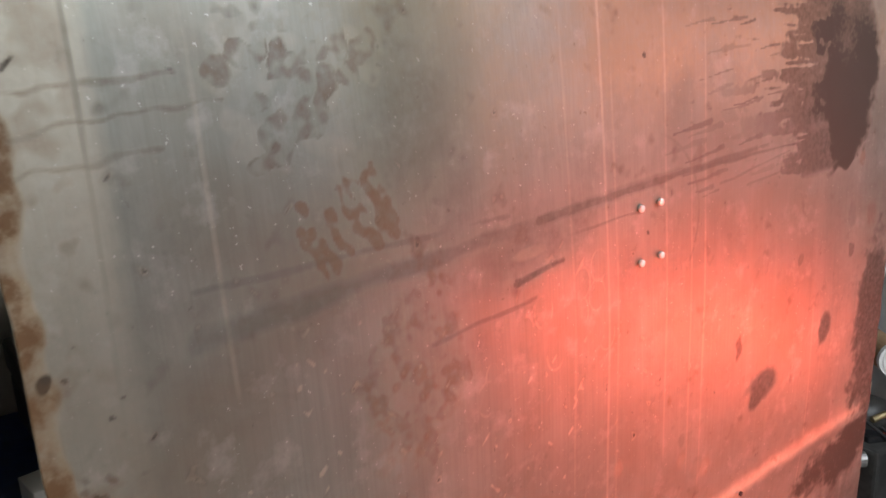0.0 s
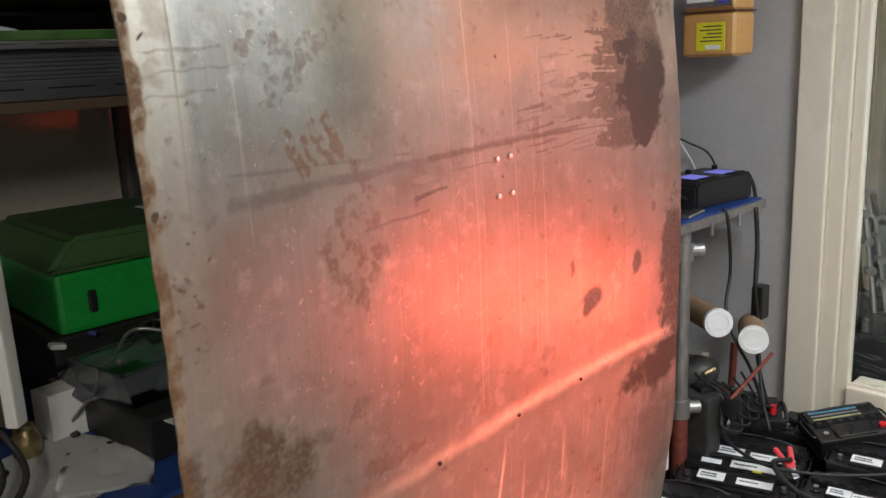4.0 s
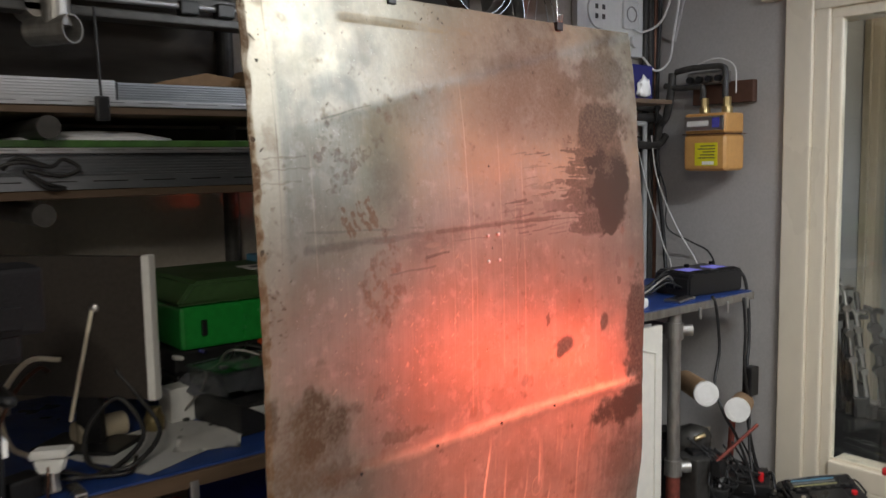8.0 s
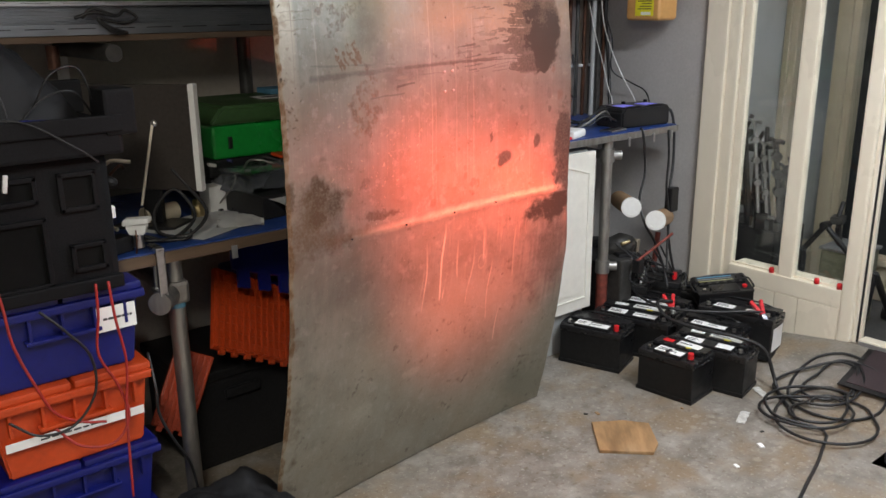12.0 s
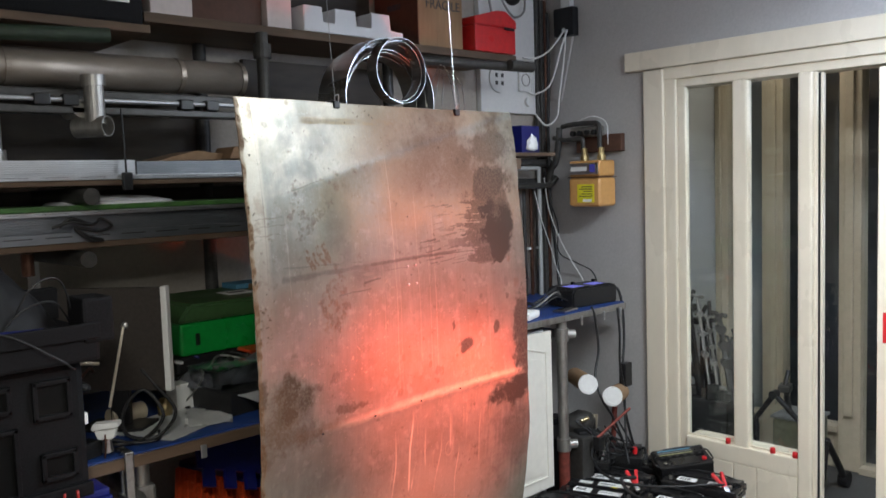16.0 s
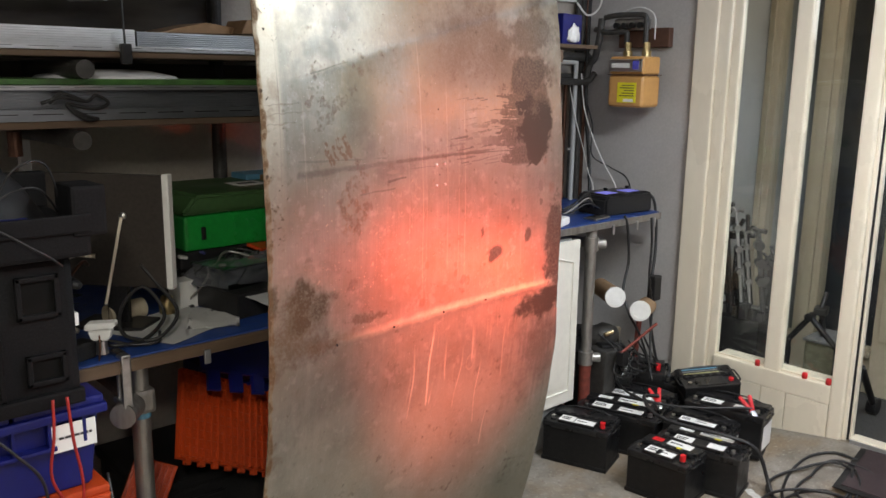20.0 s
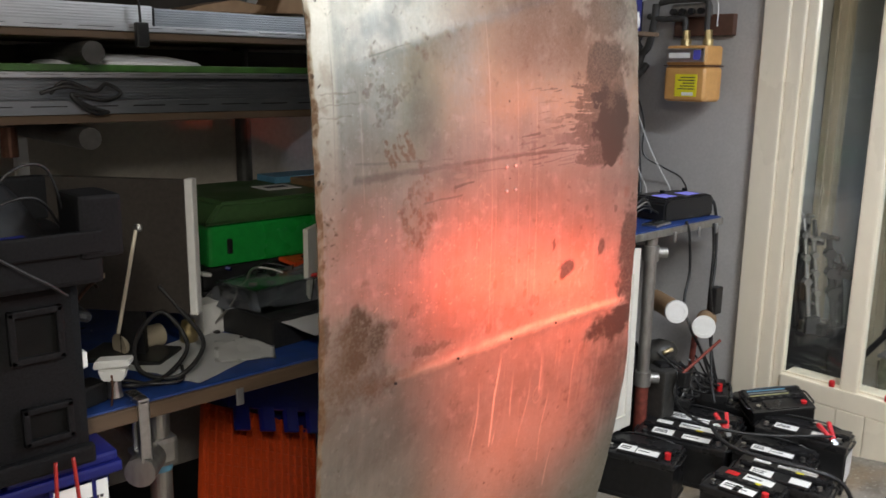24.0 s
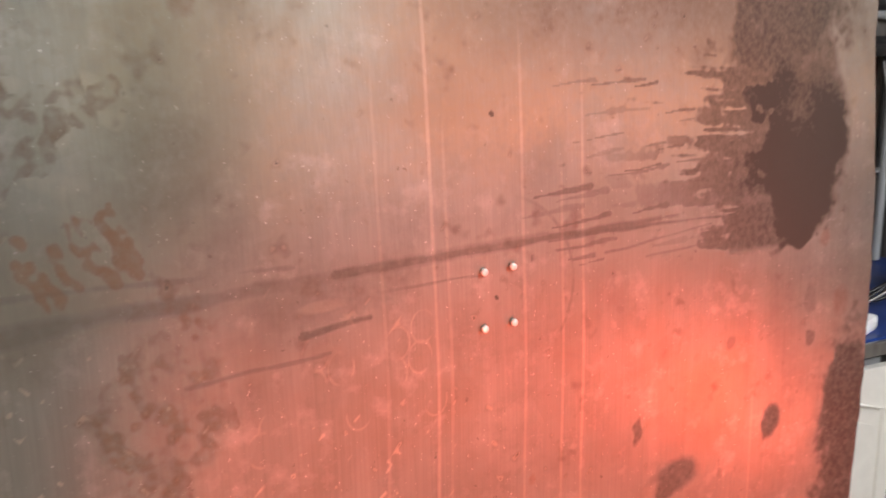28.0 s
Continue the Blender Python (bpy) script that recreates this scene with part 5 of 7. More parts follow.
solid("white_plug", box(-0.014, 0.014, -0.012, 0.012, 0, 0.020, 0.004), M_WHITE, "small white plug on the tray edge", "plug", pose(-0.17, 1.165, 1.286, 0, 0, 20))


def cable(name, pts, r, mat, label, steps=8, n=8, group="", category="cable"):
    return solid(name, sweep(pts, r, n=n, steps=steps), mat, label, category, smooth=True, group=group)


for i, pts in enumerate(([(-0.30, 1.20, 1.34), (-0.22, 1.17, 1.39), (-0.12, 1.17, 1.37), (-0.10, 1.16, 1.30)], [(-0.05, 1.20, 1.30), (0.00, 1.17, 1.40), (0.07, 1.19, 1.41), (0.11, 1.22, 1.31)],
                         [(-0.08, 1.18, 1.29), (-0.02, 1.17, 1.35), (0.05, 1.18, 1.36), (0.10, 1.22, 1.30)], [(-0.26, 1.15, 1.29), (-0.10, 1.13, 1.31), (0.02, 1.11, 1.24), (0.07, 1.125, 1.20)])):
    cable("black_lead", pts, 0.0024, M_RUBBER, "thin black lead coiled over the tool tray", group="leads on the tray")
cable("red_lead", [(-0.34, 1.22, 1.33), (-0.27, 1.16, 1.365), (-0.20, 1.15, 1.355), (-0.15, 1.17, 1.30)], 0.0035, M_REDWIRE, "thin red lead lying over the tool tray", group="leads on the tray")
# leads that hang down the front of the crates
cable("red_lead", [(0.035, 1.150, 0.90), (0.030, 1.145, 0.82), (0.020, 1.150, 0.72), (0.060, 1.160, 0.62), (0.075, 1.150, 0.53), (0.030, 1.150, 0.47), (-0.05, 1.15, 0.49), (-0.10, 1.16, 0.55)], 0.0035, M_REDWIRE, "red lead hanging in front of the crates", group="hanging leads")
cable("red_lead", [(0.065, 1.150, 0.90), (0.070, 1.145, 0.80), (0.085, 1.150, 0.68), (0.070, 1.150, 0.55), (0.065, 1.150, 0.44), (0.06, 1.15, 0.30)], 0.0035, M_REDWIRE, "red lead hanging in front of the crates", group="hanging leads")
cable("red_lead", [(-0.19, 1.135, 0.98), (-0.18, 1.125, 0.90), (-0.17, 1.130, 0.80), (-0.14, 1.14, 0.70), (-0.10, 1.15, 0.60), (-0.04, 1.16, 0.55), (0.02, 1.16, 0.53)], 0.0035, M_REDWIRE, "red lead hanging in front of the crates", group="hanging leads")
cable("black_lead", [(-0.10, 1.150, 0.86), (-0.05, 1.140, 0.80), (0.00, 1.145, 0.72), (0.00, 1.15, 0.62), (-0.06, 1.15, 0.55), (-0.14, 1.15, 0.55), (-0.20, 1.16, 0.60)], 0.0035, M_RUBBER, "black lead hanging in front of the crates", group="hanging leads")
cable("black_lead", [(0.165, 1.22, 0.66), (0.155, 1.16, 0.58), (0.16, 1.17, 0.50), (0.20, 1.20, 0.40), (0.26, 1.25, 0.28), (0.28, 1.26, 0.18)], 0.004, M_RUBBER, "black lead hanging in front of the crates", group="hanging leads")
solid("white_clip", box(-0.005, 0.005, -0.004, 0.004, -0.02, 0.02, 0.002), M_WHITE, "small white plug on a hanging lead", "plug", pose(-0.135, 1.125, 1.175, 0, 10, 0))

# dark panel with a white edge on the bench
a, b = Vector((0.455, 1.462, 0)), Vector((0.215, 1.74, 0))
turn = Matrix.Translation((a.x, a.y, BZ)) @ pose(0, 0, 0, 0, 0, math.degrees(math.atan2(b.y - a.y, b.x - a.x)))
board = thing("laminate_board", "dark brown laminate board with a white edge on a stand", "board", turn)
L = (b - a).length
part("face", box(0.004, L, -0.012, 0.012, 0.115, 0.425, 0.002), M_BROWNPANEL, board)
part("edge_band", box(-0.016, 0.003, -0.014, 0.014, 0.113, 0.428, 0.004), M_WHITE, board, "white edge band")
part("stand_foot", box(0.06, 0.26, -0.06, 0.06, 0.0, 0.012, 0.004), M_BLACK, board)
part("stand_post", box(0.12, 0.18, -0.01, 0.01, 0.010, 0.118, 0.003), M_BLACK, board)
arm = part("support_arm", tube((0.118, 0.020, 0.310), (0.150, 0.070, 0.08), 0.0042), M_CREAM, board, "thin pale support rod")
part("arm_hinge", lathe([(0.010, -0.004), (0.010, 0.006), (0.004, 0.010)], 12), M_STEEL, arm, at=Matrix.Translation((0.116, 0.013, 0.313)) @ pose(0, 0, 0, -90, 0, 0))
part("rear_cable", sweep([(0.20, 0.02, 0.20), (0.26, 0.05, 0.20), (0.30, 0.09, 0.12), (0.26, 0.12, 0.04), (0.20, 0.13, 0.02)], 0.006), M_CREAM, board, "pale grey cable")

# white-headed spray gun clamped on the bench edge
gun = thing("spray_gun", "white plastic spray gun standing on the bench edge", "spray gun", pose(0.215, 1.335, BZ + 0.012, 0, 0, -38) @ Matrix.Scale(0.72, 4))
part("head", prism([(-0.05, 0.085), (0.05, 0.095), (0.052, 0.115), (-0.045, 0.110)], -0.025, 0.025, bevel=0.004), M_WHITE, gun)
part("neck", prism([(-0.028, 0.05), (0.028, 0.05), (0.040, 0.088), (-0.040, 0.084)], -0.020, 0.020, bevel=0.004), M_WHITE, gun)
part("cup", tube((0, 0, 0.0), (0, 0, 0.052), 0.022, r2=0.017), M_STEEL, gun)
part("trigger", sweep([(0.0, -0.02, 0.07), (0.004, -0.032, 0.03), (-0.002, -0.034, -0.02)], 0.003), M_COPPER, gun)
g_clamp = thing("g_clamp", "grey steel clamp gripping the bench edge", "clamp", pose(0.250, 1.30, BZ))
part("frame", box(-0.012, 0.012, -0.022, -0.010, -0.125, 0.012, 0.004), M_STEEL, g_clamp)
part("jaw", box(-0.012, 0.012, -0.022, 0.05, 0.001, 0.013, 0.003), M_STEEL, g_clamp)
part("jaw", box(-0.012, 0.012, -0.022, 0.05, -0.125, -0.113, 0.003), M_STEEL, g_clamp)
part("screw", tube((0, 0.036, -0.160), (0, 0.036, -0.038), 0.005), M_STEEL, g_clamp)
part("grip", tube((0, 0.036, -0.185), (0, 0.036, -0.150), 0.011), M_STEEL, g_clamp)
solid("power_adaptor", box(-0.035, 0.035, -0.025, 0.025, 0, 0.045, 0.006), M_BLACK, "black power adaptor on the bench edge", "adaptor", pose(0.165, 1.36, BZ, 0, 0, 20))
solid("tin_can", tube((0, 0, 0.032), (0.11, 0.02, 0.032), 0.028, n=24), M_CREAM_DIM, "small cream can lying on the bench", "can", pose(0.33, 1.60, BZ - 0.004))
solid("glass_jar", lathe([(0.022, 0), (0.024, 0.03), (0.018, 0.042), (0.016, 0.055)], 20), M_BRASS, "small brass lidded jar on the bench", "jar", pose(0.505, 1.60, BZ), smooth=True)
cable("cable_loop", [(0.225, 1.400, BZ + 0.02), (0.265, 1.360, BZ + 0.015), (0.345, 1.380, BZ + 0.012), (0.425, 1.440, BZ + 0.05), (0.395, 1.500, BZ + 0.12), (0.325, 1.480, BZ + 0.075), (0.305, 1.420, BZ + 0.02), (0.365, 1.360, BZ + 0.012), (0.445, 1.400, BZ + 0.06), (0.425, 1.480, BZ + 0.13), (0.395, 1.510, BZ + 0.18)],
      0.0052, M_RUBBER, "black cable looped on the bench")
cable("thin_lead", [(0.20, 1.40, BZ + 0.01), (0.24, 1.37, BZ + 0.03), (0.30, 1.36, BZ + 0.01), (0.36, 1.34, BZ + 0.01), (0.40, 1.42, BZ + 0.01)], 0.004, M_RUBBER, "thin black lead on the bench")
cable("air_hose", [(0.12, 1.45, BZ + 0.02), (0.14, 1.43, BZ + 0.10), (0.18, 1.44, BZ + 0.18), (0.24, 1.50, BZ + 0.21), (0.27, 1.55, BZ + 0.19)], 0.0045, M_COPPER, "thin reddish brown hose curving beside the dark panel")


def paper(m, w, d, seed, label="loose white paper sheet lying on the bench"):
    bm = bmesh.new()
    n = 12
    rows = [[bm.verts.new(((i / n - 0.5) * w, (j / n - 0.5) * d, 0.003 + 0.005 * (noise.noise((i * 0.25 + seed, j * 0.25, seed)) + 0.5))) for i in range(n + 1)] for j in range(n + 1)]
    for p, q in zip(rows, rows[1:]):
        for i in range(n):
            bm.faces.new((p[i], p[i + 1], q[i + 1], q[i]))
    bmesh.ops.solidify(bm, geom=bm.faces[:], thickness=0.0008)
    return solid("paper_sheet", bm, M_PAPER, label, "paper", m, "papers on the bench", smooth=True)


paper(pose(0.480, 1.48, BZ, 0, 0, 24), 0.31, 0.24, 1)
paper(pose(0.57, 1.44, BZ + 0.002, 0, 0, 62), 0.16, 0.14, 2)
paper(pose(0.76, 1.405, BZ + 0.055, 8, 0, 15), 0.20, 0.15, 5)
solid("black_box", box(-0.11, 0.14, -0.10, 0.12, 0, 0.075, 0.006), M_BLACK, "low black box on the bench under the tub", "box", pose(0.73, 1.52, BZ, 0, 0, 6))
solid("white_carton", box(-0.055, 0.055, -0.03, 0.03, 0, 0.085, 0.002), M_WHITE, "small white carton on the bench", "carton", pose(0.60, 1.645, BZ, 0, 0, 8))
tub = thing("parts_tub", "clear plastic tub full of small electronic parts", "tub", pose(0.705, 1.555, BZ + 0.075, 0, 0, 10))
outer = [(-0.085, 0), (0.085, 0), (0.10, 0.062), (-0.10, 0.062)]
bm = prism(outer, -0.075, 0.075)
part("tub_wall", bm, M_CLEAR, tub)
part("tub_rim", sweep([(-0.10, -0.077, 0.062), (0.10, -0.077, 0.062), (0.10, 0.077, 0.062), (-0.10, 0.077, 0.062), (-0.10, -0.077, 0.062)], 0.0035, steps=0), M_CLEAR, tub)
rnd = random.Random(5)
JUNK = (M_BLACK, M_WHITE, M_REDPLASTIC, M_TUBE, M_BLACK, M_BLUE, M_STEEL)
for i in range(26):
    s = rnd.uniform(0.006, 0.017)
    bit = box(-s, s, -s * 0.6, s * 0.6, 0, s * 0.7, 0.003)
    solid("small_part", bit, JUNK[i % 7], "small electronic part heaped on the bench", "electronic part",
          pose(0.58 + rnd.random() * 0.42, 1.50 + rnd.random() * 0.20, BZ + 0.135 + rnd.random() * 0.012 if i < 9 else BZ + 0.002 + 0.075 * (0.62 < 0.58 + 0 * i), rnd.uniform(-20, 20), rnd.uniform(-20, 20), rnd.uniform(0, 180)), "loose parts")
for i in range(9):
    x, y = 0.58 + 0.045 * i, 1.62 + 0.03 * (i % 3)
    cable("tangled_lead", [(x, y, BZ + 0.02), (x + 0.06, y - 0.05, BZ + 0.11 + 0.01 * (i % 2)), (x + 0.14, y + 0.02, BZ + 0.15), (x + 0.22, y - 0.03, BZ + 0.12), (x + 0.26, y + 0.06, BZ + 0.03)], 0.0034,
          M_RUBBER if i % 5 else M_TUBE, "lead in a tangle behind the parts tub", group="tangled leads")
M_POLY = surface("grey_polythene", (0.13, 0.135, 0.15), 0.28, vary=0.2, grain=14, broad=6, dirt=0.5, dirt_color=(0.05, 0.05, 0.06), bump=0.3)
cloth_heap("plastic_bag", 0.34, 0.20, 0.075, M_POLY, "crumpled grey polythene bag of parts at the back of the bench", "bag", pose(0.86, 1.60, BZ + 0.075), 9)
cloth_heap("plastic_bag", 0.22, 0.16, 0.055, M_POLY, "crumpled grey polythene bag of parts beside the tub", "bag", pose(0.70, 1.645, BZ + 0.075), 19)
solid("orange_packet", box(-0.07, 0.07, -0.03, 0.03, 0, 0.012, 0.004), M_ORANGE, "flat orange packet lying on the grey bag", "packet", pose(0.88, 1.66, BZ + 0.140, 10, 6, 20))
solid("white_board", box(-0.002, 0.012, 0.0, 0.22, 0.0, 0.19, 0.002), M_DOORWHITE, "pale upright card standing on the black box behind the sheet", "board", pose(0.79, 1.51, BZ + 0.0755, 0, 0, -55))
# green case on a black one
flat = thing("flat_black_case", "flat black case on the bench under the green case", "case")
part("base", box(0.60, 1.34, 1.70, 2.06, BZ, 1.000, 0.010), M_BLACK, flat)
part("lid", box(0.597, 1.343, 1.697, 2.063, 1.002, 1.061, 0.010), M_BLACK, flat)
for lx in (0.72, 1.18):
    part("latch", box(lx, lx + 0.045, 1.690, 1.699, 0.985, 1.020, 0.003), M_CASE, flat)
green = thing("green_case", "green plastic case with a dark olive lid and white label", "case")
part("body", box(0.615, 1.32, 1.692, 2.05, 1.062, 1.172, 0.010), M_GREEN, green, "bright green case body")
part("lid", prism([(0.600, 1.175), (1.335, 1.175), (1.300, 1.235), (0.650, 1.235)], 1.680, 2.055, bevel=0.010), M_GREEN_LID, green, "dark olive lid")
part("latch", box(0.668, 0.682, 1.684, 1.693, 1.095, 1.135, 0.003), M_BLACK, green)
part("label", box(0.865, 0.975, 1.80, 1.90, 1.2348, 1.2362), M_PAPER, green, "white paper label")
part("label_writing", moved(bars(1, 0.885, 0.955, 0, 0.06, 0, seed=8), Matrix.Translation((0, 1.82, 1.2362)) @ pose(0, 0, 0, -90, 0, 0)), M_PRINT, green)
solid("teal_packet", box(0.96, 1.2, 1.92, 2.03, 1.2345, 1.255, 0.004), M_TAPEBLUE, "teal packet lying on the green case", "packet")
solid("tan_block", box(1.0, 1.25, 1.76, 1.90, 1.2345, 1.255, 0.003), M_PLANK, "tan wooden block lying on the green case", "block")


# orange folded crates under the bench
def ribbed(mat, m, w, d, label, n=16):
    t = thing("folding_crate", label, "crate", m, "folded crates under the bench")
    part("panel", box(-w / 2, w / 2, -d / 2, d / 2, 0, 0.02, 0.004), mat, t)
    for i in range(n):
        x = -w / 2 + (i + 0.5) * w / n
        part("rib", box(x - 0.005, x + 0.005, -d / 2 + 0.004, d / 2 - 0.004, 0.02, 0.029, 0.002), mat, t)
    for i in range(n):
        x = -w / 2 + (i + 0.5) * w / n
        if i % 2:
            part("edge_tooth", box(x - 0.010, x + 0.010, -d / 2 - 0.014, -d / 2 + 0.002, 0.002, 0.018, 0.002), mat, t)
    for i in range(10):
        y = -d / 2 + (i + 0.5) * d / 10
        part("cross_rib", box(-w / 2 + 0.004, w / 2 - 0.004, y - 0.004, y + 0.004, 0.0195, 0.026, 0.002), mat, t)
    return t


ribbed(M_ORANGE, pose(0.70, 1.62, 0.50, 60, 27, 6), 0.42, 0.28, "tilted orange ribbed plastic crate under the bench")
lidb = thing("blue_crate", "dark blue castellated crate resting on the orange crate", "crate", pose(0.79, 1.60, 0.58, 60, 20, 6))
part("plate", box(-0.24, 0.28, 0.05, 0.30, 0.030, 0.045, 0.004), M_BLUE, lidb)
for i in range(6):
    part("tooth", box(-0.22 + 0.085 * i, -0.175 + 0.085 * i, -0.01, 0.06, 0.030, 0.046, 0.004), M_BLUE, lidb)
ribbed(M_ORANGE, pose(0.40, 1.62, 0.33, 70, 25, -20), 0.13, 0.26, "orange folded crate side under the bench", 7)
dark = thing("black_crate", "black crate on the floor under the bench", "crate")
part("body", box(0.43, 1.19, 1.63, 2.04, 0.0, 0.33, 0.02), M_BLACK, dark)
part("rim", box(0.42, 1.2, 1.62, 2.05, 0.325, 0.36, 0.008), M_BLACK, dark)
for hx in (0.55, 0.95):
    part("grip", box(hx, hx + 0.13, 1.612, 1.632, 0.25, 0.285, 0.008), M_BLACK, dark)
cloth_heap("floor_bag", 0.62, 0.42, 0.26, M_NYLON, "soft black bag lying on the floor before the bench", "bag", pose(0.28, 1.13, 0.0), 14)
solid("under_bench_tub", box(0.75, 1.3, 1.68, 2.06, 0.361, 0.60, 0.02), M_BLUE, "dark blue tub under the bench", "tub")


# ---- shelves over the bench ----
rack = thing("pipe_rack", "scaffold-tube shelf rack with rough wooden planks", "shelf rack")
part("plank", box(-0.75, 1.95, 1.604, 2.09, 1.639, 1.655, 0.003), M_PLY, rack)
part("plank", box(-0.75, 1.35, 1.604, 2.09, 1.455, 1.474, 0.003), M_PLY, rack)
part("plank", box(-0.75, 0.56, 1.66, 2.09, 2.112, 2.138, 0.003), M_PLY, rack)
part("plank", box(0.58, 2.40, 1.745, 2.09, 2.166, 2.198, 0.003), M_PLY, rack)
part("plank", box(0.95, 1.95, 1.34, 2.09, 1.656, 1.700, 0.003), M_PLY, rack, "hidden plank under the hoops")
for px, py in ((0.06, 2.05), (0.93, 2.05), (1.86, 2.05)):
    part("upright", tube((px, py, BZ if px < 1.7 else 0.98), (px, py, 2.165), 0.0245), M_TUBE_DARK if px > 0.5 else M_TUBE, rack)
part("upright", tube((0.08, 1.66, 1.655), (0.08, 1.66, 2.098), 0.022), M_TUBE, rack)
part("upright", tube((1.00, 1.72, 1.70), (1.00, 1.72, 2.166), 0.022), M_TUBE_DARK, rack)
for bx, bz in ((0.31, 1.607), (0.29, 1.423)):
    part("bearer", tube((bx, 1.575, bz), (bx, 2.09, bz), 0.0245, n=20), M_TUBE_DARK, rack)
part("bearer", tube((2.30, 1.70, 2.143), (2.46, 1.70, 2.143), 0.024), M_TUBE_DARK, rack)
part("bearer", tube((1.70, 1.80, 2.142), (2.44, 1.72, 2.142), 0.022), M_TUBE_DARK, rack)
for cx, cy, cz in ((0.08, 1.66, 2.05), (1.00, 1.72, 2.10), (0.08, 1.66, 1.72)):
    part("clamp", tube((cx, cy, cz - 0.025), (cx, cy, cz + 0.025), 0.032), M_TUBE_DARK if cx > 0.5 else M_TUBE, rack)


def channel(m, length, w, h, mat, label, group):
    """A galvanised channel: web, two flanges with slots and punched holes."""
    c = thing("metal_channel", label, "metal channel", m, group)
    part("web", box(0, length, 0, w, 0, 0.003), mat, c)
    part("flange", box(0, length, -0.003, 0.0, 0, h, 0.001), mat, c)
    part("flange", box(0, length, w, w + 0.003, 0, h, 0.001), mat, c)
    part("lip", box(0, length, 0.0, 0.012, h - 0.003, h), mat, c)
    x = 0.05
    while x < length - 0.05:
        part("slot", box(x, x + 0.075, -0.0042, -0.0031, h * 0.55, h * 0.63), M_BLACK, c)
        x += 0.11
    return c


def ribbed_channel(m, length, h, mat, label, group):
    c = thing("ribbed_profile", label, "metal profile", m, group)
    part("core", box(0, length, 0.008, 0.10, 0, h), mat, c)
    for k in range(7):
        z = h * (0.04 + 0.135 * k)
        part("ridge", box(0, length, 0.0062, 0.012, z, z + h * 0.085, 0.001), mat, c)
    return c


G1, G2 = "profiles on the upper shelf", "profiles on the lower shelf"
ribbed_channel(pose(-0.75, 1.612, 1.668), 1.215, 0.046, M_ALU, "bright ribbed aluminium profile lying on the shelf", G1)
# the profile falls into shadow here; the darker metal carries that shade
ribbed_channel(pose(0.470, 1.612, 1.668), 0.46, 0.042, M_ALU_DARK, "ribbed metal profile on the shelf with its shade in a darker metal", G1)
channel(pose(-0.75, 1.600, 1.6555), 1.68, 0.20, 0.014, M_ALU, "flat galvanised channel on the shelf edge", G1)
channel(pose(-0.75, 1.76, 1.6555), 1.68, 0.20, 0.05, M_ALU_DARK, "galvanised channel at the back of the shelf", G1)
ribbed_channel(pose(-0.75, 1.625, 1.503), 2.0, 0.050, M_ALU_DARK, "dull ribbed metal profile on the lower shelf", G2)
channel(pose(-0.75, 1.602, 1.4745), 2.0, 0.16, 0.030, M_ALU_DARK, "slotted galvanised channel on the lower shelf", G2)
channel(pose(-0.75, 1.612, 1.553), 2.0, 0.16, 0.012, M_ALU, "flat metal strip on the profiles", G2)
solid("green_board", box(-0.75, 1.25, 1.63, 1.95, 1.566, 1.582, 0.002), M_GREENSTUFF, "dark green edged board on the lower shelf", "board")
solid("foam_disc", lathe([(0.20, 0), (0.19, 0.008), (0.12, 0.022), (0.03, 0.028)], 40), M_FOAM, "white shallow foam disc on the green board", "disc", pose(0.46, 1.82, 1.582), smooth=True)
M_CARD_OLD = surface("old_brown_cardboard", (0.20, 0.12, 0.065), 0.85, vary=0.12, grain=40, dirt=0.4, dirt_color=(0.09, 0.055, 0.03))
solid("torn_card", prism([(0, 0), (0.26, 0.004), (0.31, 0.040), (0.24, 0.020), (0.14, 0.034), (0.04, 0.012)], 0, 0.18, bevel=0.002), M_CARD_OLD, "torn flap of brown cardboard on the shelf", "cardboard", pose(0.56, 1.66, 1.712))
solid("torn_card", prism([(0, 0), (0.10, 0.0), (0.12, 0.05), (0.02, 0.04)], 0, 0.12, bevel=0.002), M_CARD_OLD, "torn flap of brown cardboard on the shelf", "cardboard", pose(0.78, 1.60, 1.716))
# tubes and pipes stored above
M_DUCT = surface("stained_duct_steel", (0.30, 0.255, 0.21), 0.42, 0.6, vary=0.35, grain=11, broad=4, dirt=0.6, dirt_color=(0.10, 0.075, 0.055), bump=0.3, stretch=(0.4, 1, 1))
duct = thing("grey_duct", "long dented brownish steel duct lying on the rack", "pipe")
part("duct_tube", tube((-0.75, 1.72, 1.983), (0.90, 1.72, 1.995), 0.055, n=36), M_DUCT, duct, smooth=True)
for dx in (-0.40, 0.13, 0.66):
    part("seam_band", tube((dx, 1.72, 1.983 + 0.0073 * (dx + 0.75)), (dx + 0.016, 1.72, 1.983 + 0.0073 * (dx + 0.77)), 0.0575, n=36), M_DUCT, duct)
part("end_ring", tube((0.885, 1.72, 1.995), (0.902, 1.72, 1.995), 0.058, n=36, hollow=0.004), M_DUCT, duct)
# dark boards added against the wall to give the shelf backs their shade
M_SHELF_SHADE = surface("shelf_back_shade", (0.045, 0.036, 0.028), 0.7, vary=0.35, grain=20, broad=3, dirt=0.4, dirt_color=(0.02, 0.018, 0.015), stretch=(0.2, 1, 1))
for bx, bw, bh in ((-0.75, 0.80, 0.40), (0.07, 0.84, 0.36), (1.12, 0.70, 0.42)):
    solid("shade_board", box(bx, bx + bw, 2.058, 2.084, 1.7065, 1.7065 + bh, 0.002), M_SHELF_SHADE, "dark board added as shade on the wall behind the profiles", "board", group="stored boards")
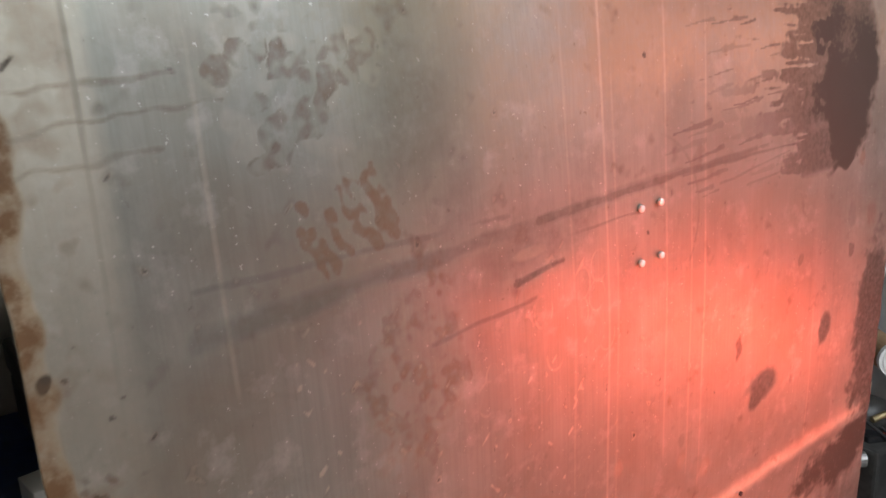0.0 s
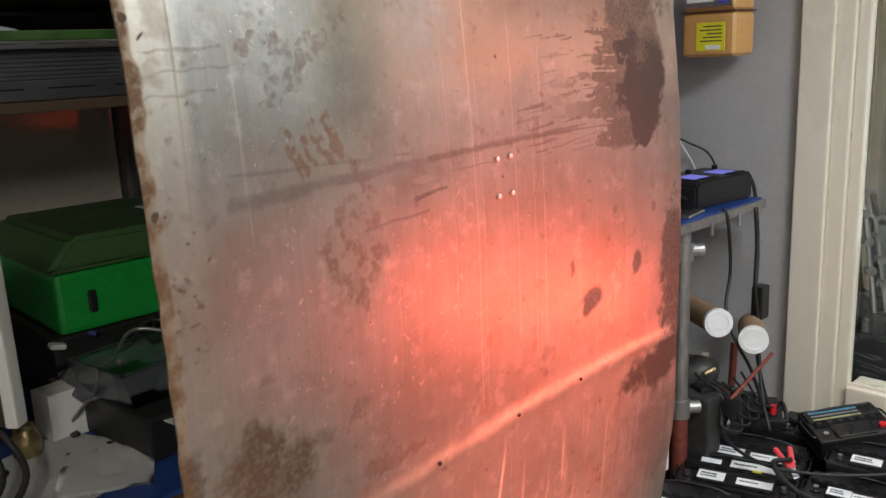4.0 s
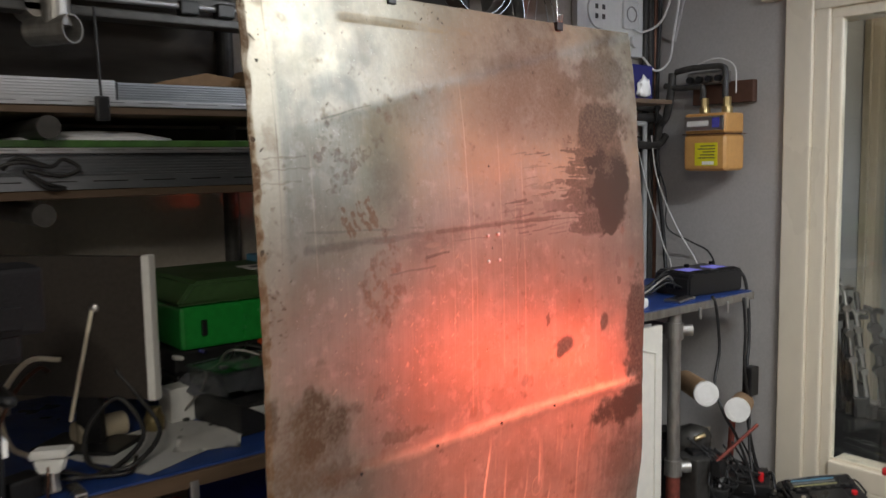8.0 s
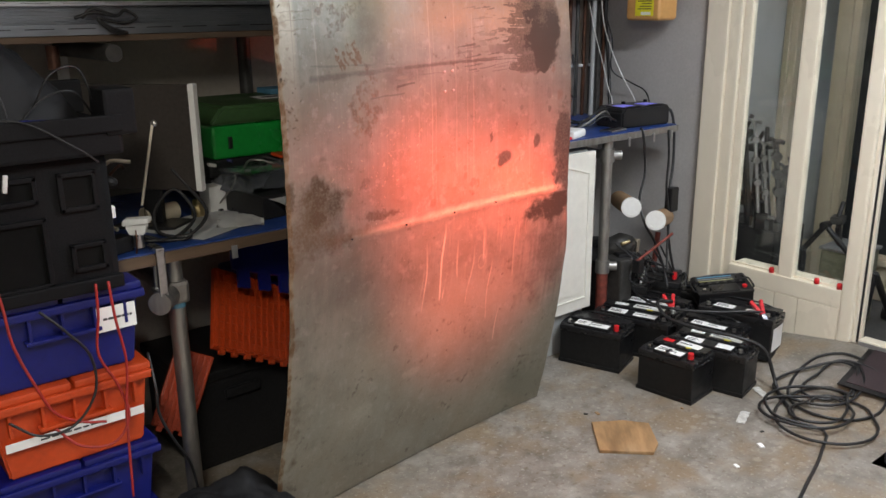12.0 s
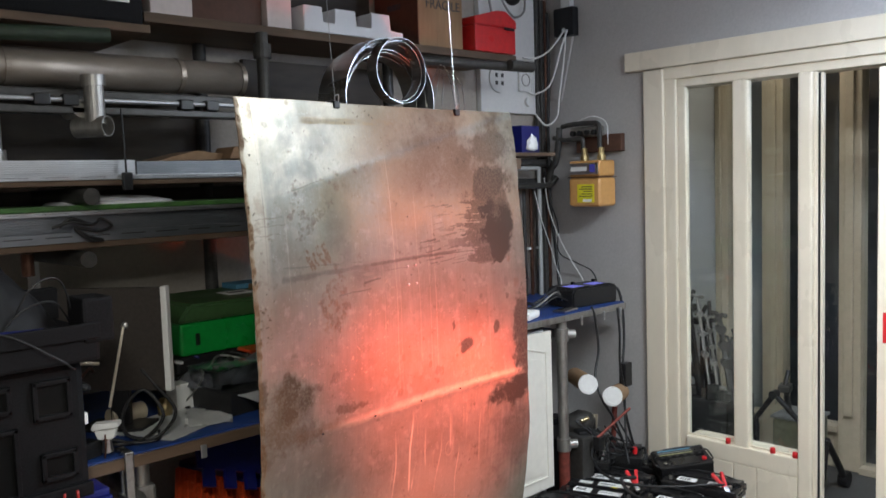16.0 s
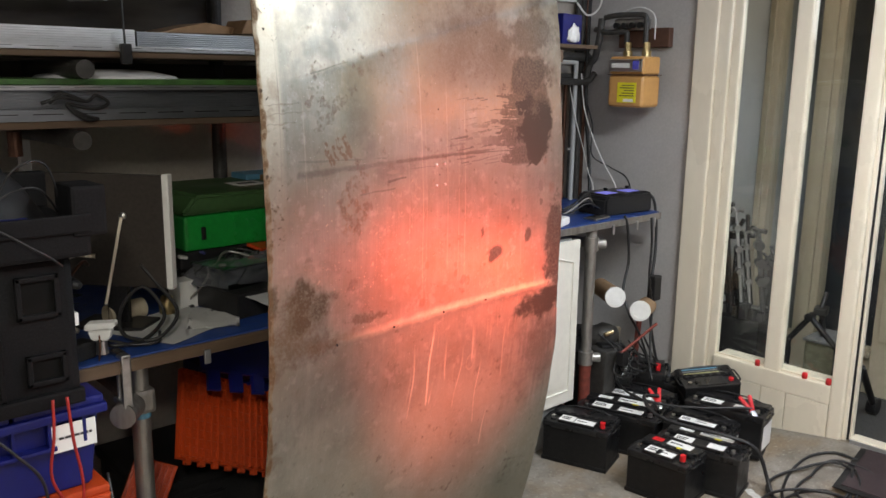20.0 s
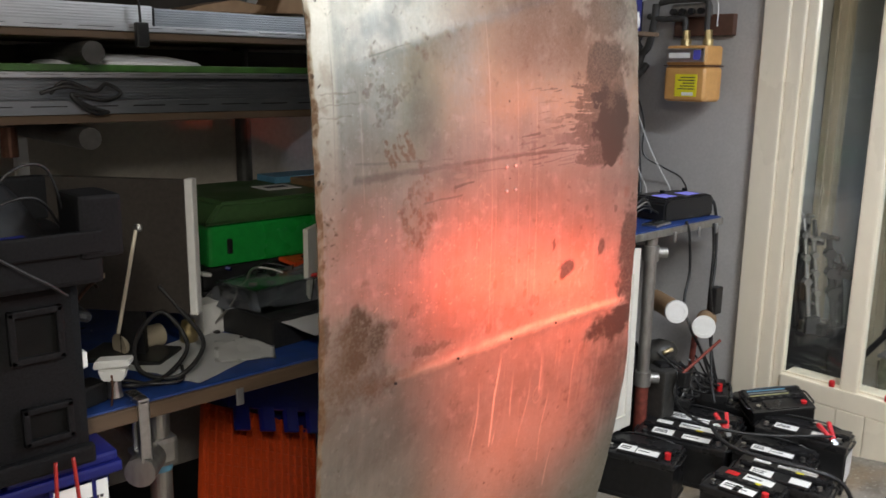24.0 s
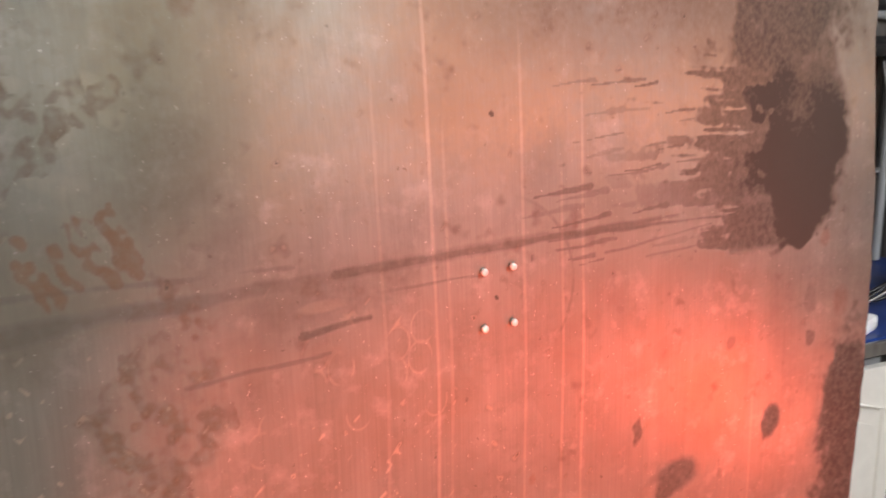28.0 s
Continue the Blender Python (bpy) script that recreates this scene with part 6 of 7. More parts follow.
solid("shade_board", box(-0.75, 1.30, 2.03, 2.084, 1.5825, 1.628, 0.002), M_SHELF_SHADE, "dark narrow board added as shade at the back of the lower shelf", "board", group="stored boards")
solid("shade_board", box(0.60, 1.78, 2.064, 2.088, 2.1985, 2.60, 0.002), M_SHELF_SHADE, "dark board added as shade behind the cartons", "board", group="stored boards")
solid("shade_board", box(-0.60, 0.56, 2.064, 2.088, 2.1385, 2.58, 0.002), M_SHELF_SHADE, "dark board added as shade behind the black case", "board", group="stored boards")
solid("dark_rail", box(-0.75, 1.1, 1.66, 1.70, 1.900, 1.925, 0.004), M_TUBE_DARK, "long dark steel rail under the duct", "rail")
rod = thing("chrome_rail", "long bright chrome rail with black clips", "rail")
part("bar", tube((-0.75, 1.62, 1.885), (0.88, 1.62, 1.893), 0.0075), M_ALU, rod)
for cx in (0.18, 0.26, 0.62, 0.71):
    part("clip", box(cx, cx + 0.045, 1.605, 1.635, 1.872, 1.905, 0.004), M_BLACK, rod)
solid("dark_rail", box(-0.75, 1.1, 1.62, 1.68, 1.850, 1.872, 0.004), M_TUBE_DARK, "long dark steel rail under the chrome rail", "rail")
tee = thing("pipe_tee", "grey scaffold tee with an open tube end", "pipe fitting", pose(0.345, 1.60, 1.83))
part("stem", tube((0, 0, -0.01), (0, 0, 0.125), 0.029, n=24), M_TUBE, tee)
part("collar", tube((0, 0, 0.10), (0, 0, 0.132), 0.034, n=24), M_TUBE, tee)
part("open_end", tube((0.022, -0.035, -0.018), (-0.035, 0.055, -0.018), 0.031, n=24, hollow=0.004), M_TUBE, tee, "open tube end")
part("back_tube", tube((-0.03, 0.02, 0.035), (-0.03, 0.12, 0.035), 0.026, n=20), M_TUBE, tee)
solid("green_tube", tube((0.40, 1.60, 2.082), (-0.30, 1.66, 2.050), 0.022, n=20), surface("dark_green_tube", (0.02, 0.035, 0.02), 0.5), "dark green tube stored under the top plank", "pipe")
hook = thing("strap_hook", "black strap hanging with a hook from the rail", "strap")
part("strap", tube((0.425, 1.592, 1.672), (0.420, 1.592, 1.868), 0.003), M_RUBBER, hook)
part("buckle", box(0.410, 0.440, 1.580, 1.598, 1.622, 1.676, 0.005), M_BLACK, hook)
for k in range(2):
    cable("shelf_lead", [(0.20 + 0.02 * k, 1.597, 1.52), (0.25, 1.585, 1.535 + 0.01 * k), (0.31, 1.585, 1.525), (0.34, 1.595, 1.54), (0.37, 1.592, 1.52), (0.33, 1.585, 1.505), (0.26, 1.585, 1.518), (0.30, 1.583, 1.49 - 0.01 * k), (0.34, 1.59, 1.478)], 0.0045, M_RUBBER, "black lead bundled on the lower shelf edge", group="shelf leads")
solid("copper_elbow", tube((0.16, 1.70, 1.38), (0.16, 1.70, 1.446), 0.018), M_COPPER, "copper pipe end under the lower shelf", "pipe")
solid("white_post", box(0.245, 0.275, 1.96, 1.99, BZ, 1.40, 0.003), M_WHITE, "white plastic post standing behind the panel", "post")

# boxes on the top plank
TZ = 2.1985
amp = thing("black_equipment_case", "black equipment case with a printed paper sleeve", "equipment case", pose(0.27, 1.68, 2.1385))
part("body", box(-0.35, 0.28, 0, 0.40, 0, 0.20, 0.012), M_CASE, amp)
part("paper_sleeve", box(-0.02, 0.235, -0.003, 0.0, 0.065, 0.198), M_PAPER, amp, "printed white paper sleeve")
part("picture_band", box(-0.012, 0.228, -0.0045, -0.0031, 0.112, 0.190), M_TAPEBLUE, amp, "blue printed picture")
part("dark_band", box(-0.012, 0.228, -0.0045, -0.0031, 0.078, 0.106), M_PRINT, amp, "dark printed band")
part("pale_inset", box(0.140, 0.216, -0.0056, -0.0046, 0.096, 0.178), M_PAPER, amp, "pale printed inset")
part("band_print", bars(1, 0.0, 0.125, 0.082, 0.102, -0.0046, seed=12), M_PAPER, amp)
part("blue_line", box(-0.008, 0.125, -0.0056, -0.0046, 0.116, 0.124), M_BLUE, amp)
for i, (x0, x1) in enumerate(((0.615, 0.765), (1.06, 1.165))):
    solid("white_carton", box(x0, x1, 1.77, 2.06, TZ, TZ + 0.16 - 0.03 * i, 0.003), surface("pinkish_white_card", (0.66, 0.58, 0.55), 0.8, vary=0.05, bump=0.05) if i == 0 else bpy.data.materials["pinkish_white_card"], "plain pinkish-white carton on the top plank", "carton", group="cartons")
solid("dark_carton", box(0.775, 1.055, 1.80, 2.06, TZ, TZ + 0.24, 0.004), M_CARD_DARK, "dark brown carton between white ones", "carton")
foam = [(0, 0), (0.49, 0), (0.49, 0.035), (0.42, 0.035), (0.42, 0.10), (0.325, 0.10), (0.325, 0.035), (0.245, 0.035), (0.245, 0.095), (0.145, 0.095), (0.145, 0.035), (0.085, 0.035), (0.085, 0.095), (0, 0.095)]
solid("packing_foam", prism(foam, 0, 0.10, bevel=0.003), M_FOAM, "white castellated packing foam on the top plank", "packing foam", pose(1.20, 1.74, TZ, 0, 0, 0))
carton = thing("cardboard_box", "brown cardboard box marked FRAGILE on the top plank", "cardboard box", pose(1.815, 1.78, TZ))
part("box_body", box(0, 0.265, 0, 0.29, 0, 0.32, 0.003), M_CARD, carton)
part("printed_side", box(-0.002, 0.0, 0.004, 0.286, 0.004, 0.316), M_CARD_DARK, carton, "dark printed side")
part("tape", box(0.105, 0.155, -0.0014, 0.0, 0.02, 0.085), M_CARD, carton)
part("tape", box(0.105, 0.155, -0.0014, 0.0, 0.245, 0.318), M_PAPER, carton, "pale tape")
words("FRAGILE", 0.056, M_PRINT, carton, Matrix.Translation((0.145, -0.0015, 0.185)) @ pose(0, 0, 0, 90, 0, 0), "printed word FRAGILE")
part("print_bars", moved(bars(1, 0, 0.09, 0.0, 0.05, 0, seed=2), Matrix.Translation((-0.0022, 0.20, 0.16)) @ pose(0, 0, 0, 0, 0, -90)), M_PRINT, carton)
redbox = thing("metal_tool_box", "red painted metal tool box with a gabled lid", "tool box", pose(2.105, 1.725, TZ))
part("body", box(0, 0.27, 0, 0.34, 0, 0.115, 0.004), M_RED, redbox)
part("lid", prism([(-0.004, 0.116), (0.274, 0.116), (0.274, 0.150), (0.205, 0.190), (0.150, 0.190), (-0.004, 0.150)], -0.004, 0.344, bevel=0.003), M_RED, redbox)
part("hasp", box(0.19, 0.255, -0.008, -0.003, 0.105, 0.118, 0.002), M_BLACK, redbox)

# bright hoops of steel band standing behind the sheet
M_BAND = surface("springy_steel_band", (0.50, 0.50, 0.49), 0.30, 1.0, vary=0.12, grain=50, dirt=0.25, dirt_color=(0.22, 0.21, 0.20), rough_vary=0.08, bump=0.04, stretch=(1, 0.2, 1))
hoops = thing("steel_band_coil", "coil of bright springy steel band standing on the rack", "steel band", pose(1.335, 1.47, 1.700))
for i, (r, dx, wd, ph) in enumerate(((0.217, 0.0, 0.085, 0.0), (0.212, 0.006, 0.08, 0.3), (0.200, 0.012, 0.08, 0.6), (0.196, 0.022, 0.07, 0.9), (0.206, -0.012, 0.075, 1.2), (0.192, 0.028, 0.06, 1.5))):
    bm = bmesh.new()
    n = 56
    ring = []
    for k in range(n):
        q = 2 * math.pi * k / n
        x, z = dx + r * math.sin(q), r * 1.0 - r * math.cos(q)
        y = -0.06 + 0.02 * i + 0.012 * math.sin(q + ph)
        ring.append([bm.verts.new(p) for p in ((x, y, z), (x, y + wd, z), (dx + (x - dx) * 0.988, y + wd, r + (z - r) * 0.988), (dx + (x - dx) * 0.988, y, r + (z - r) * 0.988))])
    for p, q in zip(ring, ring[1:] + ring[:1]):
        for s in range(4):
            bm.faces.new((p[s], p[(s + 1) % 4], q[(s + 1) % 4], q[s]))
    part("band", bm, M_BAND, hoops, smooth=False)
for r, y0 in ((0.117, -0.085), (0.108, -0.070)):
    part("inner_band", moved(tube((0, 0, 0), (0, 0, 0.05), r, n=48, hollow=0.0016), Matrix.Translation((0.030, y0 + 0.05, 0.318)) @ pose(0, 0, 0, 90, 4, 0)), M_BAND, hoops, "small inner loop of bright band")
for k in range(3):
    cable("steel_wire", [(1.50 + 0.05 * k, 1.45, 1.80), (1.62 + 0.03 * k, 1.50, 2.0), (1.75, 1.58, 2.09 - 0.02 * k), (1.84 + 0.03 * k, 1.62, 2.02), (1.90 + 0.02 * k, 1.64, 1.80)], 0.0018, M_STEEL, "springy steel wire arching behind the sheet", group="steel wires", category="wire")


# ---- right bench, meter and pipework ----
RZ = 0.985
rb = thing("side_bench", "narrow scaffold-tube side bench with a blue top", "workbench")
part("bench_top", box(1.68, 2.905, 1.505, 2.095, RZ - 0.030, RZ, 0.004), M_BLUETOP, rb, "worn blue bench top")
part("front_edge", box(1.68, 2.905, 1.493, 1.505, RZ - 0.034, RZ - 0.004, 0.003), M_TUBE, rb, "scuffed metal edge strip")
part("leg", tube((2.425, 1.53, 0.34), (2.425, 1.53, RZ - 0.03), 0.0245, n=24), M_TUBE, rb)
part("leg", tube((2.425, 1.53, 0.0), (2.425, 1.53, 0.34), 0.0265, n=24), M_RUSTPOLE, rb, "rust red lower leg")
part("leg", tube((2.86, 2.03, 0.0), (2.86, 2.03, RZ - 0.03), 0.0245, n=20), M_TUBE, rb)
for z in (0.885, 0.36):
    c = part("tube_clamp", tube((2.425, 1.53, z - 0.03), (2.425, 1.53, z + 0.03), 0.033, n=20), M_TUBE, rb)
    part("clamp_arm", tube((2.425, 1.53, z), (2.475, 1.49, z), 0.022), M_TUBE, c)
part("cross_tube", tube((2.425, 1.55, 0.885), (2.425, 2.05, 0.885), 0.022), M_TUBE, rb)
for bx in (2.52, 2.70, 2.84):
    part("edge_clip", box(bx, bx + 0.014, 1.486, 1.494, RZ - 0.065, RZ - 0.022, 0.002), M_ALU, rb)

cab = thing("base_cabinet", "base cabinet with a white panelled door under the bench", "cabinet")
part("carcass", box(1.72, 2.29, 1.53, 2.06, 0.0, 0.93, 0.004), M_HALL_PALE, cab)
door = part("door", box(1.74, 2.305, 1.495, 1.515, 0.20, 0.925, 0.003), M_DOORWHITE, cab, "white panelled cabinet door")
arch = [(1.81, 0.28), (2.235, 0.28), (2.235, 0.80)] + [(2.235 - 0.425 * k / 12, 0.80 + 0.035 * math.sin(math.pi * k / 12)) for k in range(1, 12)] + [(1.81, 0.80)]
part("raised_panel", prism(arch, 1.489, 1.4955, bevel=0.003), M_DOORWHITE, door)
bm = bmesh.new()
sweep([(x, 1.4935, z) for x, z in [(1.785, 0.255), (2.262, 0.255), (2.262, 0.83), (2.10, 0.875), (1.95, 0.875), (1.785, 0.83), (1.785, 0.255)]], 0.005, bm, steps=0, n=6)
part("moulding", bm, M_DOORWHITE, door)

# twin battery charger
ch = thing("battery_charger", "black twin battery charger with two violet screens", "battery charger", pose(2.735, 1.640, RZ, 0, 0, -6))
part("body", prism([(-0.16, 0.0), (0.16, 0.0), (0.16, 0.085), (0.14, 0.095), (-0.14, 0.095), (-0.16, 0.075)], -0.09, 0.09, bevel=0.008), M_BLACK, ch)
for x in (-0.075, 0.075):
    part("screen", box(x - 0.050, x + 0.030, -0.055, 0.015, 0.095, 0.0975, 0.001), glowing("violet_screen", (0.22, 0.22, 0.75), 0.35) if x < 0 else bpy.data.materials["violet_screen"], ch, "violet lit screen")
    part("button_pad", box(x - 0.045, x + 0.045, -0.085, -0.065, 0.095, 0.0985, 0.002), M_CASE, ch)
    part("terminal", tube((x + 0.05, 0.04, 0.095), (x + 0.05, 0.04, 0.108), 0.010), M_CASE, ch)
solid("mobile_phone", box(-0.065, 0.065, -0.034, 0.034, 0, 0.012, 0.005), M_STEEL, "grey phone-sized gadget lying on the blue bench", "gadget", pose(2.49, 1.555, RZ, 0, 0, 8))
solid("paper_bag", box(-0.07, 0.07, -0.04, 0.04, 0, 0.035, 0.012), M_PAPER, "small crumpled white packet on the blue bench", "packet", pose(2.215, 1.56, RZ, 0, 0, 20))
solid("red_packet", box(-0.05, 0.05, -0.02, 0.02, 0, 0.014, 0.004), M_REDPLASTIC, "flat red packet under the white one", "packet", pose(2.13, 1.525, RZ, 0, 0, 10))
for k in range(5):
    cable("charger_lead", [(2.58, 1.60 + 0.02 * k, RZ + 0.03), (2.50, 1.62, RZ + 0.06 + 0.012 * k), (2.42 - 0.02 * k, 1.66, RZ + 0.02 + 0.02 * (k % 2)), (2.36, 1.72 + 0.03 * k, RZ + 0.05), (2.28, 1.80, RZ + 0.015)], 0.0042, M_RUBBER if k != 2 else M_TUBE, "lead running to the charger on the bench", group="charger leads")
cable("charger_mains_lead", [(2.895, 1.60, RZ + 0.06), (2.935, 1.565, RZ + 0.055), (2.945, 1.545, RZ - 0.05), (2.925, 1.525, RZ - 0.20), (2.890, 1.51, RZ - 0.30), (2.875, 1.50, RZ - 0.36), (2.875, 1.49, RZ - 0.55), (2.900, 1.45, RZ - 0.75), (2.905, 1.40, 0.25), (2.86, 1.36, 0.20)], 0.007, M_RUBBER, "black mains lead looping down from the charger", group="hanging black leads")
cable("hanging_lead", [(2.62, 1.50, RZ + 0.01), (2.63, 1.488, RZ - 0.04), (2.65, 1.485, RZ - 0.20), (2.60, 1.47, RZ - 0.32), (2.58, 1.42, RZ - 0.42), (2.64, 1.40, RZ - 0.52), (2.70, 1.38, RZ - 0.66), (2.68, 1.34, 0.24)], 0.006, M_RUBBER, "black lead hanging below the side bench", group="hanging black leads")
cable("hanging_lead", [(2.82, 1.49, RZ - 0.02), (2.83, 1.485, RZ - 0.15), (2.82, 1.48, RZ - 0.30), (2.84, 1.47, RZ - 0.45), (2.80, 1.44, RZ - 0.60), (2.76, 1.40, 0.28)], 0.006, M_RUBBER, "black lead hanging below the side bench", group="hanging black leads")
solid("plug_block", box(-0.03, 0.03, -0.02, 0.02, -0.06, 0.06, 0.006), M_BLACK, "black plug block hanging on a lead", "plug", pose(2.875, 1.485, 0.62))
# white-capped cardboard tubes under the side bench
for i, (ex, ey, ez) in enumerate(((2.517, 1.452, 0.642), (2.598, 1.372, 0.581))):
    axis = Vector((0.80, 0.42, -0.16)).normalized() if i else Vector((0.62, 0.70, -0.10)).normalized()
    roll = thing("cardboard_tube", "brown cardboard tube with a white plastic end cap", "tube", group="cardboard tubes")
    e = Vector((ex, ey, ez))
    part("tube_wall", tube(e + axis * 0.004, e + axis * 0.32, 0.043, n=28), M_CARD, roll)
    cap = part("end_cap", tube(e - axis * 0.004, e + axis * 0.012, 0.046, n=28), M_WHITE, roll, "white end cap")
    part("cap_ring", tube(e - axis * 0.007, e - axis * 0.004, 0.037, n=24, hollow=0.006), M_WHITE, cap)
bar_clamp = thing("bar_clamp", "dark red bar clamp lying on clutter below the tubes", "clamp")
part("bar", tube((2.51, 1.40, 0.395), (2.735, 1.37, 0.495), 0.0065), M_RUSTPOLE, bar_clamp)
part("jaw", box(2.505, 2.545, 1.38, 1.42, 0.335, 0.40, 0.006), M_BLACK, bar_clamp)
# metal clutter heap behind the batteries
rnd = random.Random(11)
CLUT = (M_BLACK, M_TUBE, M_STEEL, M_TUBE_DARK, M_RUSTPOLE, M_BLACK, M_TUBE_DARK, M_CREAM_DIM)
for i in range(34):
    x, y = 2.50 + rnd.random() * 0.42, 1.50 + rnd.random() * 0.50
    h = rnd.uniform(0.10, 0.42)
    if i % 3:
        bm = tube((0, 0, 0), (rnd.uniform(-0.12, 0.12), rnd.uniform(-0.10, 0.12), h), rnd.uniform(0.008, 0.022), n=12)
        solid("scrap_bar", bm, CLUT[i % 8], "scrap metal bar in the heap under the bench", "scrap metal", pose(x, y, 0.0), "scrap heap")
    else:
        s = rnd.uniform(0.03, 0.07)
        solid("scrap_fitting", box(-s, s, -s * 0.7, s * 0.7, 0, h, 0.010), CLUT[i % 8], "old fitting in the heap under the bench", "scrap metal", pose(x, y, 0, 0, 0, rnd.uniform(0, 90)), "scrap heap")
solid("old_pump", lathe([(0.05, 0), (0.062, 0.02), (0.062, 0.10), (0.04, 0.13), (0.02, 0.15)], 24), M_TUBE_DARK, "dull dark pump body under the side bench", "pump", pose(2.56, 1.62, 0.38, 60, 0, 30), smooth=True)
solid("pump_plinth", box(2.46, 2.70, 1.55, 1.80, 0.0, 0.36, 0.01), M_BLACK, "black box under the side bench", "box")
solid("brass_valve", tube((2.52, 1.50, 0.455), (2.56, 1.485, 0.465), 0.009), M_BRASS, "small brass valve on the heap", "valve")

# gas meter
mt = thing("gas_meter", "ochre painted gas meter with a yellow sticker fixed to the wall", "gas meter", pose(2.832, 1.590, 1.465))
part("lower_body", box(0.0, 0.145, 0.0, 0.200, 0.0, 0.150, 0.024, segments=3), M_METER, mt)
part("upper_body", box(0.004, 0.141, 0.004, 0.196, 0.152, 0.235, 0.014, segments=3), M_METER, mt)
part("seam", box(-0.0015, 0.1465, -0.0015, 0.2015, 0.1485, 0.1525, 0.001), M_CARD_DARK, mt)
idx = part("index_panel", box(-0.006, 0.004, 0.010, 0.190, 0.165, 0.222, 0.003), M_STEEL, mt, "grey index panel")
part("counter_window", box(-0.0075, -0.006, 0.075, 0.175, 0.182, 0.204), M_PAPER, idx)
part("makers_mark", box(-0.0072, -0.006, 0.025, 0.058, 0.175, 0.215), M_LCD, idx)
st = part("sticker", box(-0.0015, 0.0, 0.035, 0.140, 0.022, 0.115), M_YELLOW, mt, "yellow warning sticker")
bm = bmesh.new()
for k in range(5):
    box(-0.0024, -0.0016, 0.046, 0.126 - 0.012 * (k % 3), 0.052 + 0.012 * k, 0.056 + 0.012 * k, 0, bm)
part("sticker_print", bm, M_PRINT, st)
part("barcode", box(-0.0024, -0.0016, 0.050, 0.105, 0.026, 0.040), M_PAPER, st)
for y in (0.045, 0.150):
    u = part("union", tube((0.08, y, 0.235), (0.08, y, 0.262), 0.022, n=12), M_BRASS, mt)
    part("union_nut", tube((0.08, y, 0.262), (0.08, y, 0.300), 0.016, n=6), M_BRASS, u)
bracket = thing("meter_bracket", "dark steel bracket and pipes above the gas meter", "bracket")
part("plate", box(3.00, 3.035, 1.575, 1.86, 1.745, 1.835, 0.004), M_CARD_DARK, bracket)
part("pipe", sweep([(2.912, 1.645, 1.76), (2.912, 1.645, 1.86), (2.912, 1.655, 1.885), (2.91, 1.69, 1.892), (2.90, 1.80, 1.892), (2.91, 1.88, 1.885)], 0.013, n=12), M_TUBE_DARK, bracket)
part("pipe", sweep([(2.912, 1.750, 1.76), (2.912, 1.750, 1.80), (2.91, 1.765, 1.815), (2.90, 1.86, 1.815), (2.90, 1.93, 1.83)], 0.013, n=12), M_TUBE_DARK, bracket)
part("regulator", box(2.93, 2.99, 1.665, 1.84, 1.825, 1.880, 0.01), M_TUBE, bracket)
for k in range(4):
    part("knob", tube((2.932, 1.685 + 0.045 * k, 1.845), (2.912, 1.685 + 0.045 * k, 1.845), 0.014, n=12), M_BLACK, bracket)
cable("white_bond_wire", [(2.95, 1.62, 1.78), (2.95, 1.625, 1.88), (2.95, 1.67, 1.918), (2.93, 1.72, 1.925), (2.95, 1.84, 1.90)], 0.003, M_WHITE, "thin white wire arching over the meter pipes")

# pipes in the corner
pipes = thing("corner_pipework", "bank of dark copper heating pipes in the corner", "pipework")
for k in range(9):
    x = 2.46 + 0.055 * k
    part("riser", tube((x, 2.055, RZ), (x, 2.055, 1.58 + 0.02 * (k % 3)), 0.0105, n=12), M_COPPER if k % 2 else M_TUBE_DARK, pipes)
for z, r in ((1.60, 0.019), (1.70, 0.022), (1.745, 0.016)):
    part("manifold", tube((2.20, 2.03, z), (2.985, 2.03, z), r, n=14), M_TUBE_DARK, pipes)
part("grey_drop_pipe", sweep([(2.38, 1.99, 1.672), (2.80, 1.99, 1.672), (2.835, 1.99, 1.66), (2.84, 1.99, 1.62), (2.84, 1.99, 0.99)], 0.011, n=12), M_HALL_PALE, pipes, "grey white plastic drop pipe")
for k in range(7):
    part("pipe_clip", box(2.445 + 0.07 * k, 2.470 + 0.07 * k, 2.035, 2.047, 1.235, 1.248, 0.002), M_WHITE, pipes)
for k, x in enumerate((2.93, 2.965, 3.0)):
    part("tall_riser", tube((x, 2.06, RZ - 0.03), (x, 2.06, 2.58), 0.013 + 0.004 * (k == 1), n=12), M_TUBE_DARK if k != 2 else M_COPPER, pipes)
part("insulated_elbow", sweep([(2.92, 1.99, 1.56), (2.92, 1.97, 1.66), (2.91, 1.93, 1.70), (2.90, 1.90, 1.80), (2.91, 1.90, 1.88)], 0.017, n=12), M_TUBE_DARK, pipes)
part("insulated_elbow", sweep([(2.55, 1.99, 1.58), (2.75, 1.98, 1.58), (2.90, 1.97, 1.58), (2.95, 1.96, 1.62)], 0.017, n=12), M_TUBE_DARK, pipes)
solid("small_shelf", box(2.22, 2.52, 1.62, 2.09, 1.722, 1.738, 0.002), M_PLY, "small wooden shelf on the corner pipes", "shelf")
tis = thing("tissue_box", "blue cardboard tissue box with a white tissue", "tissue box", pose(2.315, 1.65, 1.7385, 0, 0, 6))
part("carton", box(0.0, 0.145, 0.0, 0.115, 0, 0.125, 0.002), M_BLUE, tis)
bm = bmesh.new()
bmesh.ops.create_icosphere(bm, subdivisions=3, radius=1.0)
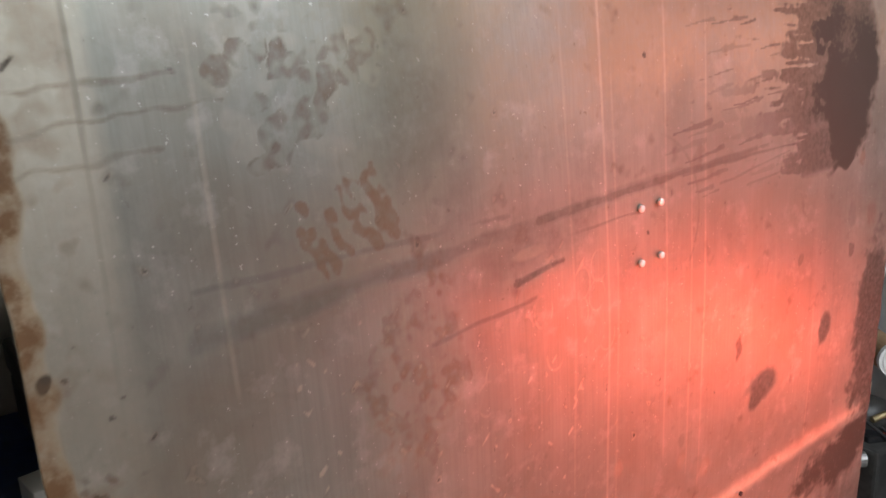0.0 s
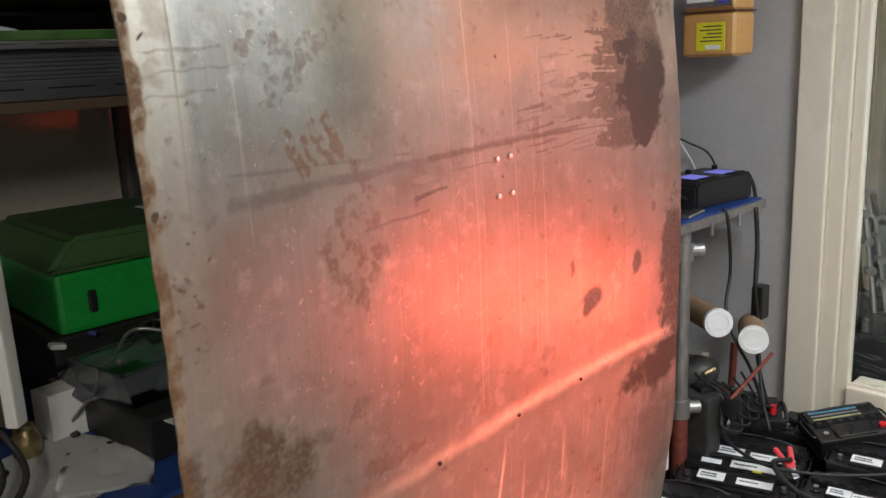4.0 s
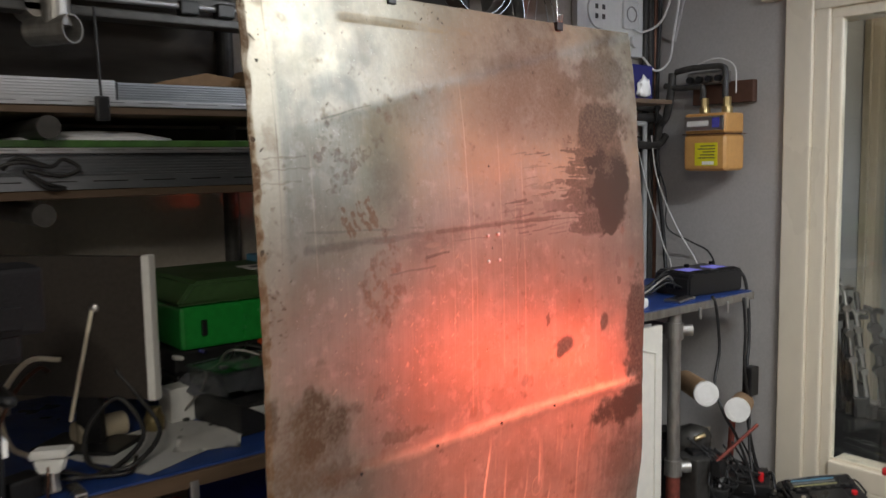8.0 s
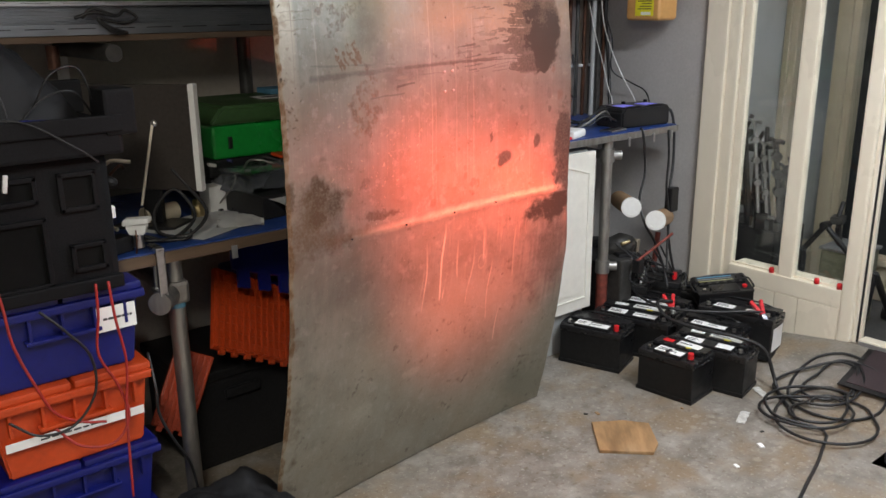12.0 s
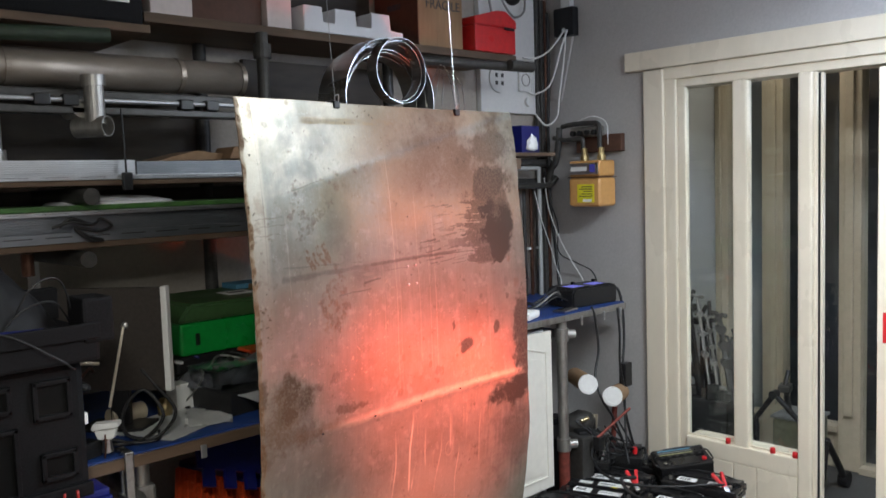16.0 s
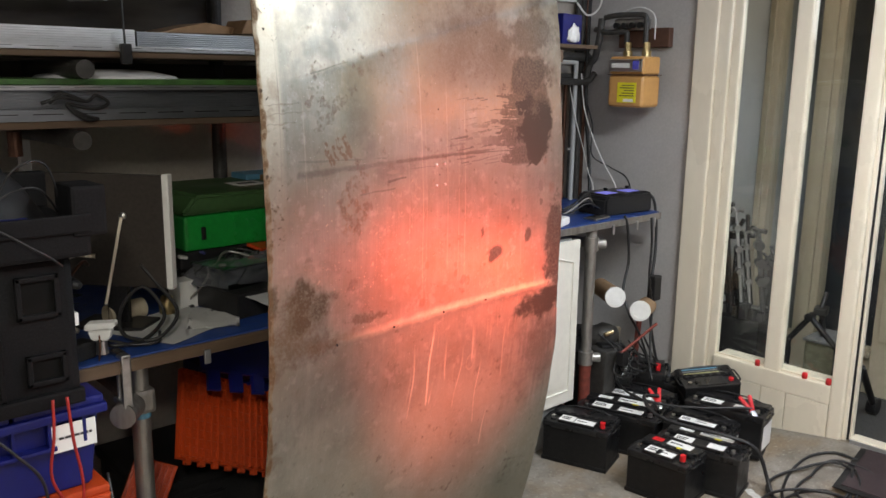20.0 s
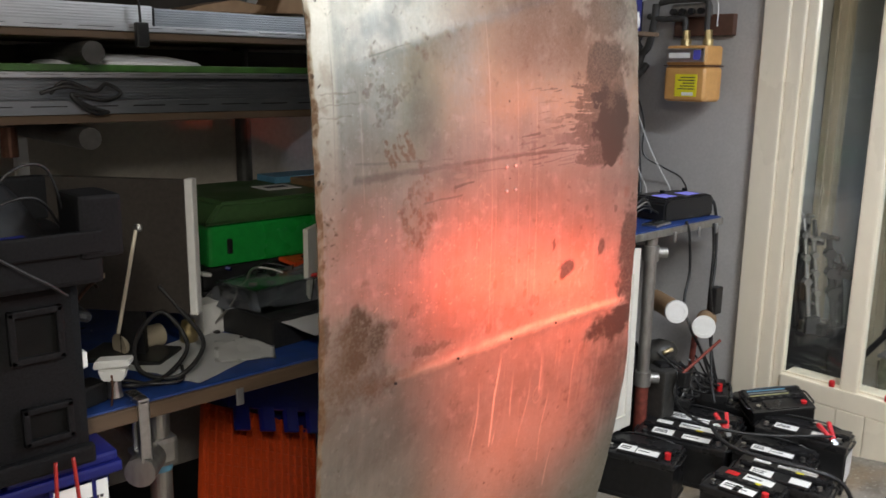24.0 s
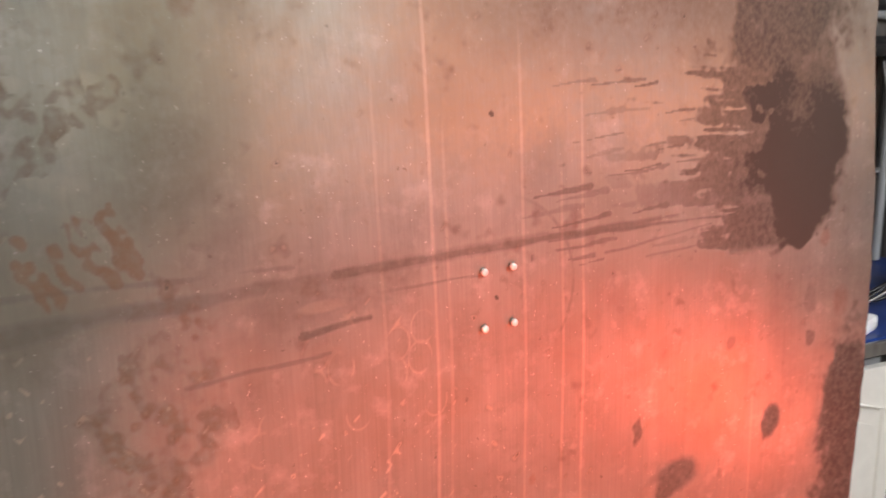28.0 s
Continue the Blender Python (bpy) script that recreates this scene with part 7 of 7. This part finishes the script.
for v in bm.verts:
    q = noise.noise(v.co * 2.2)
    v.co = Vector((v.co.x * 0.040, v.co.y * 0.012, max(-0.5, v.co.z) * 0.045)) * (1 + 0.5 * q)
moved(bm, Matrix.Translation((0.075, -0.008, 0.034)))
part("tissue", bm, M_PAPER, tis, "white crumpled tissue", True)

# white board with sockets and cables
fb = thing("socket_board", "white painted board with sockets and a round cover", "socket board", pose(2.49, 2.065, 1.965))
part("panel", box(0, 0.43, 0, 0.032, 0, 0.275, 0.004), M_WHITE, fb)
part("panel", box(0, 0.43, 0, 0.032, 0.282, 0.64, 0.004), M_WHITE, fb)
rc = part("round_cover", tube((0.13, 0.0, 0.175), (0.13, -0.010, 0.175), 0.072, n=32), M_WHITE, fb)
for dx in (-0.022, 0.022):
    for dz in (-0.02, 0.02):
        part("screw_hole", box(0.13 + dx - 0.009, 0.13 + dx + 0.009, -0.0115, -0.010, 0.172 + dz - 0.010, 0.172 + dz + 0.010), M_TUBE_DARK, rc)
sk = part("socket", box(0.285, 0.385, -0.012, 0.0, 0.115, 0.235, 0.012), M_WHITE, fb)
part("socket_ring", moved(tube((0, 0, 0), (0, 0, 0.003), 0.034, n=24, hollow=0.005), Matrix.Translation((0.335, -0.012, 0.178)) @ pose(0, 0, 0, 90, 0, 0)), M_TUBE, sk)
part("gland", tube((0.36, 0.0, 0.065), (0.36, -0.018, 0.065), 0.026, n=20), M_WHITE, fb)
cable("grey_loop", [(2.60, 2.045, 2.64), (2.64, 2.03, 2.52), (2.72, 2.03, 2.46), (2.80, 2.03, 2.50), (2.82, 2.045, 2.62)], 0.006, M_TUBE, "grey cable looping on the white board", group="board cables")
cable("grey_loop", [(2.52, 2.045, 2.64), (2.55, 2.03, 2.45), (2.58, 2.03, 2.36), (2.60, 2.045, 2.30)], 0.006, M_TUBE, "grey cable looping on the white board", group="board cables")
solid("cable_trunking", moved(prism([(1.995, 2.41), (1.885, 2.37), (1.975, 2.03), (2.045, 2.06)], 0, 0.016, bevel=0.002), Matrix.Translation((3.038, 0, 0)) @ pose(0, 0, 0, 0, 0, 90)), M_WALL, "grey painted cable trunking slanting from the junction box", "trunking")
jb = thing("junction_box", "black junction box with white conduit on the wall", "junction box")
part("box_body", box(2.985, 3.038, 1.855, 1.985, 2.37, 2.52, 0.008), M_BLACK, jb)
part("conduit", box(3.00, 3.038, 1.885, 1.945, 2.46, 2.615, 0.003), M_WHITE, jb, "white plastic conduit")
part("gland", tube((2.985, 1.90, 2.395), (2.965, 1.90, 2.395), 0.014), M_STEEL, jb)
cable("white_cable", [(2.97, 1.90, 2.395), (2.93, 1.93, 2.33), (2.90, 1.97, 2.28), (2.86, 2.02, 2.255), (2.80, 2.05, 2.26)], 0.005, M_WHITE, "white cable drooping from the junction box", group="white cables")
cable("white_cable", [(2.97, 1.89, 2.395), (2.95, 1.89, 2.25), (2.93, 1.91, 2.05), (2.94, 1.94, 1.94), (2.90, 1.98, 1.90), (2.86, 2.02, 1.96)], 0.005, M_WHITE, "white cable drooping from the junction box", group="white cables")
cable("white_cable", [(2.97, 1.88, 2.395), (2.94, 1.90, 2.30), (2.92, 1.96, 2.12), (2.88, 2.03, 2.07), (2.84, 2.05, 2.08)], 0.005, M_WHITE, "white cable drooping from the junction box", group="white cables")
cable("white_cable", [(2.86, 1.97, 1.62), (2.87, 1.95, 1.45), (2.89, 1.90, 1.30), (2.92, 1.85, 1.18), (2.95, 1.80, 1.08), (2.95, 1.78, 1.02)], 0.0028, M_WHITE, "white cable running down to the bench", group="white cables")
cable("white_cable", [(2.80, 1.99, 1.55), (2.83, 1.97, 1.40), (2.88, 1.95, 1.24), (2.86, 1.90, 1.14), (2.80, 1.82, 1.08), (2.74, 1.78, 1.02)], 0.0024, M_WHITE, "thin white cable running down to the bench", group="white cables")
cable("black_wall_lead", [(2.90, 1.97, 1.50), (2.93, 1.94, 1.36), (2.91, 1.92, 1.22), (2.96, 1.84, 1.16), (2.98, 1.76, 1.12), (2.94, 1.70, 1.06), (2.88, 1.70, 1.03)], 0.0036, M_RUBBER, "thin black lead looping behind the charger", group="wall leads")
cable("black_wall_lead", [(2.70, 2.00, 1.30), (2.68, 1.96, 1.16), (2.62, 1.90, 1.10), (2.52, 1.86, 1.12), (2.44, 1.84, 1.04), (2.40, 1.78, 1.00)], 0.0042, M_RUBBER, "black lead drooping over the bench", group="wall leads")
cable("black_mains_cable", [(2.95, 2.0, 2.5), (2.93, 1.98, 2.2), (2.94, 2.0, 1.9), (2.93, 1.99, 1.5), (2.95, 1.97, 1.2), (2.92, 1.93, 1.02)], 0.009, M_RUBBER, "black cable running down the corner")
hat = lathe([(0.075, 0.0), (0.072, 0.010), (0.045, 0.030), (0.03, 0.035)], 28)
solid("black_cap_fitting", moved(hat, pose(0, 0, 0, 90, 0, 0)), M_BLACK, "round black fitting high on the white board", "fitting", pose(2.74, 2.064, 2.60), smooth=True)

# more leads tangled below the side bench
for k in range(5):
    x0 = 2.50 + 0.06 * k
    cable("tangled_lead", [(x0, 1.52, 0.46 - 0.03 * k), (x0 + 0.05, 1.45, 0.38 - 0.02 * k), (x0 - 0.02, 1.41, 0.31), (x0 + 0.07, 1.39, 0.27), (x0 + 0.12, 1.43, 0.33 - 0.02 * k), (x0 + 0.06, 1.48, 0.40)], 0.0045, M_RUBBER, "black lead tangled in the heap under the bench", group="leads under the bench")


# ---- batteries and floor things ----
M_BATTERY = surface("black_battery_plastic", (0.009, 0.009, 0.0095), 0.42, vary=0.3, grain=60, broad=9, dirt=0.3, dirt_color=(0.022, 0.021, 0.020), bump=0.06, spec=0.3)
M_LID = surface("dusty_battery_lid", (0.013, 0.013, 0.014), 0.36, vary=0.3, grain=90, broad=9, dirt=0.45, dirt_color=(0.036, 0.034, 0.032), bump=0.08, spec=0.4)
def battery(m, L, W, H, seed, label, labels=1, red_side=1):
    """A lead battery: box with a foot ledge, stepped lid with wells and grips, cell plugs, posts and labels."""
    rnd = random.Random(seed)
    b = thing("car_battery", label, "battery", m, "car batteries")
    part("case", box(-L / 2, L / 2, -W / 2, W / 2, 0, H * 0.80, 0.005), M_BATTERY, b)
    part("foot_ledge", box(-L / 2 - 0.004, L / 2 + 0.004, -W / 2 - 0.004, W / 2 + 0.004, 0.0, H * 0.09, 0.003), M_BATTERY, b)
    part("lid", box(-L / 2 - 0.003, L / 2 + 0.003, -W / 2 - 0.003, W / 2 + 0.003, H * 0.79, H * 0.93, 0.006), M_LID, b)
    part("lid_step", box(-L / 2 + 0.060, L / 2 - 0.060, -W / 2 + 0.004, W / 2 - 0.004, H * 0.925, H, 0.005), M_LID, b)
    part("lid_step", box(-L / 2 + 0.006, L / 2 - 0.006, W * 0.10, W / 2 - 0.004, H * 0.925, H * 0.992, 0.005), M_LID, b)
    part("vent_bar", box(-L / 2 + 0.018, L / 2 - 0.018, -0.014, 0.014, H * 0.93, H * 1.012, 0.004), M_CASE, b)
    for k in range(6):
        x = -L * 0.36 + k * L * 0.144
        part("cell_plug", tube((x, W * 0.03, H * 0.995), (x, W * 0.03, H * 1.018), 0.009, n=10), M_LID, b)
    for s in (-1, 1):
        part("end_grip", sweep([(s * (L / 2 + 0.002), -W * 0.30, H * 0.84), (s * (L / 2 + 0.013), -W * 0.22, H * 0.87), (s * (L / 2 + 0.013), W * 0.22, H * 0.87), (s * (L / 2 + 0.002), W * 0.30, H * 0.84)], 0.004, n=6, steps=3), M_LID, b)
        x = s * (L / 2 - 0.032)
        post = part("terminal", tube((x, -W / 2 + 0.035, H * 0.92), (x, -W / 2 + 0.035, H * 1.02), 0.009, n=14), M_STEEL, b)
        part("terminal_collar", tube((x, -W / 2 + 0.035, H * 0.92), (x, -W / 2 + 0.035, H * 0.955), 0.016, n=14), M_LID, post)
        if s == red_side:
            part("red_cap", tube((x, -W / 2 + 0.035, H * 0.95), (x, -W / 2 + 0.035, H * 1.08), 0.0115, n=14), M_REDPLASTIC, post, "red terminal cap")
    top = H * 1.0006
    if labels:
        near, wide = L / 2 - 0.064, L * rnd.uniform(0.22, 0.27)
        lab = part("top_label", box(-near, wide - near, -W * 0.45, -W * 0.14, top, top + 0.0008), M_PAPER, b, "white top label")
        part("label_print", moved(bars(2, 0.008 - near, wide * 0.7 - near, 0, W * 0.18, 0, seed=seed), Matrix.Translation((0, -W * 0.38, top + 0.0008)) @ pose(0, 0, 0, -90, 0, 0)), M_PRINT, lab)
        if seed % 3:
            lab = part("top_label", box(near - L * 0.30, near, -W * 0.45, -W * 0.20, top, top + 0.0008), M_PAPER, b, "long white top label")
            part("label_print", moved(bars(1, near - L * 0.28, near - L * 0.12, 0, W * 0.07, 0, seed=seed + 20), Matrix.Translation((0, -W * 0.35, top + 0.0008)) @ pose(0, 0, 0, -90, 0, 0)), M_PRINT, lab)
        else:
            part("top_label", box(near - L * 0.20, near, -W * 0.44, -W * 0.16, top, top + 0.0008), M_PAPER, b, "square white top label")
    if labels > 1:
        lab = part("top_label", box(-L * 0.08, L * 0.33, W * 0.16, W * 0.43, top, top + 0.0008), M_PAPER, b, "long white top label")
        part("label_print", moved(bars(1, -L * 0.05, L * 0.16, 0, W * 0.10, 0, seed=seed + 40), Matrix.Translation((0, W * 0.25, top + 0.0008)) @ pose(0, 0, 0, -90, 0, 0)), M_PRINT, lab)
        part("stripe_label", box(-L * 0.34, -L * 0.16, W * 0.18, W * 0.36, top, top + 0.0008), M_REDPLASTIC if seed == 2 else M_PAPER, b, "red top label" if seed == 2 else "short white top label")
        part("sticker", box(L * 0.12, L * 0.20, W * 0.09, W * 0.17, top, top + 0.0009), M_YELLOW, b, "yellow sticker")
    part("carry_strap", sweep([(-L / 2 + 0.02, W * 0.42, H * 0.95), (-L * 0.2, W * 0.43, H * 1.05), (L * 0.2, W * 0.43, H * 1.04), (L / 2 - 0.02, W * 0.42, H * 0.95)], 0.0035, n=6, steps=4), M_RUBBER, b)
    return b


def end_label(b, L, W, H, x):
    part("end_label", box(x - 0.0035 if x < 0 else x + 0.0025, x - 0.0025 if x < 0 else x + 0.0035, -W * 0.38, W * 0.38, H * 0.18, H * 0.70), M_PAPER, b, "pale end label")


B1 = "black car battery with white labels standing on the floor"
battery(pose(2.205, 1.365, 0, 0, 0, -72), 0.28, 0.175, 0.19, 1, "black car battery with a red cap standing on the floor", 1, 1)
battery(pose(2.215, 0.955, 0, 0, 0, -84), 0.245, 0.175, 0.19, 2, "black car battery with a red label standing on the floor", 2, 1)
bb = battery(pose(2.398, 0.905, 0, 0, 0, -78), 0.33, 0.165, 0.19, 3, B1, 2, 0)
c1 = battery(pose(2.445, 1.335, 0, 0, 0, -72), 0.35, 0.172, 0.19, 4, B1, 2, 0)
battery(pose(2.630, 1.375, 0, 0, 0, -74), 0.33, 0.172, 0.19, 5, B1, 1, 0)
e1 = battery(pose(2.745, 0.990, 0.030, -3, 0, -78), 0.33, 0.175, 0.20, 6, "black car battery with a pale end label and red clamp", 1, 0)
end_label(e1, 0.33, 0.175, 0.20, 0.165)
e2 = battery(pose(2.575, 1.020, 0, 0, 0, -78), 0.28, 0.150, 0.19, 7, B1, 1, 0)
end_label(e2, 0.28, 0.150, 0.19, 0.14)
battery(pose(2.900, 1.240, 0.010, 0, 0, -80), 0.30, 0.170, 0.20, 8, "black car battery near the wall", 0, 1)
top = battery(pose(2.865, 1.165, 0.202, 9, -6, -42), 0.25, 0.170, 0.075, 9, "black battery with a yellow striped label lying on others", 0, 1)
M_FOIL = surface("dull_yellow_label", (0.36, 0.34, 0.16), 0.4, vary=0.3, grain=60, dirt=0.4, bump=0)
for k, mt_ in enumerate((M_FOIL, M_TUBLID, M_TAPEBLUE)):
    part("stripe_label", box(-0.10, 0.06, 0.02 + 0.018 * k, 0.028 + 0.018 * k, 0.0758, 0.0766 + 0.0002 * k), mt_, top, "coloured stripe label")
battery(pose(2.800, 1.500, 0.0, 0, 0, -60), 0.26, 0.17, 0.26, 10, "tall black battery near the wall", 0, 1)
battery(pose(2.655, 1.575, 0.0, 0, 0, -60), 0.24, 0.16, 0.25, 11, "tall black battery behind the others", 0, 1)


def croc(m, label="red crocodile clamp gripping a battery terminal"):
    c = thing("crocodile_clamp", label, "clamp", m, "crocodile clamps")
    part("handle", prism([(-0.006, 0), (0.010, 0), (0.030, 0.075), (0.016, 0.080)], -0.008, 0.008, bevel=0.003), M_REDPLASTIC, c)
    part("handle", prism([(0.006, 0), (-0.010, 0), (-0.030, 0.070), (-0.016, 0.076)], -0.008, 0.008, bevel=0.003), M_REDPLASTIC, c)
    part("jaw", box(-0.010, 0.010, -0.006, 0.006, -0.030, 0.004, 0.003), M_STEEL, c)


croc(pose(2.510, 1.190, 0.222, 52, 8, 140))
croc(pose(2.715, 0.865, 0.230, 50, 10, 150))
cable("charging_lead", [(2.52, 1.20, 0.25), (2.44, 1.22, 0.26), (2.38, 1.12, 0.23), (2.40, 0.98, 0.215), (2.45, 0.82, 0.21), (2.50, 0.73, 0.17), (2.51, 0.68, 0.06), (2.47, 0.63, 0.012), (2.40, 0.55, 0.01), (2.30, 0.46, 0.01)], 0.008, M_RUBBER, "black charging lead running over the batteries")
cable("charging_lead", [(2.72, 0.87, 0.24), (2.66, 0.92, 0.245), (2.58, 1.02, 0.235), (2.50, 1.15, 0.23), (2.46, 1.28, 0.24), (2.52, 1.42, 0.26), (2.60, 1.47, 0.34)], 0.006, M_RUBBER, "black charging lead running over the batteries")

# coiled black cable on the floor
coil = bmesh.new()
pts = []
rnd = random.Random(7)
centres = ((2.68, 0.545), (2.45, 0.475))
z = 0.009
for ring, (cx, cy) in enumerate(centres):
    for k in range(3 * 14 + 7 * ring):
        q = 2 * math.pi * k / 14
        turns = k // 14
        r = 0.215 - 0.050 * ((turns * 2) % 3) + 0.022 * math.sin(2 * q + 1.7 * turns) + 0.010 * math.sin(3 * q + turns)
        pts.append((cx + r * 1.05 * math.cos(q) + 0.030 * math.sin(2.1 * turns), cy + r * 0.86 * math.sin(q) - 0.028 * math.cos(1.7 * turns), 0.009 + 0.006 * turns + (0.012 if ring else 0.0) * abs(math.sin(q / 2))))
pts += [(2.35, 0.40, 0.012), (2.22, 0.34, 0.009), (2.10, 0.30, 0.009), (1.95, 0.26, 0.009), (1.75, 0.20, 0.009)]
pts = [(x - 0.03, y - 0.03, z + rise(x - 0.03, y - 0.03)) for x, y, z in pts]
cable("coiled_cable", pts, 0.0058, M_RUBBER, "black cable coiled on the concrete floor", steps=3)
mat = thing("door_mat", "dark brown ribbed door mat before the threshold", "door mat", pose(2.915, 0.36, rise(2.915, 0.36) + 0.006, 0, -11.5, 3))
part("mat_face", box(-0.225, 0.060, -0.75, 0.12, 0.0, 0.009, 0.003), M_MAT, mat)
part("edging", box(-0.250, -0.225, -0.75, 0.12, 0.0, 0.006, 0.002), M_BLACK, mat)
part("edging", box(-0.250, 0.060, 0.12, 0.145, 0.0, 0.006, 0.002), M_BLACK, mat)
ply = [(-0.105, -0.115), (0.085, -0.125), (0.115, -0.06), (0.11, 0.095), (0.02, 0.115), (-0.105, 0.10)]
bm = prism([(x, y) for x, y in ply], -0.006, 0.006, bevel=0.0015)
moved(bm, pose(0, 0, 0.006, -90, 0, 0))
solid("plywood_offcut", bm, M_PLANK, "small stained plywood offcut lying on the floor", "plywood", pose(1.735, 0.835, 0.0, 0, 0, -42))
M_TAG = surface("trodden_paper", (0.50, 0.49, 0.46), 0.85, vary=0.2, grain=60, broad=20, dirt=0.5, dirt_color=(0.26, 0.24, 0.21), bump=0.2)
for k, (x, y, r) in enumerate(((2.205, 0.632, 20), (2.455, 0.70, 60))):
    bm = bmesh.new()
    grid = [[bm.verts.new(((i / 6 - 0.5) * 0.108 * (1 - 0.05 * (j % 2)), (j / 3 - 0.5) * 0.034 + 0.003 * math.sin(3 * i + k), 0.001 + 0.006 * abs(noise.noise((i * 0.7 + 5 * k, j * 0.9, 2.5))))) for i in range(7)] for j in range(4)]
    for j in range(3):
        for i in range(6):
            bm.faces.new((grid[j][i], grid[j][i + 1], grid[j + 1][i + 1], grid[j + 1][i]))
    base = bmesh.ops.extrude_face_region(bm, geom=list(bm.faces))
    bmesh.ops.translate(bm, vec=(0, 0, 0.0012), verts=[v for v in base["geom"] if isinstance(v, bmesh.types.BMVert)])
    solid("paper_tag", bm, M_TAG, "small crumpled grey-white paper tag lying on the floor", "paper", pose(x, y, 0.0, 0, 0, r), group="paper tags")
rnd = random.Random(21)
for k in range(8):
    s = rnd.uniform(0.006, 0.016)
    solid("floor_crumb", box(-s, s, -s * 0.6, s * 0.6, 0, s * 0.4, s * 0.15), (M_CARD, M_TUBE_DARK, M_PAPER)[k % 3], "small scrap of debris on the concrete floor", "debris", pose(1.75 + rnd.random() * 0.5, 0.45 + rnd.random() * 0.6, 0.0005, 0, 0, rnd.uniform(0, 180)), "floor debris")

# ---- lamps ----
def bulb_lamp(m, label, lit):
    """An infrared reflector bulb in a black holder; its face looks along -z."""
    b = thing("infrared_bulb", label, "heat lamp", m, "infrared lamps")
    part("reflector", lathe([(0.060, 0.0), (0.061, 0.012), (0.052, 0.045), (0.032, 0.085), (0.022, 0.105)], 32), M_STEEL, b, "silvered bulb neck", True)
    part("red_face", lathe([(0.004, -0.024), (0.030, -0.020), (0.052, -0.008), (0.060, 0.002)], 32), glowing("lit_red_glass", (1.0, 0.10, 0.05), 6.0) if lit else M_REDPLASTIC, b, "red glass face", True)
    part("holder", tube((0, 0, 0.10), (0, 0, 0.165), 0.024), M_BLACK, b)
    return b


for spot_at, aim, colour in ((IRLAMP, GLOW, "red"), (IRLAMP_LOW, GLOW_LOW, "orange")):
    LOW = look(spot_at, aim)
    bulb_lamp(LOW @ Matrix.Translation((0, 0, 0.03)), "lit %s infrared bulb on a low stand" % colour, True)
    st = thing("lamp_stand", "black tripod stand under the %s heat lamp" % colour, "lamp stand")
    back = LOW @ Vector((0, 0, 0.18))
    part("post", tube((back.x, back.y, 0.0), tuple(back), 0.012), M_BLACK, st)
    for q in (0, 120, 240):
        part("leg", tube((back.x, back.y, 0.16), (back.x + 0.20 * math.cos(radians(q)), back.y + 0.20 * math.sin(radians(q)), 0.006), 0.008), M_BLACK, st)
HANG = Vector((-0.365, 0.350, 1.520))
hung = bulb_lamp(Matrix.Translation(HANG) @ pose(0, 0, 0, 12, -8, 0), "unlit red infrared bulb hanging from the ceiling", False)
part("flex", moved(sweep([tuple(HANG + Vector((0.02, 0.03, 0.15))), tuple(HANG + Vector((0.02, 0.05, 0.45))), (HANG.x, HANG.y + 0.05, ZC)], 0.004), (Matrix.Translation(HANG) @ pose(0, 0, 0, 12, -8, 0)).inverted()), M_RUBBER, hung, "black hanging flex")
cloth_heap("tool_bag", 0.40, 0.36, 0.24, M_NYLON, "soft black bag lying on the floor by the lamp", "bag", pose(2.44, -0.02, 0.0), 23)


def batten(x, y, z, warm):
    b = thing("ceiling_batten", "white ceiling light batten with a long diffuser", "ceiling light", pose(x, y, z), "ceiling lights")
    part("body", box(-0.06, 0.06, -0.60, 0.60, 0.0, ZC - z, 0.006), M_WHITE, b)
    part("diffuser", box(-0.055, 0.055, -0.595, 0.595, -0.06, -0.001, 0.02), glowing("batten_warm" if warm else "batten_cool", (0.97, 1.0, 0.95) if warm else (0.84, 0.93, 1.0), 16.0 if warm else 24.0), b, "glowing diffuser")


batten(*BATTEN_A, False)
batten(*BATTEN_B, True)
pendant = thing("pendant_bulb", "cool white bare bulb hanging by the door", "light bulb", pose(*BULB))
part("globe", lathe([(0.001, -0.050), (0.030, -0.040), (0.044, -0.008), (0.036, 0.022), (0.020, 0.045)], 24), glass("frosted_bulb", (0.95, 0.97, 1.0), 0.5), pendant, "frosted glass globe", True).visible_shadow = False
part("holder", tube((0, 0, 0.045), (0, 0, 0.095), 0.018), M_BLACK, pendant)
part("flex", tube((0, 0, 0.09), (0, 0, ZC - BULB[2]), 0.004), M_RUBBER, pendant)
